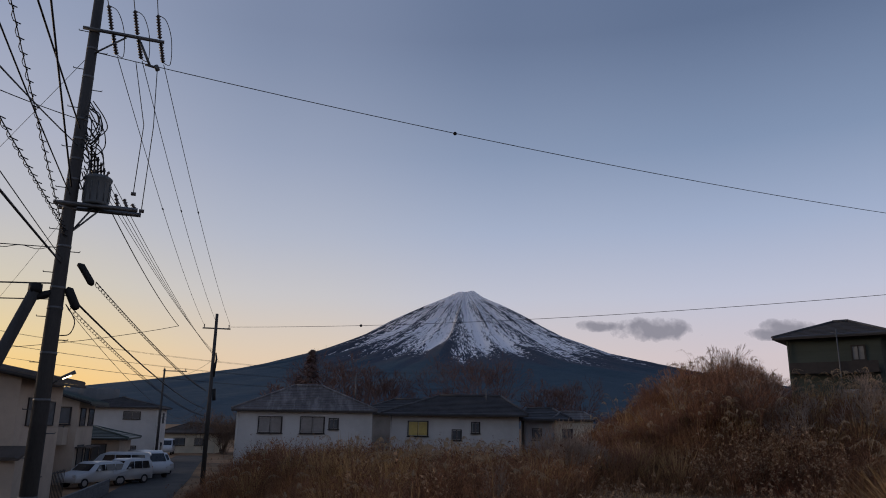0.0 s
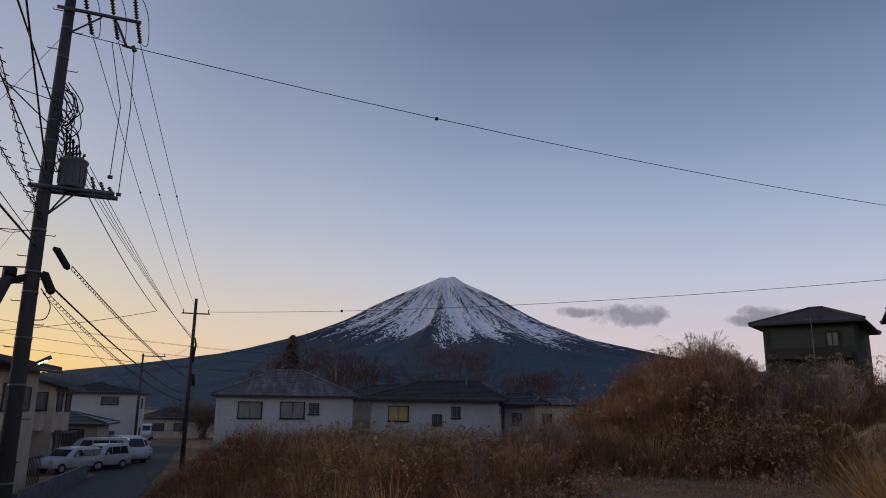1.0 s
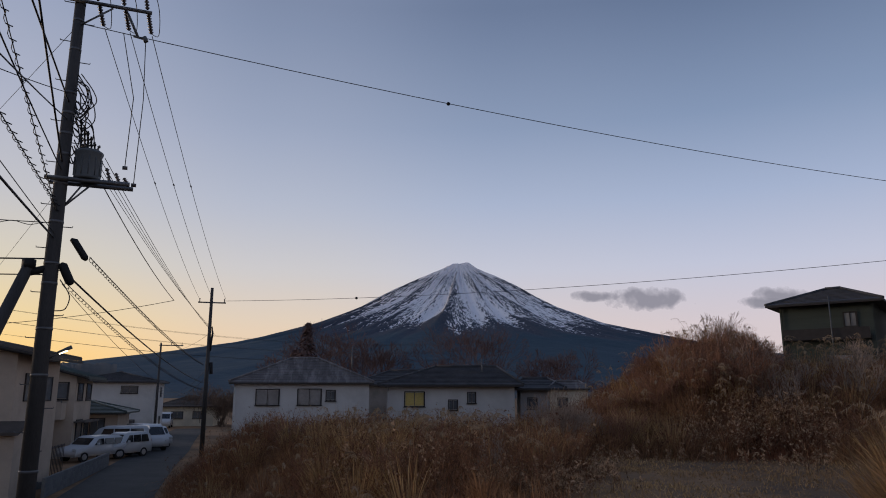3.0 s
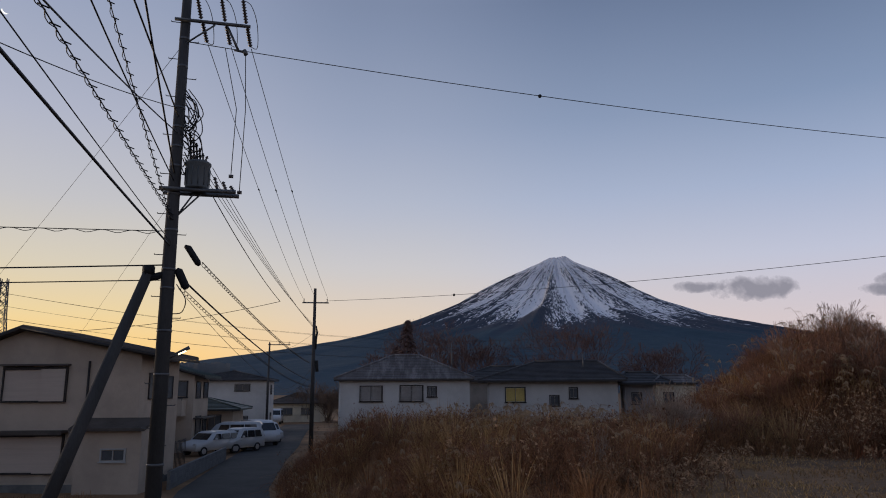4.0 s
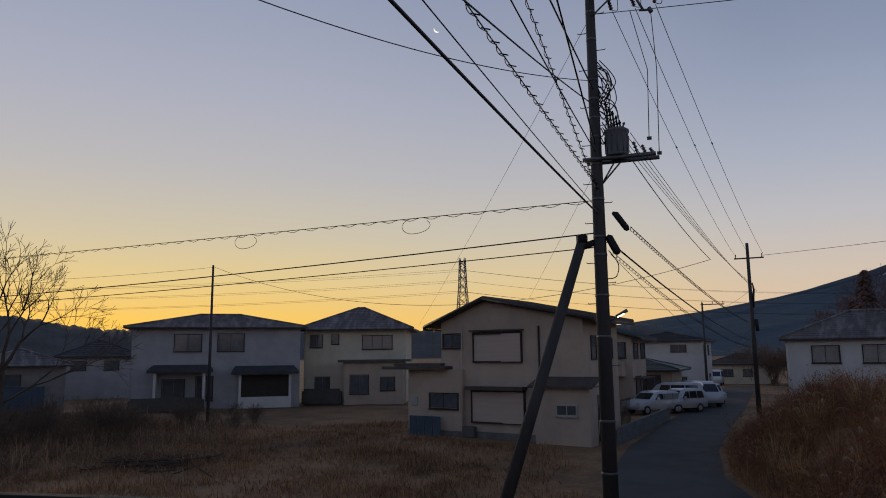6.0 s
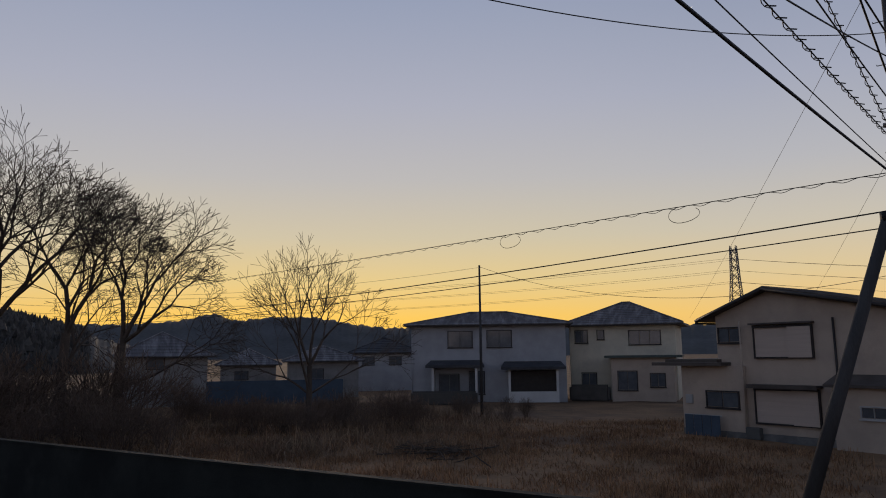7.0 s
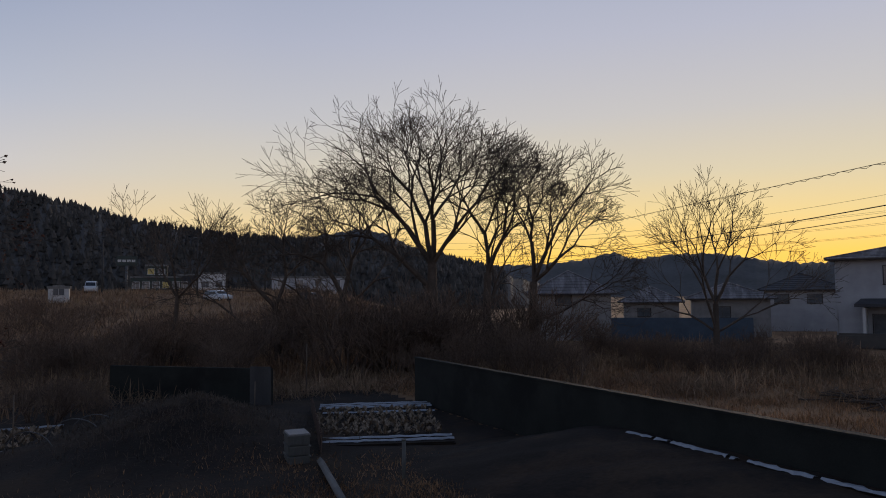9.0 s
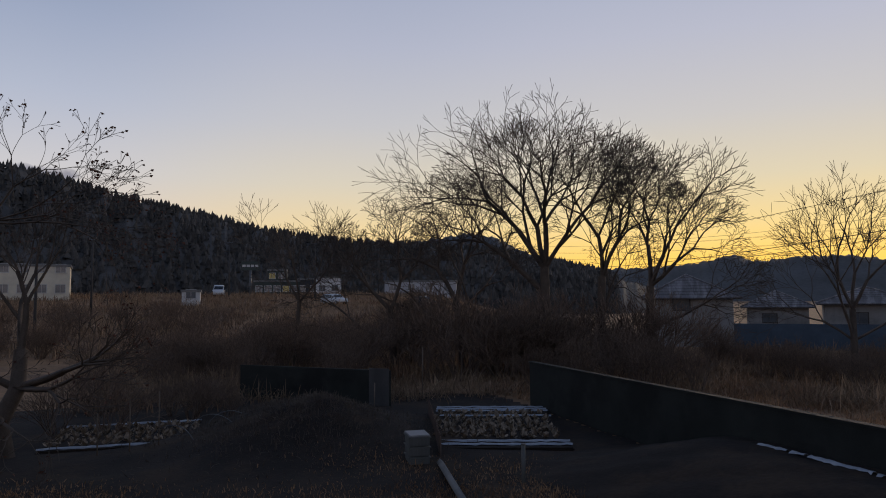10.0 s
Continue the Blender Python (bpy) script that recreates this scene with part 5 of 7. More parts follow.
bare_tree("tree", BARE, (-45.4, 0.3, 0), 12, [(0.0, -0.1, 2.8), (0.1, 0.0, 5.6)],
          [((0.1, -0.05, 1.0), 2.5, 1, 0.6), ((0.2, 0.40, 0.95), 2.55, 1, 0.55), ((-0.2, 0.25, 1.0), 2.2, 0, 0.5)], M["bark"], 7, shrink=0.765, r=0.30, **CROWN)
bare_tree("tree", BARE, (-45.2, 3.0, 0), 13, [(0.0, 0.1, 2.5), (0.0, 0.15, 5.0)],
          [((0.1, -0.05, 1.0), 2.5, 1, 0.6), ((0.2, 0.42, 0.85), 2.05, 1, 0.58), ((-0.2, 0.95, 0.40), 2.2, 0, 0.5), ((0.3, 0.85, 0.5), 2.0, 1, 0.5)], M["bark"], 7, shrink=0.770, r=0.30, **CROWN)
bare_tree("tree", BARE, (-44.0, -8.2, 0), 14, [(0.0, -0.2, 2.2), (0.1, -0.4, 4.2)],
          [((0.1, -0.5, 0.80), 2.3, 1, 0.6), ((-0.2, 0.15, 1.0), 2.3, 1, 0.6), ((0.1, -0.9, 0.42), 2.4, 0, 0.5), ((0.3, 0.4, 0.9), 2.0, 0, 0.45)], M["bark"], 7, shrink=0.765, r=0.28, **CROWN)
bare_tree("tree", BARE, (-42.8, -12.3, 0), 15, [(0.0, -0.1, 2.0), (0.1, -0.2, 3.6)],
          [((0.1, -0.6, 0.75), 2.0, 1, 0.6), ((-0.2, 0.3, 1.0), 2.0, 1, 0.6), ((0.1, -0.95, 0.35), 2.1, 0, 0.5)], M["bark"], 7, shrink=0.755, r=0.24, **CROWN)
bare_tree("tree", "smaller bare tree with thin drooping twigs", (-41.0, -18.0, 0), 16, [(0.0, 0.1, 2.2), (0.1, 0.3, 4.2)],
          [((0.1, 0.6, 0.6), 1.8, 1, 0.5), ((-0.2, -0.5, 0.7), 1.8, 1, 0.5), ((0.3, 0.1, 1.0), 1.5, 1, 0.5)], M["bark"], 6, spread=0.5, lift=0.0, shrink=0.76, r=0.17, min_r=0.011)
bare_tree("tree", "rounded bare tree with fine upswept twigs", (-40.3, 12.7, 0), 17, [(0.0, 0.0, 2.0), (0.0, 0.0, 3.6)],
          [((0.1, -0.55, 0.90), 1.75, 1, 0.55), ((0.1, 0.55, 0.90), 1.7, 1, 0.55), ((-0.2, 0.1, 1.0), 1.9, 1, 0.55), ((0.2, -0.25, 1.0), 2.0, 0, 0.5), ((0, 0.8, 0.6), 1.7, 0, 0.4), ((0, -0.85, 0.55), 1.8, 0, 0.4)], M["bark"], 6, spread=0.50, lift=0.10, shrink=0.785, r=0.20, kids=(2, 3), steps=2, min_r=0.011)
# old persimmon-like tree in the yard with a few clinging leaves
bare_tree("tree", "gnarled old fruit tree holding a few shrivelled leaves", (-17.0, -15.9, 0.0), 21, [(0.2, -0.1, 1.0), (0.0, 0.25, 1.9), (-0.25, 0.1, 2.9)],
          [((0.1, 0.15, 1.0), 1.3, 2, 0.45), ((-0.2, -0.5, 0.9), 1.5, 2, 0.45), ((0.1, 0.9, 0.30), 1.5, 1, 0.55), ((0.3, -0.8, 0.4), 1.5, 1, 0.5), ((0.5, 0.6, 0.15), 1.4, 0, 0.45), ((0.2, 0.95, -0.1), 1.3, 1, 0.4)], M["bark"], 6, spread=0.46, lift=0.15, shrink=0.74, r=0.26, leaves=420)
bare_tree("tree", "slender tree with an arching spray of leafy twigs", (-16.0, -15.9, 0.0), 27, [(0.05, 0.0, 3.0), (0.1, 0.1, 6.3)],
          [((-0.3, 0.55, 0.80), 1.15, 1, 0.50), ((-0.5, 0.92, 0.10), 1.75, 1, 0.45), ((0.3, -0.6, 0.6), 1.0, 1, 0.45), ((-0.4, 0.85, 0.40), 1.45, 1, 0.4), ((-0.4, 0.9, 0.22), 1.4, 1, 0.4)], M["bark"], 5, spread=0.50, lift=-0.05, shrink=0.72, r=0.085, kids=(2, 3, 3), leaves=520, min_r=0.006)
# trees beyond the pale houses
for k, (b, dist, h, seed, lab) in enumerate([(12.4, 74, 0.58, 31, ""), (10.3, 78, 0.82, 32, ""), (8.2, 80, 0.78, 33, ""), (6.3, 76, 0.80, 34, ""), (4.8, 79, 0.70, 35, ""), (-1.6, 76, 0.82, 36, ""), (-3.6, 80, 0.85, 37, ""), (-0.2, 82, 0.62, 38, ""), (-8.5, 72, 0.62, 39, ""), (-10.5, 76, 0.62, 40, "")]):
    at = at_bearing(b, dist)
    s = h * 1.38
    bare_tree("tree", "bare reddish-brown tree standing behind the pale houses", tuple(at), seed, [(0, 0, 1.6 * s), (0, 0.1, 3.0 * s)],
              [((0.3, 0, 1), 2.0 * s, 1, 0.5), ((-0.4, 0.1, 0.9), 2.0 * s, 1, 0.5), ((0.1, 0.4, 1.0), 2.0 * s, 1, 0.5), ((0.5, -0.3, 0.7), 1.8 * s, 0, 0.4), ((-0.6, 0, 0.7), 1.8 * s, 0, 0.4)], M["twig_far"], 6, spread=0.52, shrink=0.74, r=0.16, kids=(2, 3, 3), steps=2, min_r=0.014)
def far_conifer(at, h, seed):
    rnd = random.Random(seed)
    t = thing("conifer", "dark pointed conifer behind the weathered tile roof", "tree", pose(*at))
    part("trunk", tubes(([(0, 0, -0.2), (0, 0, h * 0.95)], [0.16, 0.03])), M["bark"], t)
    verts, faces = [], []
    for k in range(2600):
        f = rnd.random() ** 0.8
        z = h * (0.12 + 0.88 * f)
        w = h * 0.30 * (1 - f) + 0.15
        a = rnd.uniform(0, 6.28)
        q = w * rnd.random() ** 0.5
        s = rnd.uniform(0.12, 0.40)
        c = Vector((q * math.cos(a), q * math.sin(a), z))
        n0 = len(verts)
        o = Vector((math.cos(a), math.sin(a), -0.5)) * s
        side = Vector((-math.sin(a), math.cos(a), 0)) * s * 0.35
        verts += [tuple(c - side), tuple(c + side), tuple(c + o)]
        faces.append((n0, n0 + 1, n0 + 2))
    part("crown", array_mesh("crown", verts, faces), M["twig_far"], t)


far_conifer(tuple(at_bearing(10.4, 70)), 11.0, 3)
far_conifer(tuple(at_bearing(11.3, 72)), 8.6, 4)


def shrub_prototype(seed, height, mat, spread=0.5, stems=9, level=3, kids=(2, 3)):
    rnd = random.Random(seed)
    segs = []
    for k in range(stems):
        a = rnd.uniform(0, 6.28)
        lean = rnd.uniform(0.1, 0.7)
        grow(segs, rnd, (0.25 * math.cos(a), 0.25 * math.sin(a), -0.1), (lean * math.cos(a), lean * math.sin(a), 1), height * rnd.uniform(0.28, 0.42), 0.018 * rnd.uniform(0.7, 1.5), level, None, spread, 0.2, kids, 0.74, 0.16, 2, None, 0.006)
    tall = np.percentile(np.array(segs)[:, 6], 98)
    return segment_mesh("shrub", [[v / tall if i not in (3, 7) else v * 0.55 for i, v in enumerate(row)] for row in segs], 3)


SHRUBS = {
    "red": [shrub_prototype(50 + k, 2.5, None, 0.46, 14, 4) for k in range(4)],
    "pale": [shrub_prototype(60 + k, 2.6, None, 0.36, 7, 4) for k in range(3)],
    "dark": [shrub_prototype(70 + k, 2.6, None, 0.50, 14, 4) for k in range(3)],
}
for key, mat in (("red", M["twig_red"]), ("pale", M["bark_pale"]), ("dark", M["twig_dark"])):
    for me in SHRUBS[key]:
        me.materials.append(mat)


def shrub(kind, x, y, scale, label, rnd, mat=None, group="shrubs"):
    me = rnd.choice(SHRUBS[kind])
    ob = new("shrub", me)
    ob.matrix_basis = Matrix.Translation((x, y, ground_z(x, y))) @ Matrix.Rotation(rnd.uniform(0, 6.28), 4, "Z") @ Matrix.Diagonal((scale * rnd.uniform(0.8, 1.3), scale * rnd.uniform(0.8, 1.3), scale, 1))
    return tagged(ob, label, "shrub", group)


rnd = random.Random(77)
# thicket on the rise: rows of bearing range, distance range, height range, count, share of pale stems
for b0, b1, d0, d1, h0, h1, n, pale in ((-23, -14, 29.5, 36, 0.7, 1.3, 36, 0.3), (-14.5, -8.5, 26, 32, 0.8, 1.5, 26, 0.5), (-24, -16, 30, 36, 1.2, 2.0, 26, 0.25), (-32, -23.5, 27, 36, 0.45, 0.9, 30, 0.35), (-34, -24, 29, 34, 1.5, 2.1, 7, 1.0), (-11, -9, 24, 27, 1.5, 2.2, 5, 1.0), (-7, 21, 15, 33, 0.5, 1.15, 62, 0.2)):
    for k in range(n):
        p = at_bearing(rnd.uniform(b0, b1), rnd.uniform(d0, d1))
        if math.hypot(p.x - 22.3, p.y - 40.5) < 5 or road_offset(np.array([p.x]), np.array([p.y]))[0] < ROAD_HALF + 1.2:
            continue
        if rnd.random() < pale:
            shrub("pale", p.x, p.y, rnd.uniform(h0, h1), "bare pale-stemmed shrub on the grassy rise", rnd, group="thicket on the rise")
        else:
            shrub("red", p.x, p.y, rnd.uniform(h0, h1), "leafless reddish shrub in the thicket on the rise", rnd, group="thicket on the rise")
# scrub behind the lot and beyond the yard
for b0, b1, d0, d1, h0, h1, n in ((62, 82, 36, 48, 1.2, 2.2, 26), (54, 62, 44, 50, 0.9, 1.5, 8), (80, 128, 33, 50, 1.8, 2.8, 44), (86, 106, 38, 46, 3.0, 4.8, 22), (108, 126, 38, 54, 2.0, 3.4, 16), (118, 137, 24, 34, 1.0, 2.0, 12), (104, 136, 56, 66, 1.8, 3.0, 30), (117, 137, 72, 84, 2.4, 3.6, 12), (13, 18, 100, 110, 3.5, 5.5, 8)):
    for k in range(n):
        p = at_bearing(rnd.uniform(b0, b1), rnd.uniform(d0, d1))
        if math.hypot(p.x + 24, p.y + 3) < 5.5:
            continue
        shrub("dark", p.x, p.y, rnd.uniform(h0, h1), "dim leafless scrub beyond the empty lot", rnd, group="scrub beyond the lot")


# ---- grasses ----
def blades(name, label, x, y, height, mat, width=0.012, lean=0.35, per=1, category="grass", droop=0.25, seed=1):
    """Dry grass: each blade a bent strip of three pieces."""
    r2 = np.random.default_rng(seed)
    n = len(x)
    z = ground_height(x, y) - 0.03
    a = r2.uniform(0, 2 * np.pi, n)
    l = np.abs(r2.normal(0, lean, n))
    dx, dy = np.cos(a) * l, np.sin(a) * l
    w = width * r2.uniform(0.6, 1.4, n)
    face = r2.uniform(0, 2 * np.pi, n)
    wx, wy = np.cos(face) * w, np.sin(face) * w
    rows = []
    for f, wf in ((0.0, 0.8), (0.45, 1.0), (0.8, 0.7), (1.0, 0.12)):
        out = f + droop * f * f
        px, py, pz = x + dx * height * out * 0.7, y + dy * height * out * 0.7, z + height * (f - droop * l * f * f * f)
        rows.append(np.stack([px - wx * wf, py - wy * wf, pz], -1))
        rows.append(np.stack([px + wx * wf, py + wy * wf, pz], -1))
    verts = np.stack(rows, 1).reshape(-1, 3)
    base = np.arange(n)[:, None, None] * 8
    q = np.array([[0, 1, 3, 2], [2, 3, 5, 4], [4, 5, 7, 6]])[None]
    faces = (base + q).reshape(-1, 4)
    return tagged(part(name, array_mesh(name, verts, faces), mat), label, category, kind="stuff")


def scatter(n, b0, b1, d0, d1, seed, clump=0.0, clumps=0):
    r2 = np.random.default_rng(seed)
    b = np.radians(r2.uniform(b0, b1, n))
    d = np.sqrt(r2.uniform(d0 * d0, d1 * d1, n))
    x, y = -d * np.sin(b), d * np.cos(b)
    if clumps:
        cb = np.radians(r2.uniform(b0, b1, clumps))
        cd = np.sqrt(r2.uniform(d0 * d0, d1 * d1, clumps))
        k = r2.integers(0, clumps, n)
        x, y = -cd[k] * np.sin(cb[k]) + r2.normal(0, clump, n), cd[k] * np.cos(cb[k]) + r2.normal(0, clump, n)
    return x, y


def off_lane(x, y, gap=0.25):
    return road_offset(x, y) > ROAD_HALF + gap


FIELD = lambda x, y: smooth(-8, -12, np.degrees(np.arctan2(-x, y)) + 2.2 * wobble(x, y, 1.7, 0.3)) * smooth(26.0, 23.6, np.hypot(x, y) + 1.6 * wobble(x, y, 1.3, 2.0))
def tussocks(name, label, cx, cy, h, per, mat, width=0.010, open_=0.5, bend=0.9, seed=1, base=0.10):
    """Dry grass in tufts: blades fan out of each centre and arch over."""
    r2 = np.random.default_rng(seed)
    n = len(cx) * per
    k = np.repeat(np.arange(len(cx)), per)
    a = r2.uniform(0, 2 * np.pi, n)
    u = np.sqrt(r2.random(n))
    hh = np.asarray(h)[k]
    r0 = u * base * (0.5 + hh)
    length = hh * r2.uniform(0.55, 1.15, n)
    wind = r2.normal(0, 0.16, len(cx))[k]
    th = open_ * u * r2.uniform(0.3, 1.2, n) + 0.05
    kink = bend * r2.random(n) ** 1.6
    px, py = cx[k] + np.cos(a) * r0, cy[k] + np.sin(a) * r0
    z = ground_height(px, py) - 0.05
    out = np.zeros(n)
    up = np.zeros(n)
    w = width * r2.uniform(0.6, 1.5, n)
    face = a + np.pi / 2 + r2.normal(0, 0.7, n)
    wx, wy = np.cos(face) * w, np.sin(face) * w
    rows, prev = [], 0.0
    for f, wf in ((0.0, 0.7), (0.4, 1.0), (0.75, 0.8), (1.0, 0.15)):
        ang = th + kink * f * f
        step = (f - prev) * length
        out, up, prev = out + np.sin(ang) * step, up + np.cos(ang) * step, f
        x = px + np.cos(a) * out + wind * up
        y = py + np.sin(a) * out
        for sgn in (-1, 1):
            rows.append(np.stack([x + sgn * wx * wf, y + sgn * wy * wf, z + up], -1))
    verts = np.stack(rows, 1).reshape(-1, 3)
    q = np.array([[0, 1, 3, 2], [2, 3, 5, 4], [4, 5, 7, 6]])[None]
    faces = (np.arange(n)[:, None, None] * 8 + q).reshape(-1, 4)
    return tagged(part(name, array_mesh(name, verts, faces), mat), label, "grass", kind="stuff")


def weed_stand(name, label, x, y, h, stem_mat, head_mat, twigs=12, heads=10, seed=1, head_size=0.028):
    """Withered weeds: thin stems with short side twigs and crumbly seed heads."""
    r2 = np.random.default_rng(seed)
    n = len(x)
    z = ground_height(x, y) - 0.03
    lx, ly = r2.normal(0, 0.20, n) * h, r2.normal(0, 0.20, n) * h
    foot, top = np.stack([x, y, z], -1), np.stack([x + lx, y + ly, z + h], -1)

    def slivers(p, q, w):
        a = r2.uniform(0, 2 * np.pi, len(p))
        o = np.stack([np.cos(a), np.sin(a), np.full(len(p), 0.3)], -1) * w
        return np.stack([p - o, p + o, q], 1).reshape(-1, 3)
    k = np.repeat(np.arange(n), twigs)
    f = r2.uniform(0.25, 1.0, len(k))[:, None]
    a = r2.uniform(0, 2 * np.pi, len(k))
    base = foot[k] * (1 - f) + top[k] * f
    reach = (h[k] * r2.uniform(0.12, 0.32, len(k)) * (1.35 - f[:, 0]))[:, None]
    tip = base + np.stack([np.cos(a) * 0.75, np.sin(a) * 0.75, r2.uniform(0.2, 1.0, len(k))], -1) * reach
    verts = np.concatenate([slivers(foot, top, 0.009), slivers(base, tip, 0.007)])
    t = thing(name, label, "weeds", kind="stuff")
    part("stem", array_mesh("stem", verts, np.arange(len(verts)).reshape(-1, 3)), stem_mat, t)
    c = tip[r2.integers(0, len(tip), n * heads)]
    o1, o2 = [r2.normal(0, head_size, c.shape) for _ in range(2)]
    verts = np.stack([c, c + o1, c + o2], 1).reshape(-1, 3)
    part("seed_head", array_mesh("seed_head", verts, np.arange(len(verts)).reshape(-1, 3)), head_mat, t)
    return t


def on_bank(x, y, gap=0.3, field=0.5):
    return off_lane(x, y, gap) & (FIELD(x, y) < field)


# low matted grass over the bank and the rise
x, y = scatter(46000, -14, 24, 12, 38, 101, 0.45, 1500)
keep = off_lane(x, y) & (rng.random(len(x)) > FIELD(x, y))
x, y = x[keep], y[keep]
blades("matted_grass", "low matted russet grass on the bank", x, y, np.clip(rng.normal(0.42, 0.15, len(x)), 0.1, 0.8), M["grass_dry"], 0.010, 1.0, droop=0.7, seed=2)
x, y = scatter(46000, -36, -8, 24, 42, 103, 0.5, 1600)
keep = rng.random(len(x)) > 0.95 * FIELD(x, y)
x, y = x[keep], y[keep]
blades("matted_grass", "low matted russet grass covering the rise", x, y, np.clip(rng.normal(0.48, 0.18, len(x)), 0.1, 0.9), M["grass_dry"], 0.011, 1.0, droop=0.7, seed=3)
# arching tufts
x, y = scatter(760, -14, 22, 13, 37, 121)
keep = on_bank(x, y, 0.9)
x, y = x[keep], y[keep]
h = np.clip(rng.normal(0.95, 0.25, len(x)), 0.4, 1.5) * (0.55 + 0.45 * smooth(13, 20, np.hypot(x, y))) * (0.85 + 0.35 * wobble(x, y, 4.0, 0.4))
tussocks("grass_tufts", "arching tufts of dry brown pampas grass on the bank", x, y, h, 60, M["grass_dry"], 0.009, 0.55, 1.1, seed=31)
x, y = scatter(620, -36, -8, 25, 40, 122)
keep = FIELD(x, y) < 0.4
x, y = x[keep], y[keep]
tussocks("grass_tufts", "arching tufts of russet grass over the rise", x, y, np.clip(rng.normal(0.85, 0.25, len(x)), 0.35, 1.4), 60, M["grass_dry"], 0.010, 0.6, 1.2, seed=32)
# straw-pale tufts, thickest before the weathered roof
x, y = np.concatenate([np.stack(scatter(30, 2.5, 10, 17, 27, 123)), np.stack(scatter(46, -13, 22, 15, 34, 124)), np.stack(scatter(40, -34, -9, 25.5, 35, 125))], 1)
keep = on_bank(x, y, 1.0, 0.35)
x, y = x[keep], y[keep]
tussocks("pale_tufts", "straw-pale pampas tufts standing out of the brown grass", x, y, np.clip(rng.normal(1.15, 0.25, len(x)), 0.6, 1.7), 90, M["grass_pale"], 0.008, 0.42, 0.9, seed=33)
# withered weeds
x, y = scatter(5200, -14, 23, 14, 37, 131, 0.55, 420)
keep = on_bank(x, y, 0.5)
x, y = x[keep], y[keep]
weed_stand("weeds", "dark withered weeds tangled over the bank", x, y, np.clip(rng.normal(0.95, 0.25, len(x)), 0.35, 1.6), M["weed_brown"], M["weed_brown"], 14, 14, seed=34)
x, y = scatter(5200, -36, -8, 25, 40, 132, 0.6, 420)
keep = FIELD(x, y) < 0.35
x, y = x[keep], y[keep]
weed_stand("weeds", "dark withered weeds tangled over the rise", x, y, np.clip(rng.normal(0.85, 0.25, len(x)), 0.35, 1.5), M["weed_brown"], M["weed_brown"], 14, 14, seed=35)
x, y = np.concatenate([np.stack(scatter(260, -29, -19, 25.5, 29, 133, 0.5, 26)), np.stack(scatter(240, -13, 20, 16, 33, 134, 0.5, 34))], 1)
keep = on_bank(x, y, 0.6, 0.5)
x, y = x[keep], y[keep]
weed_stand("seeding_weeds", "pale fluffy seed heads on withered goldenrod stalks", x, y, np.clip(rng.normal(1.0, 0.2, len(x)), 0.5, 1.5), M["weed_brown"], M["weed_seed"], 12, 34, seed=36, head_size=0.035)
# cropped stubble of the level field
x, y = scatter(46000, -36, -3, 11, 27, 104, 0.6, 700)
h = np.clip(rng.normal(0.055, 0.03, len(x)), 0.02, 0.16) * (1 + 0.7 * wobble(x, y, 1.2, 1.0)) + 0.12 * (rng.random(len(x)) < 0.01)
blades("stubble", "short straw-coloured stubble on the level field", x, y, h, M["grass_pale"], 0.010, 1.1, seed=4)
x, y = np.concatenate([np.stack(scatter(90, -34, -9, 20, 26, 141, 0.5, 40)), np.stack(scatter(260, -13, -4, 14.5, 19, 142, 0.35, 50))], 1)
weed_stand("field_weeds", "low pale withered weeds at the edge of the field", x, y, np.clip(rng.normal(0.40, 0.12, len(x)), 0.15, 0.7), M["weed_brown"], M["weed_seed"], 14, 26, seed=41, head_size=0.035)
# dry meadow of the empty lot
x, y = scatter(90000, 32, 98, 13, 46, 105, 0.45, 1500)
away = np.minimum(np.abs(road_offset(x, y)), 50)
hx, hy = x + 25.75, y - 29.28
in_house = (hx * 0.992 + hy * 0.126 > -2.6) & (hy * 0.992 - hx * 0.126 > -1.6)
in_yard = (x + 28.9) * 0.492 - (y + 2.75) * 0.871 > -0.3
keep = (road_offset(x, y) < -ROAD_HALF - 0.4) & ~in_house & ~in_yard
x, y = x[keep], y[keep]
h = np.clip(rng.normal(0.16, 0.09, len(x)), 0.04, 0.6) * (1 + 0.6 * wobble(x, y, 2.0))
blades("dry_meadow", "low withered grass across the empty lot", x, y, np.abs(h) + 0.03, M["grass_lot"], 0.013, 0.7, seed=5)
# rank weeds behind the lot
x, y = scatter(70000, 58, 128, 31, 60, 106, 0.8, 900)
hB_dist = np.hypot(x + 50, y - 34)
keep = hB_dist > 12
x, y = x[keep], y[keep]
h = np.clip(rng.normal(0.8, 0.3, len(x)), 0.2, 1.7) * (0.8 + 0.5 * wobble(x, y, 2.5, 1))
blades("weeds", "dim brown weeds and scrub beyond the lot", x, y, h, M["weeds_dim"], 0.016, 1.0, droop=0.6, seed=6)
# pale field beyond the scrub
x, y = scatter(42000, 96, 138, 58, 142, 107, 1.6, 900)
blades("pale_field", "dull dry field beyond the scrub", x, y, np.clip(rng.normal(0.7, 0.3, len(x)), 0.1, 1.6), M["weeds_dim"], 0.035, 0.9, droop=0.5, seed=7)
# yard grass
x, y = scatter(30000, 92, 140, 10.5, 19, 108, 0.7, 60)
blades("yard_grass", "thin short grass on the dark yard soil", x, y, np.clip(rng.normal(0.09, 0.05, len(x)), 0.02, 0.3), M["grass_lot"], 0.010, 0.7, seed=8)


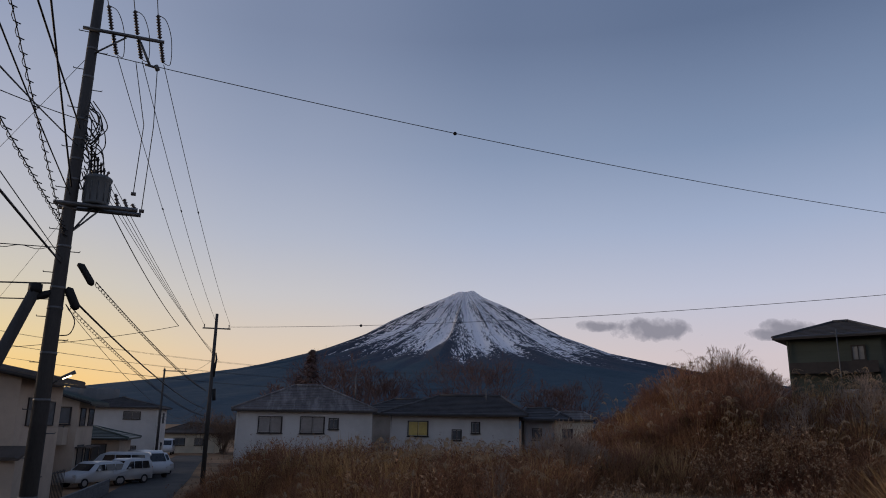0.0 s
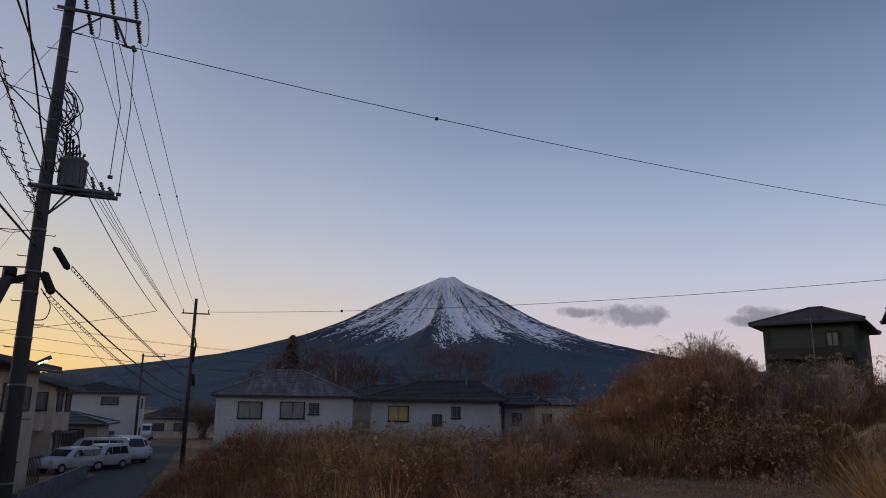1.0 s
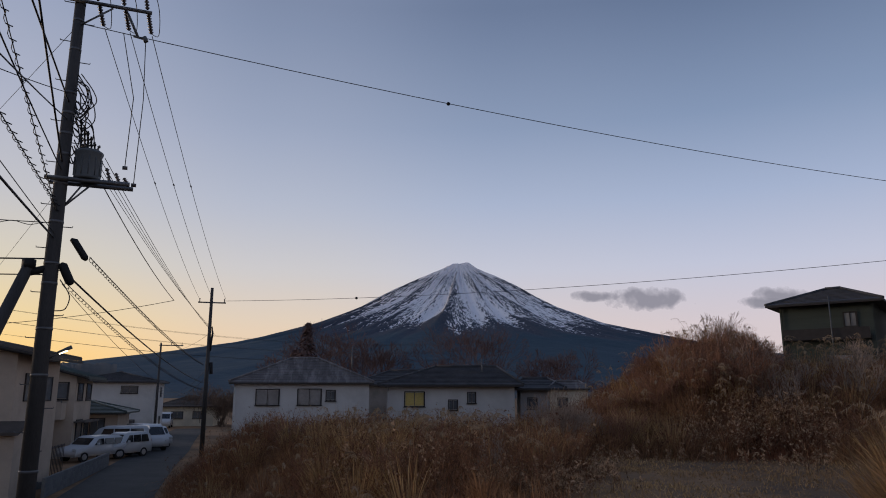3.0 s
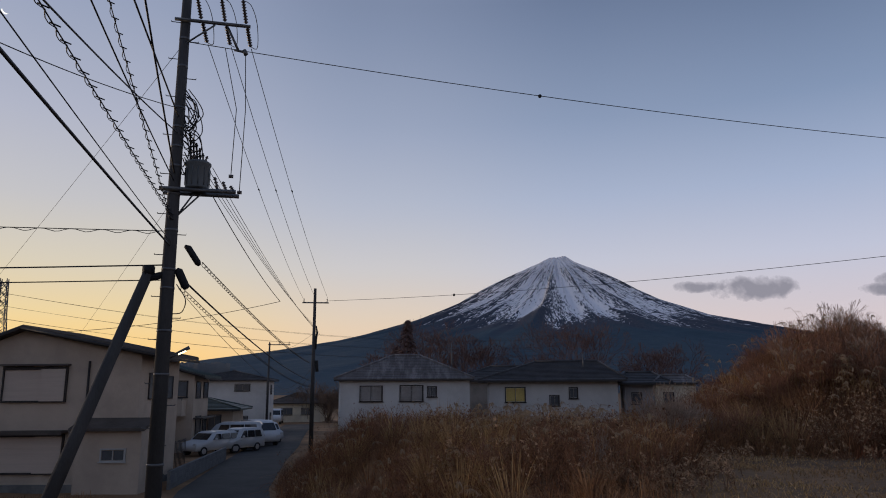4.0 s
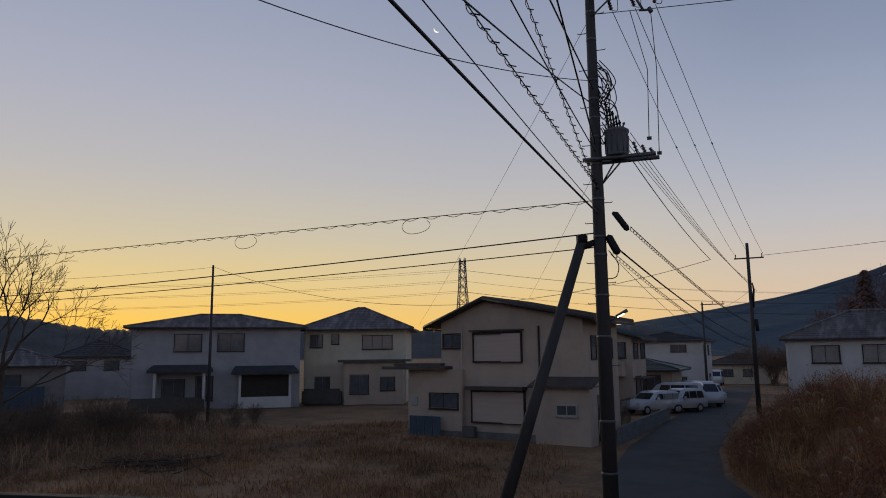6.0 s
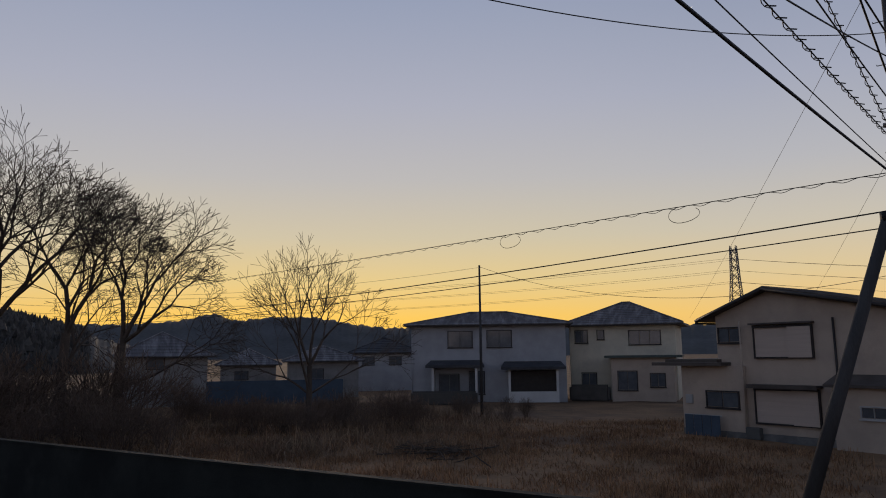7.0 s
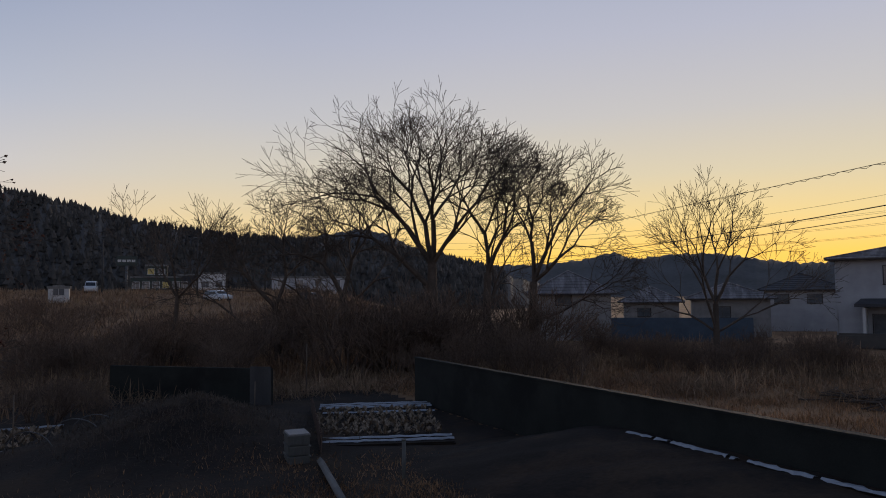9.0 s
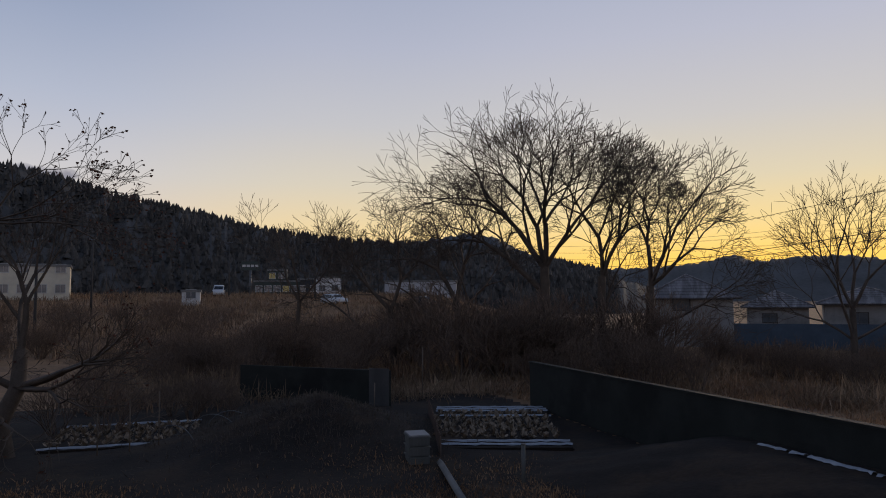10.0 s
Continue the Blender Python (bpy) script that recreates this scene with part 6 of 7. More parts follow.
x, y = rng.normal(-20.8, 1.9, 9000), rng.normal(-9.0, 1.7, 9000)
blades("heap_weeds", "withered dark weeds matted over the soil heap", x, y, np.clip(rng.normal(0.16, 0.08, 9000), 0.03, 0.5), M["bark"], 0.008, 0.8, droop=0.6, seed=21)


def plumes(name, label, x, y, height, seed, big=1.0):
    """Pampas stems with feathery drooping heads."""
    r2 = np.random.default_rng(seed)
    stems, verts, faces = [], [], []
    z = ground_height(x, y)
    for px, py, pz, h in zip(x, y, z, height):
        a, l = r2.uniform(0, 6.28), r2.uniform(0.05, 0.3)
        ux, uy = math.cos(a), math.sin(a)
        p0 = np.array([px, py, pz])
        p1 = p0 + np.array([ux * l * h * 0.5, uy * l * h * 0.5, h * 0.8])
        p2 = p1 + np.array([ux * l * h * 0.5, uy * l * h * 0.5, h * 0.2])
        stems += [(*p0, 0.006, *p1, 0.005), (*p1, 0.005, *p2, 0.003)]
        hl = r2.uniform(0.30, 0.50) * big
        for k in range(22):
            f = k / 22
            c = p2 + np.array([ux * hl * f * (0.3 + 0.8 * f), uy * hl * f * (0.3 + 0.8 * f), hl * (f - 0.95 * f * f)])
            s = 0.05 * big * (0.35 + math.sin(math.pi * min(1, f * 0.9 + 0.1)))
            for q in range(3):
                o = r2.normal(0, 1, 3) * s * 0.7
                e = c + o + np.array([ux * 0.05, uy * 0.05, -0.06])
                w = np.array([-uy, ux, 0.2]) * 0.007
                n0 = len(verts)
                verts += [tuple(c - w), tuple(c + w), tuple(e)]
                faces.append((n0, n0 + 1, n0 + 2))
    t = thing(name, label, "grass", kind="stuff")
    part("stem", segment_mesh("stem", stems, 3), M["grass_pale"], t)
    part("plume", array_mesh("plume", verts, faces), M["plume"], t)


x, y = scatter(420, -12, 22, 15, 34, 201, 0.6, 70)
keep = off_lane(x, y, 0.6) & (FIELD(x, y) < 0.3)
plumes("pampas_grass", "feathery pale pampas plumes standing in the brown grass", x[keep], y[keep], rng.uniform(0.7, 1.45, keep.sum()), 9)
x, y = scatter(260, -33, -9, 27, 36, 202, 0.6, 45)
plumes("pampas_grass", "feathery pale pampas plumes on the rise", x, y, rng.uniform(1.1, 1.9, len(x)), 10)
# the near clump of arching pampas by the field's edge
cx, cy = [], []
for b, d in ((-31.6, 12.6), (-33.6, 11.8), (-35.2, 12.4), (-36.5, 11.6), (-33.0, 13.6), (-38.0, 12.6)):
    p = at_bearing(b, d)
    cx.append(p.x)
    cy.append(p.y)
tussocks("pampas_leaves", "long arching straw leaves of the pampas clump", np.array(cx), np.array(cy), np.array([1.25, 1.6, 1.8, 1.7, 1.5, 1.8]), 420, M["grass_pale"], 0.008, 0.55, 1.5, seed=12, base=0.16)
k = rng.integers(0, 6, 40)
x, y = np.array(cx)[k] + rng.normal(0, 0.2, 40), np.array(cy)[k] + rng.normal(0, 0.2, 40)
plumes("pampas_grass", "arching pampas clump with drooping plumes by the field", x, y, rng.uniform(1.1, 1.75, 40), 11, 1.6)


# ---- parked cars ----
def car(label, m, kind, paint):
    """Kinds: van (tall box), kei (short hatch), sedan. The nose points to +x."""
    L, W, H = {"van": (4.4, 1.7, 1.95), "kei": (3.4, 1.48, 1.65), "wagon": (4.2, 1.7, 1.55)}[kind]
    prof = {
        "van": [(0, 0.32), (0, 0.95), (0.06, 1.75), (0.2, 1.93), (2.9, 1.95), (3.35, 1.80), (3.95, 1.12), (4.35, 0.95), (4.4, 0.35)],
        "kei": [(0, 0.30), (0, 0.85), (0.12, 1.45), (0.35, 1.63), (2.0, 1.65), (2.35, 1.55), (2.75, 1.02), (3.3, 0.90), (3.4, 0.32)],
        "wagon": [(0, 0.32), (0.02, 0.85), (0.35, 1.36), (0.7, 1.53), (2.3, 1.55), (2.65, 1.45), (3.2, 0.98), (4.1, 0.82), (4.2, 0.34)],
    }[kind]
    c = thing("car", label, "car", m, group="parked cars")
    bm = bmesh.new()
    rows = []
    for y, inset in ((-W / 2, 1.0), (-W / 2 + 0.02, 0), (W / 2 - 0.02, 0), (W / 2, 1.0)):
        row = []
        for px, pz in prof:
            t = max(0, (pz - 0.95)) / (H - 0.95)
            yy = y * (1 - 0.16 * t)
            row.append(bm.verts.new((px, yy, pz)))
        rows.append(row)
    for a, b in zip(rows, rows[1:]):
        for k in range(len(prof)):
            bm.faces.new((a[k], a[(k + 1) % len(prof)], b[(k + 1) % len(prof)], b[k]))
    bm.faces.new(rows[0][::-1])
    bm.faces.new(rows[-1])
    bmesh.ops.recalc_face_normals(bm, faces=bm.faces)
    sharp = [e for e in bm.edges if len(e.link_faces) == 2 and e.calc_face_angle() > 0.25]
    bmesh.ops.bevel(bm, geom=sharp, offset=0.07, segments=3, affect="EDGES", clamp_overlap=True)
    for face in bm.faces:
        face.smooth = True
    bmesh.ops.translate(bm, verts=bm.verts, vec=(-L / 2, 0, 0))
    part("body", bm, paint, c)
    side_z0, side_z1 = 1.0, H - 0.18
    x0, x1 = (0.25 - L / 2, {"van": 3.4, "kei": 2.35, "wagon": 2.75}[kind] - L / 2)
    for s in (-1, 1):
        bmw = bmesh.new()
        t1 = (side_z1 - 0.95) / (H - 0.95)
        yb, yt = s * (W / 2 * (1 - 0.16 * 0.05 / (H - 0.95)) + 0.012), s * (W / 2 * (1 - 0.16 * t1) + 0.012)
        n = 3
        for k in range(n):
            a, b = x0 + (x1 - x0) * k / n + 0.04, x0 + (x1 - x0) * (k + 1) / n - 0.03
            ta, tb_ = a + (0.12 if k == 0 else 0), b - (0.35 if k == n - 1 else 0)
            vs = [bmw.verts.new(q) for q in ((a, yb, side_z0), (b, yb, side_z0), (tb_, yt, side_z1), (ta, yt, side_z1), (a, yb - s * 0.02, side_z0), (b, yb - s * 0.02, side_z0), (tb_, yt - s * 0.02, side_z1), (ta, yt - s * 0.02, side_z1))]
            for q in ((0, 1, 2, 3), (7, 6, 5, 4), (0, 4, 5, 1), (1, 5, 6, 2), (2, 6, 7, 3), (3, 7, 4, 0)):
                bmw.faces.new([vs[i] for i in q])
        part("side_window", bmw, M["car_glass"], c)
    # windscreen and rear window follow the profile
    def pane(i, j, name):
        (ax, az), (bx, bz) = prof[i], prof[j]
        nrm = Vector((bz - az, 0, -(bx - ax))).normalized() * (-1 if name == "rear_window" else 1)
        bmw = bmesh.new()
        vs = []
        for off in (0.012, -0.005):
            for (px, pz), w in (((ax + (bx - ax) * 0.08, az + (bz - az) * 0.08), 0.80), ((ax + (bx - ax) * 0.9, az + (bz - az) * 0.9), 0.86 if name != "rear_window" else 0.74)):
                for s in (-1, 1):
                    vs.append(bmw.verts.new((px - L / 2 + (off if name == "windscreen" else -off), s * W / 2 * w, pz + off * 0.5)))
        for q in ((0, 1, 3, 2), (4, 6, 7, 5), (0, 4, 5, 1), (2, 3, 7, 6), (0, 2, 6, 4), (1, 5, 7, 3)):
            bmw.faces.new([vs[i] for i in q])
        part(name, bmw, M["car_glass"], c)
    pane(5, 6, "windscreen")
    pane(1, 2, "rear_window")
    for s in (-1, 1):
        for wx in (0.72, L - 0.72):
            wh = part("wheel", tubes(([(wx - L / 2, s * (W / 2 - 0.20), 0.30), (wx - L / 2, s * (W / 2 + 0.01), 0.30)], 0.30), sides=20), M["tyre"], c)
            part("rim", tubes(([(wx - L / 2, s * (W / 2 + 0.005), 0.30), (wx - L / 2, s * (W / 2 + 0.022), 0.30)], [0.19, 0.16]), sides=16), M["rim"], wh)
        part("tail_lamp", soft_box(-L / 2 - 0.025, -L / 2 + 0.03, s * W / 2 * 0.82 - 0.07, s * W / 2 * 0.82 + 0.07, 0.75, 1.1, 0.015), M["tail"], c)
        part("headlamp", soft_box(L / 2 - 0.20, L / 2 + 0.005, s * W / 2 * 0.78 - 0.14, s * W / 2 * 0.78 + 0.14, 0.68, 0.84, 0.03), M["clear"], c)
        part("mirror", soft_box(x1 - 0.25, x1 - 0.12, s * (W / 2 + 0.12) - 0.09, s * (W / 2 + 0.12) + 0.09, 0.98, 1.14, 0.03), paint, c)
    part("bumper", soft_box(-L / 2 - 0.05, -L / 2 + 0.05, -W / 2 * 0.94, W / 2 * 0.94, 0.35, 0.62, 0.03), paint, c)
    return c


car("white low saloon parked beside the lane", pose(-22.6, 48.3, 0.03, 0, 0, 248), "wagon", M["car_white"])
car("white boxy small car parked beside a low wall", pose(-21.5, 50.6, 0.03, 0, 0, 246), "kei", M["car_white"])
car("white tall van parked behind a small car", pose(-23.3, 53.4, 0.03, 0, 0, 198), "van", M["car_white"])
car("white van parked nose to the lane", pose(-22.6, 56.9, 0.03, 0, 0, -45), "van", M["car_white"])
car("white wagon parked nose to the lane behind a van", pose(-23.2, 60.2, 0.03, 0, 0, -45), "kei", M["car_white"])
car("small white truck at the far end of the lane", pose(-35.3, 94.5, 0.03, 0, 0, -75), "van", M["car_white"])
car("pale car parked in the field beyond the trees", pose(*at_bearing(95.6, 78, 0.05), 0, 0, 20), "wagon", M["car_white"])
car("pale car parked by the far road", pose(*at_bearing(110.5, 105), 0, 0, 60) @ pose(0, 0, ground_z(*at_bearing(110.5, 105)[:2]) + 0.03), "wagon", M["car_white"])
car("dark car parked by the far road", pose(*at_bearing(103.5, 100), 0, 0, 50) @ pose(0, 0, ground_z(*at_bearing(103.5, 100)[:2]) + 0.03), "wagon", M["car_dark"])

# ---- garden wall and fence of the beige house, along the lane ----
def block_wall(name, label, a, b, height, rows, z0=0.0, thick=0.14, block=0.4, mat=None):
    a, b = Vector((*a, 0)), Vector((*b, 0))
    d = b - a
    yaw = math.degrees(math.atan2(d.y, d.x))
    w = tagged(part(name, boxes((0, d.length, -thick / 2 + 0.008, thick / 2 - 0.008, -0.3, height - 0.01)), M["concrete"]), label, "wall", kind="structure")
    w.matrix_basis = pose(a.x, a.y, z0, 0, 0, yaw)
    bh = height / rows
    me = bpy.data.meshes.new("block")
    bm_ = soft_box(0.006, block - 0.006, -thick / 2, thick / 2, 0.005, bh - 0.005, 0.008, 1)
    bm_.to_mesh(me)
    bm_.free()
    me.materials.append(mat or M["block"])
    n = int(d.length / block)
    for r_ in range(rows):
        for k in range(n):
            o = new("block", me)
            o.parent = w
            o.matrix_basis = Matrix.Translation((k * block + (block / 2 if r_ % 2 else 0), 0, r_ * bh))
    return w


# ---- the yard below the window ----
def build_yard():
    """Dark bare soil of the yard, laid just over the ground."""
    rr, aa = np.meshgrid(np.linspace(3, 33, 110), np.radians(np.linspace(58, 142, 150)), indexing="ij")
    x, y = -rr * np.sin(aa), rr * np.cos(aa)
    # keep to the near side of the yard wall
    lx, ly = -28.9, -2.75
    side = (x - lx) * 0.492 - (y - ly) * 0.871
    z = ground_height(x, y) + 0.03 + 0.02 * wobble(x, y, 0.5, 3)
    verts = np.stack([x, y, z], -1).reshape(-1, 3)
    nr, na = rr.shape
    i = np.arange(nr - 1)[:, None] * na
    k = np.arange(na - 1)[None, :]
    quads = np.stack([i + k, i + k + 1, i + na + k + 1, i + na + k], -1).reshape(-1, 4)
    off = np.abs(road_offset(x, y))
    ok = ((side > 0) & (off > ROAD_HALF + 0.2)).ravel()[quads].all(1)
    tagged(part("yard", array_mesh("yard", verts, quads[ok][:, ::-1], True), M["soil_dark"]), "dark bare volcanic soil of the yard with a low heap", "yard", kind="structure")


build_yard()
W0, W1 = Vector((-28.9, -2.75, 0)), Vector((-8.9, 8.54, 0))
YW = tagged(part("wall_yard", boxes((0, (W1 - W0).length, -0.09, 0.09, -0.3, 1.70)), M["concrete_shade"]), "concrete wall between the yard and the empty lot, its shade put into the colour", "wall", kind="structure")
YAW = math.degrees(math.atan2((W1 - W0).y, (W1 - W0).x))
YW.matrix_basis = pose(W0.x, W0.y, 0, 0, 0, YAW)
part("coping", boxes((-0.03, (W1 - W0).length, -0.12, 0.12, 1.705, 1.76)), M["concrete_shade"], YW)
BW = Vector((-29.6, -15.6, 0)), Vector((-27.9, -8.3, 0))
back = tagged(part("wall_back", boxes((0, (BW[1] - BW[0]).length, -0.08, 0.08, -0.3, 1.42)), M["concrete_shade"]), "weathered grey concrete wall at the back of the yard, darkened with painted shade", "wall", kind="structure")
back.matrix_basis = pose(*BW[0], 0, 0, math.degrees(math.atan2((BW[1] - BW[0]).y, (BW[1] - BW[0]).x)))
part("pillar", boxes(((BW[1] - BW[0]).length - 0.9, (BW[1] - BW[0]).length, -0.12, -0.082, -0.3, 1.5)), M["pole"], back)


def vegetable_bed(label, centre, yaw, length, width, strips, rows, seed):
    t = thing("vegetable_bed", label, "garden bed", pose(*centre, 0, 0, yaw))
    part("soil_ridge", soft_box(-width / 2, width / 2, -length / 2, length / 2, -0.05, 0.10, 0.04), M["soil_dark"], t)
    r2 = random.Random(seed)
    for k, s in enumerate(strips):
        bm = bmesh.new()
        n = 24
        prev = None
        for i in range(n + 1):
            yy = -length / 2 + length * i / n
            wv = 0.03 * math.sin(i * 1.3 + k) + r2.uniform(-0.02, 0.02)
            row = [bm.verts.new((s + o + wv * 0.6, yy, 0.105 + z + r2.uniform(0, 0.03))) for o, z in ((-0.06, 0), (-0.035, 0.03), (0, 0.045), (0.035, 0.03), (0.06, 0))]
            if prev:
                for j in range(4):
                    bm.faces.new((prev[j], prev[j + 1], row[j + 1], row[j]))
            prev = row
        part("mulch_strip", bm, M["mulch"], t, "silvery plastic mulch film")
    for s in rows:
        for i in range(int(length / 0.30)):
            yy = -length / 2 + 0.15 + i * 0.30 + r2.uniform(-0.1, 0.1)
            bm = bmesh.new()
            for q in range(11):
                a = q * 0.9 + r2.random()
                l = r2.uniform(0.05, 0.16)
                c = Vector((s + r2.uniform(-0.04, 0.04), yy + r2.uniform(-0.05, 0.05), 0.1))
                o = Vector((math.cos(a) * l, math.sin(a) * l, r2.uniform(0.04, 0.20)))
                u = Vector((-math.sin(a), math.cos(a), 0)) * l * 0.45
                vs = [bm.verts.new(p) for p in (c, c + o * 0.6 + u, c + o, c + o * 0.6 - u)]
                bm.faces.new(vs)
            part("plant", bm, M["vegetable"], t)
    return t


vegetable_bed("vegetable bed with silver mulch film and frosted plants", (-24.0, -3.6, 0), 10, 4.1, 7.6, (-3.6, -3.15, -2.7, -1.6, 2.95, 3.45), (-2.2, -1.9, -1.2, -0.8, -0.4, 0.0, 0.4, 0.8, 1.2, 1.6, 2.0, 2.4), 3)
vegetable_bed("second vegetable bed with withered plants and pale film", (-20.3, -14.6, 0), 28, 4.2, 4.2, (1.9, -1.9), (-1.4, -0.9, -0.4, 0.1, 0.6, 1.1, 1.5), 4)

# rusty corrugated sheet edging the bed
a, b = Vector((-26.0, -6.3, 0)), Vector((-18.9, -4.35, 0))
bm = bmesh.new()
n = 180
d = b - a
nrm = Vector((-d.y, d.x, 0)).normalized()
rows_ = []
for i in range(n + 1):
    p = a + d * (i / n) + nrm * 0.025 * math.sin(i * 0.9)
    rows_.append([bm.verts.new(p + nrm * o + Vector((0, 0, z))) for o, z in ((0, -0.1), (0, 0.62), (0.006, 0.62), (0.006, -0.1))])
for p, q in zip(rows_, rows_[1:]):
    for j in range(3):
        bm.faces.new((p[j], p[j + 1], q[j + 1], q[j]))
tagged(part("corrugated_sheet", bm, M["rust"]), "rusty corrugated iron sheet edging the vegetable bed", "metal sheet")

# stacked crate, post, plank and hoops
crate = thing("crate_stack", "stack of grey plastic harvest crates on bare soil", "crate", pose(-18.35, -4.85, 0, 0, 0, 25))
for k in range(3):
    z = 0.02 + 0.25 * k
    tier = part("crate", soft_box(-0.36, 0.36, -0.26, 0.26, z, z + 0.235, 0.02), M["plastic_grey"], crate)
    for s in range(6):
        part("rib", boxes((0.362, 0.38, -0.24 + 0.085 * s, -0.20 + 0.085 * s, z + 0.03, z + 0.21)), M["plastic_grey"], tier)
    part("rim", boxes((-0.385, 0.385, -0.285, 0.285, z + 0.20, z + 0.232)), M["plastic_grey"], tier)
part("lid", soft_box(-0.37, 0.37, -0.27, 0.27, 0.758, 0.80, 0.015), M["stucco_dim"], crate, "pale weathered lid")
tagged(part("garden_post", tubes(([(-16.75, -1.97, -0.2), (-16.75, -1.97, 0.9)], 0.045), ([(-16.75, -1.97, 0.9), (-16.75, -1.97, 0.93)], 0.055), sides=12), M["plastic_grey"]), "pale pipe post standing in the yard", "post")
tagged(part("plank", tubes(([(-18.1, -4.2, 0.14), (-14.2, -2.75, 0.06)], 0.09), sides=4), M["concrete"]), "long grey edging plank lying on the soil", "plank")
def soil_bank():
    """Loose soil thrown up along the yard wall, falling away to the yard."""
    us, vs = np.linspace(-5, 9, 70), np.linspace(-5.5, 0.35, 36)
    uu, vv = np.meshgrid(us, vs, indexing="ij")
    z = 0.95 * smooth(-5, -0.3, uu) * smooth(-5.5, -0.5, vv) + 0.05 * wobble(uu, vv, 0.35) * smooth(-5, -3, uu)
    n = len(vs)
    i = np.arange(len(us) - 1)[:, None] * n
    k = np.arange(n - 1)[None, :]
    faces = np.stack([i + k, i + n + k, i + n + k + 1, i + k + 1], -1).reshape(-1, 4)
    return array_mesh("soil_bank", np.stack([uu, vv, z], -1).reshape(-1, 3), faces, True)


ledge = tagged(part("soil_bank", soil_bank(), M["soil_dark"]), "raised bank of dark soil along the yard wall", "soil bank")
ledge.matrix_basis = pose(-17.6, 3.2, 0, 0, 0, YAW)
r5 = random.Random(6)
bm = bmesh.new()
prev = None
for k in range(61):
    u = 0.2 + 7.0 * k / 60
    mid, half = -0.12 + r5.uniform(-0.03, 0.03), 0.05 + r5.uniform(0, 0.05)
    row = [bm.verts.new((u, mid + half * o, 0.955 + z + r5.uniform(0, 0.03))) for o, z in ((-1, 0), (-0.4, 0.03), (0.4, 0.035), (1, 0))]
    if prev and r5.random() > 0.10:
        for q in range(3):
            bm.faces.new((prev[q], prev[q + 1], row[q + 1], row[q]))
    prev = row
film = tagged(part("film_strip", bm, M["mulch"]), "torn strip of silver film laid on the soil bank", "plastic film")
film.matrix_basis = pose(-17.6, 3.2, 0, 0, 0, YAW)
for k, (x, y, s) in enumerate(((-19.5, -11.2, 0.9), (-20.2, -11.0, 0.9), (-18.7, -12.0, 0.7))):
    pts = [(x + 0.1 * math.sin(t), y + s * math.cos(t), 0.05 + s * 1.0 * math.sin(t)) for t in np.linspace(0, math.pi, 14)]
    tagged(part("garden_hoop", tubes((pts, 0.012), sides=6), M["steel"]), "bent garden hoop over the withered bed", "hoop", "garden hoops")
for x, y, h in ((-18.0, -12.9, 1.5), (-18.6, -12.4, 1.7), (-17.6, -13.6, 1.2), (-24.8, -8.0, 1.3), (-30.5, -7.6, 2.2)):
    tagged(part("garden_stake", tubes(([(x, y, -0.1), (x + 0.1, y + 0.05, h)], 0.02)), M["wood_old"]), "thin weathered garden stake", "stake", "garden stakes")
# a heap of pruned branches on the lot
r4 = random.Random(9)
heap = thing("brush_pile", "dark pile of cut branches lying on the lot", "brush pile", pose(-27.5, 14.2, 0))
for k in range(60):
    p = Vector((r4.gauss(0, 1.3), r4.gauss(0, 0.8), r4.uniform(0.02, 0.35)))
    a = r4.uniform(0, 3.14)
    o = Vector((math.cos(a), math.sin(a), r4.uniform(-0.1, 0.2))) * r4.uniform(0.4, 1.0)
    part("branch", tubes(([p - o, p, p + o + Vector((0, 0, 0.05))], [0.03, 0.025, 0.012]), sides=5), M["bark"], heap)

# garden wall with fence by the lane
gw = block_wall("garden_wall", "low grey block wall edging the lane", (-16.35, 30.9), (-19.8, 44.4), 0.8, 4)
fence = thing("fence", "dark metal picket fence beside the beige house", "fence", pose(-16.9, 31.2, 0, 0, 0, 104.4))
for k in range(26):
    part("picket", tubes(([(k * 0.28, 0.55, 0), (k * 0.28, 0.55, 1.75)], 0.018), sides=5), M["frame_dark"], fence)
for z in (0.3, 1.65):
    part("rail", boxes((-0.1, 7.1, 0.53, 0.57, z, z + 0.05)), M["frame_dark"], fence)
# low water-blue panel fence left of the beige house
pf = thing("panel_fence", "pale blue-grey panel fence beside the beige house", "fence", pose(-27.1, 28.2, 0, 0, 0, 7.3))
for k in range(4):
    part("panel", boxes((k * 0.5, k * 0.5 + 0.46, -0.02, 0.02, 0.05, 1.05)), M["tarp"], pf)
part("rail", boxes((-0.05, 2.05, 0.022, 0.06, 1.0, 1.08)), M["frame_light"], pf)

# ---- buildings far off beyond the yard ----
def plain_block(label, at, yaw, w, d, h, wall, win_rows, win_cols, lit=(), roof=None, name="building"):
    b = thing(name, label, "building", pose(*at, 0, 0, yaw))
    part("wall", boxes((0, w, 0, d, -0.5, h)), wall, b)
    part("parapet", boxes((-0.15, w + 0.15, -0.15, d + 0.15, h + 0.002, h + 0.35)), roof or M["concrete"], b)
    for r_ in range(win_rows):
        for k in range(win_cols):
            u = w * (k + 0.5) / win_cols - 0.7
            z = 1.0 + r_ * 2.9
            # Lit windows only get a yellow pane colour painted as room light.
            window_part(b, u, z, 1.4, 1.3, -0.002, M["glass_yellow"] if (r_, k) in lit else M["glass"], M["frame_light"])
    return b


def on_ground(bearing, dist):
    p = at_bearing(bearing, dist)
    return Vector((p.x, p.y, ground_z(p.x, p.y)))


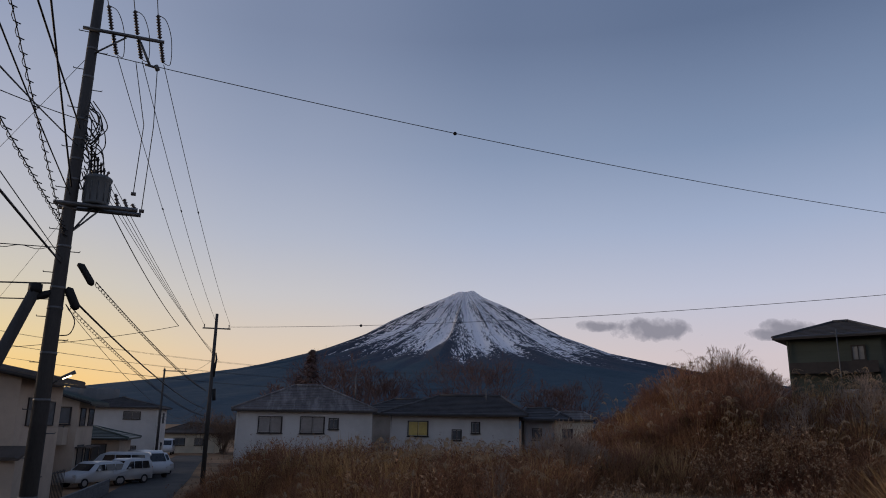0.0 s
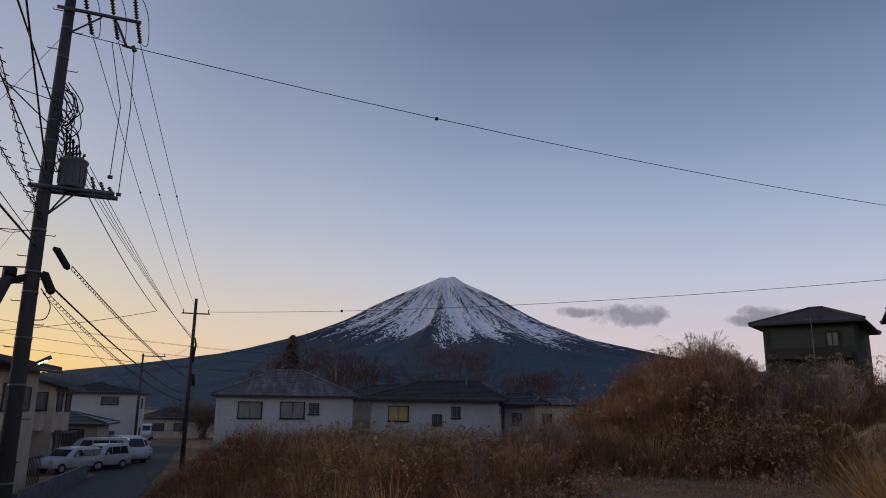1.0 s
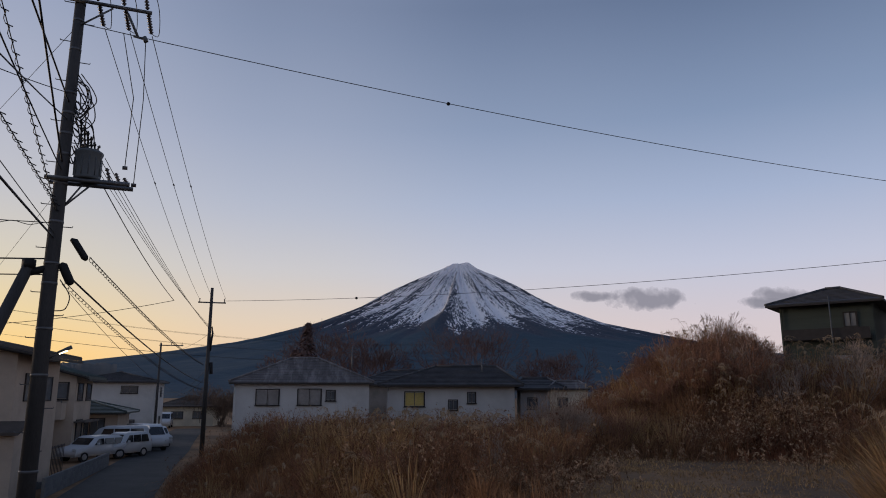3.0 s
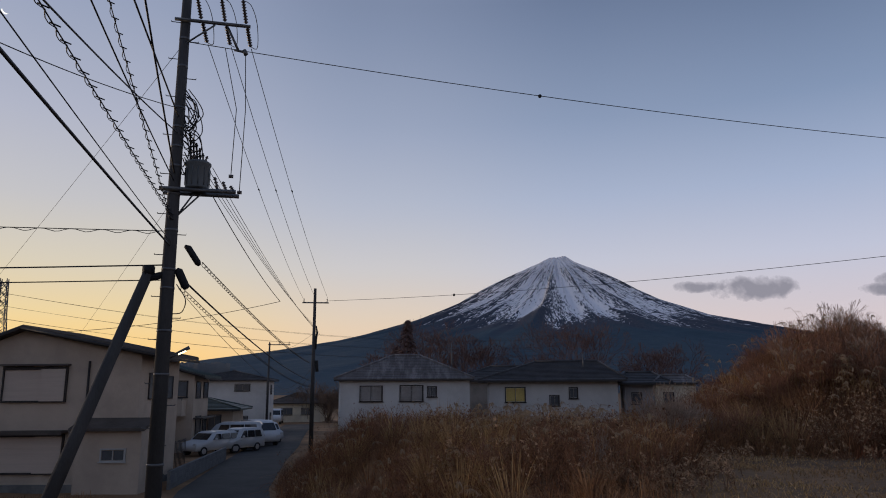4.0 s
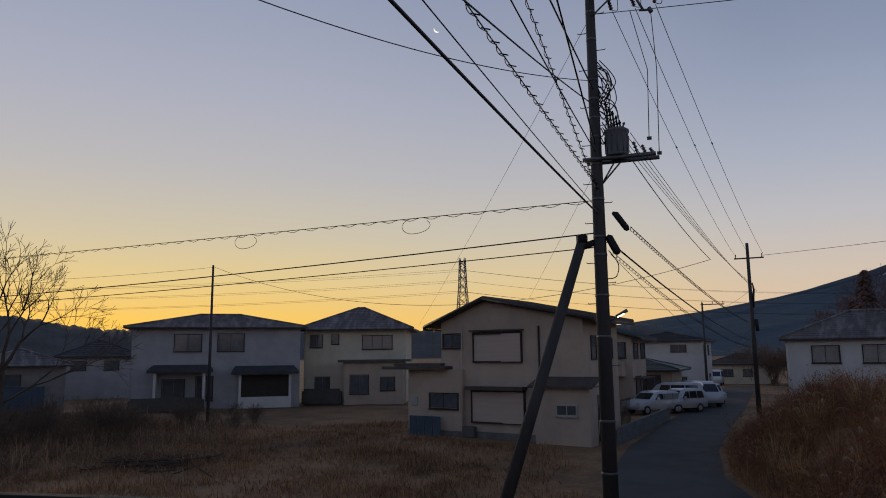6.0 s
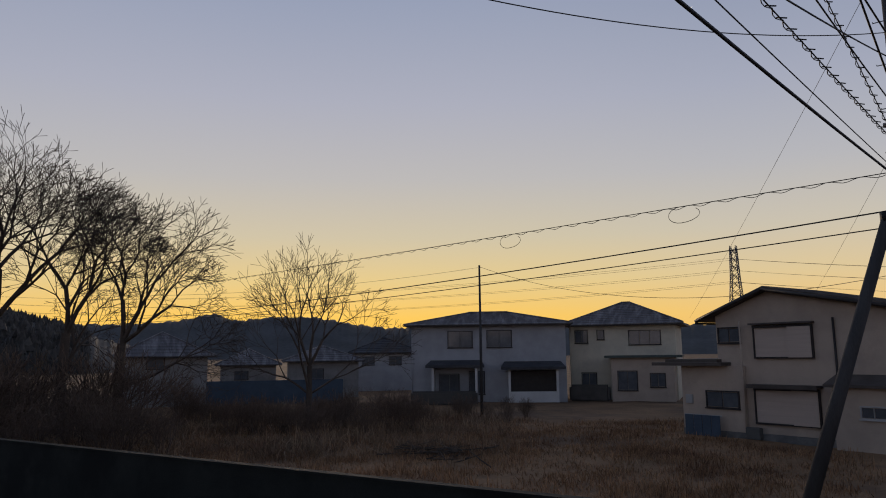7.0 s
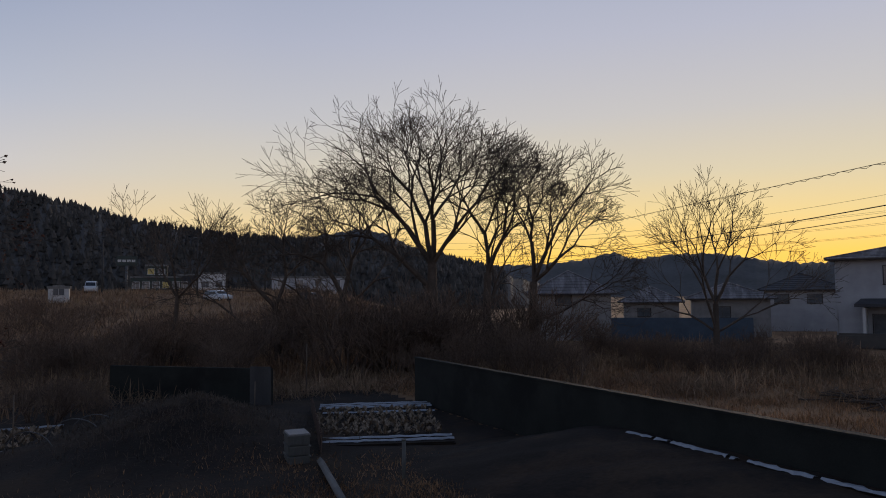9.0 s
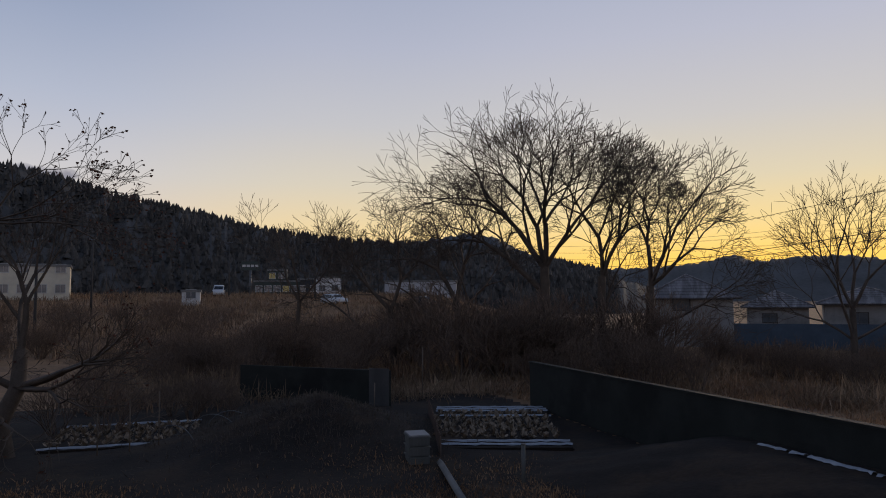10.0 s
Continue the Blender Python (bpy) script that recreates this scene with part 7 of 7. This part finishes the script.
plain_block("cream three-storey apartment block glimpsed past the fruit tree", on_ground(134.0, 118), 128, 9.5, 8, 4.8, M["stucco_cream"], 2, 4)
plain_block("dark low building with a lit window under the hill", on_ground(116.6, 150), 112, 9.0, 8, 3.0, M["siding_dark"], 1, 5, {(0, 3)})
plain_block("dark upper storey with one lit window under the hill", on_ground(115.6, 158), 112, 4.0, 5, 5.6, M["siding_dark"], 2, 2, {(1, 0)})
plain_block("dark low building under the wooded hill", on_ground(113.4, 150), 110, 7, 8, 3.4, M["roof_dark"], 1, 3)
plain_block("white single-storey store under the hill", on_ground(111.9, 145), 112, 5.0, 5, 3.6, M["stucco_white"], 1, 2)
plain_block("long pale low store beyond the field", on_ground(106.5, 140), 100, 14, 6, 2.6, M["stucco_grey"], 1, 4)
plain_block("small white hut in the pale field", on_ground(121.9, 105), 118, 2.4, 2, 1.9, M["stucco_white"], 1, 1, name="hut")
car("white box van parked beside the far field", Matrix.Translation(on_ground(119.2, 128)) @ pose(0, 0, 0.03, 0, 0, 25), "van", M["car_white"])
sign = thing("roadside_sign", "tall dark roadside sign board on a post", "sign", Matrix.Translation(on_ground(116.9, 132)) @ pose(0, 0, 0, 0, 0, 117))
part("post", tubes(([(0, 0, -0.2), (0, 0, 4.6)], 0.2), sides=10), M["steel"], sign)
part("board", soft_box(-1.6, 1.6, -0.15, 0.15, 4.6, 6.2, 0.05), M["siding_dark"], sign)
for k in range(4):
    part("text_bar", boxes((-1.4 + k * 0.72, -0.85 + k * 0.72, -0.17, -0.155, 5.2, 5.6)), M["frame_light"], sign)
hip_house("house", "pale-gabled dark house behind the bare trees", pose(*at_bearing(86.0, 66, 0), 0, 0, 88), 7, 7, 4.2, 6.4, M["stucco_dim"], M["roof_weathered"], [(2, 3.2, 1.5, 1.1, "glass", 2)], over=0.6, courses=8)
hip_house("house", "dim house with a pale roof beyond the lot", pose(*at_bearing(74.0, 74, 0), 0, 0, 75), 7, 7, 3.6, 5.2, M["stucco_dim"], M["roof_weathered"], [(2, 1.8, 1.5, 1.1, "glass", 2)], over=0.6, courses=8)
hip_house("house", "pale two-storey house in the distance beyond the lot", pose(*at_bearing(69.0, 86, 0), 0, 0, 68), 7.5, 7, 4.4, 6.2, M["stucco_grey"], M["roof_dark"], [(1, 3.0, 1.5, 1.0, "glass", 2), (4.2, 3.0, 1.5, 1.0, "glass", 2)], over=0.6, courses=8)
hip_house("house", "pale two-storey house in the distance beyond the lot", pose(*at_bearing(64.0, 88, 0), 0, 0, 64), 5.5, 7, 4.6, 6.2, M["stucco_white"], M["roof_dark"], [(1.5, 3.0, 1.5, 1.0, "glass", 2)], over=0.6, courses=8)
hip_house("house", "small dark house with pale roof edges under the trees", pose(*at_bearing(79.0, 84, 0), 0, 0, 78), 6, 6, 3.2, 5.0, M["stucco_dim"], M["roof_weathered"], [(1.5, 1.6, 1.5, 1.0, "glass", 2)], over=0.6, courses=8)
sheet = tagged(part("tarp_fence", soft_box(0, 11, -0.05, 0.05, 0.2, 2.2, 0.03), M["tarp"]), "faded blue sheeting fence beyond the lot", "fence")
sheet.matrix_basis = pose(*at_bearing(80.0, 62, 0), 0, 0, 76)
for k, (b, dist) in enumerate(((118.5, 118), (112.0, 112), (128.0, 96), (107.0, 125), (131.5, 70))):
    far_pole("utility_pole", "slim utility pole standing far off under the hill", on_ground(b, dist), 8.5, Vector((0.4, 0.9, 0)), [(8.9, 1.8, 0)], 0.15)

# unseen house where the camera stands, added to close off the light behind it
own = tagged(part("unseen_house_block", boxes((0.9, 9.0, -11.0, -1.0, -0.3, 7.5)), M["stucco_grey"]), "plain rendered unseen block closing off light behind the camera", "wall", kind="structure")
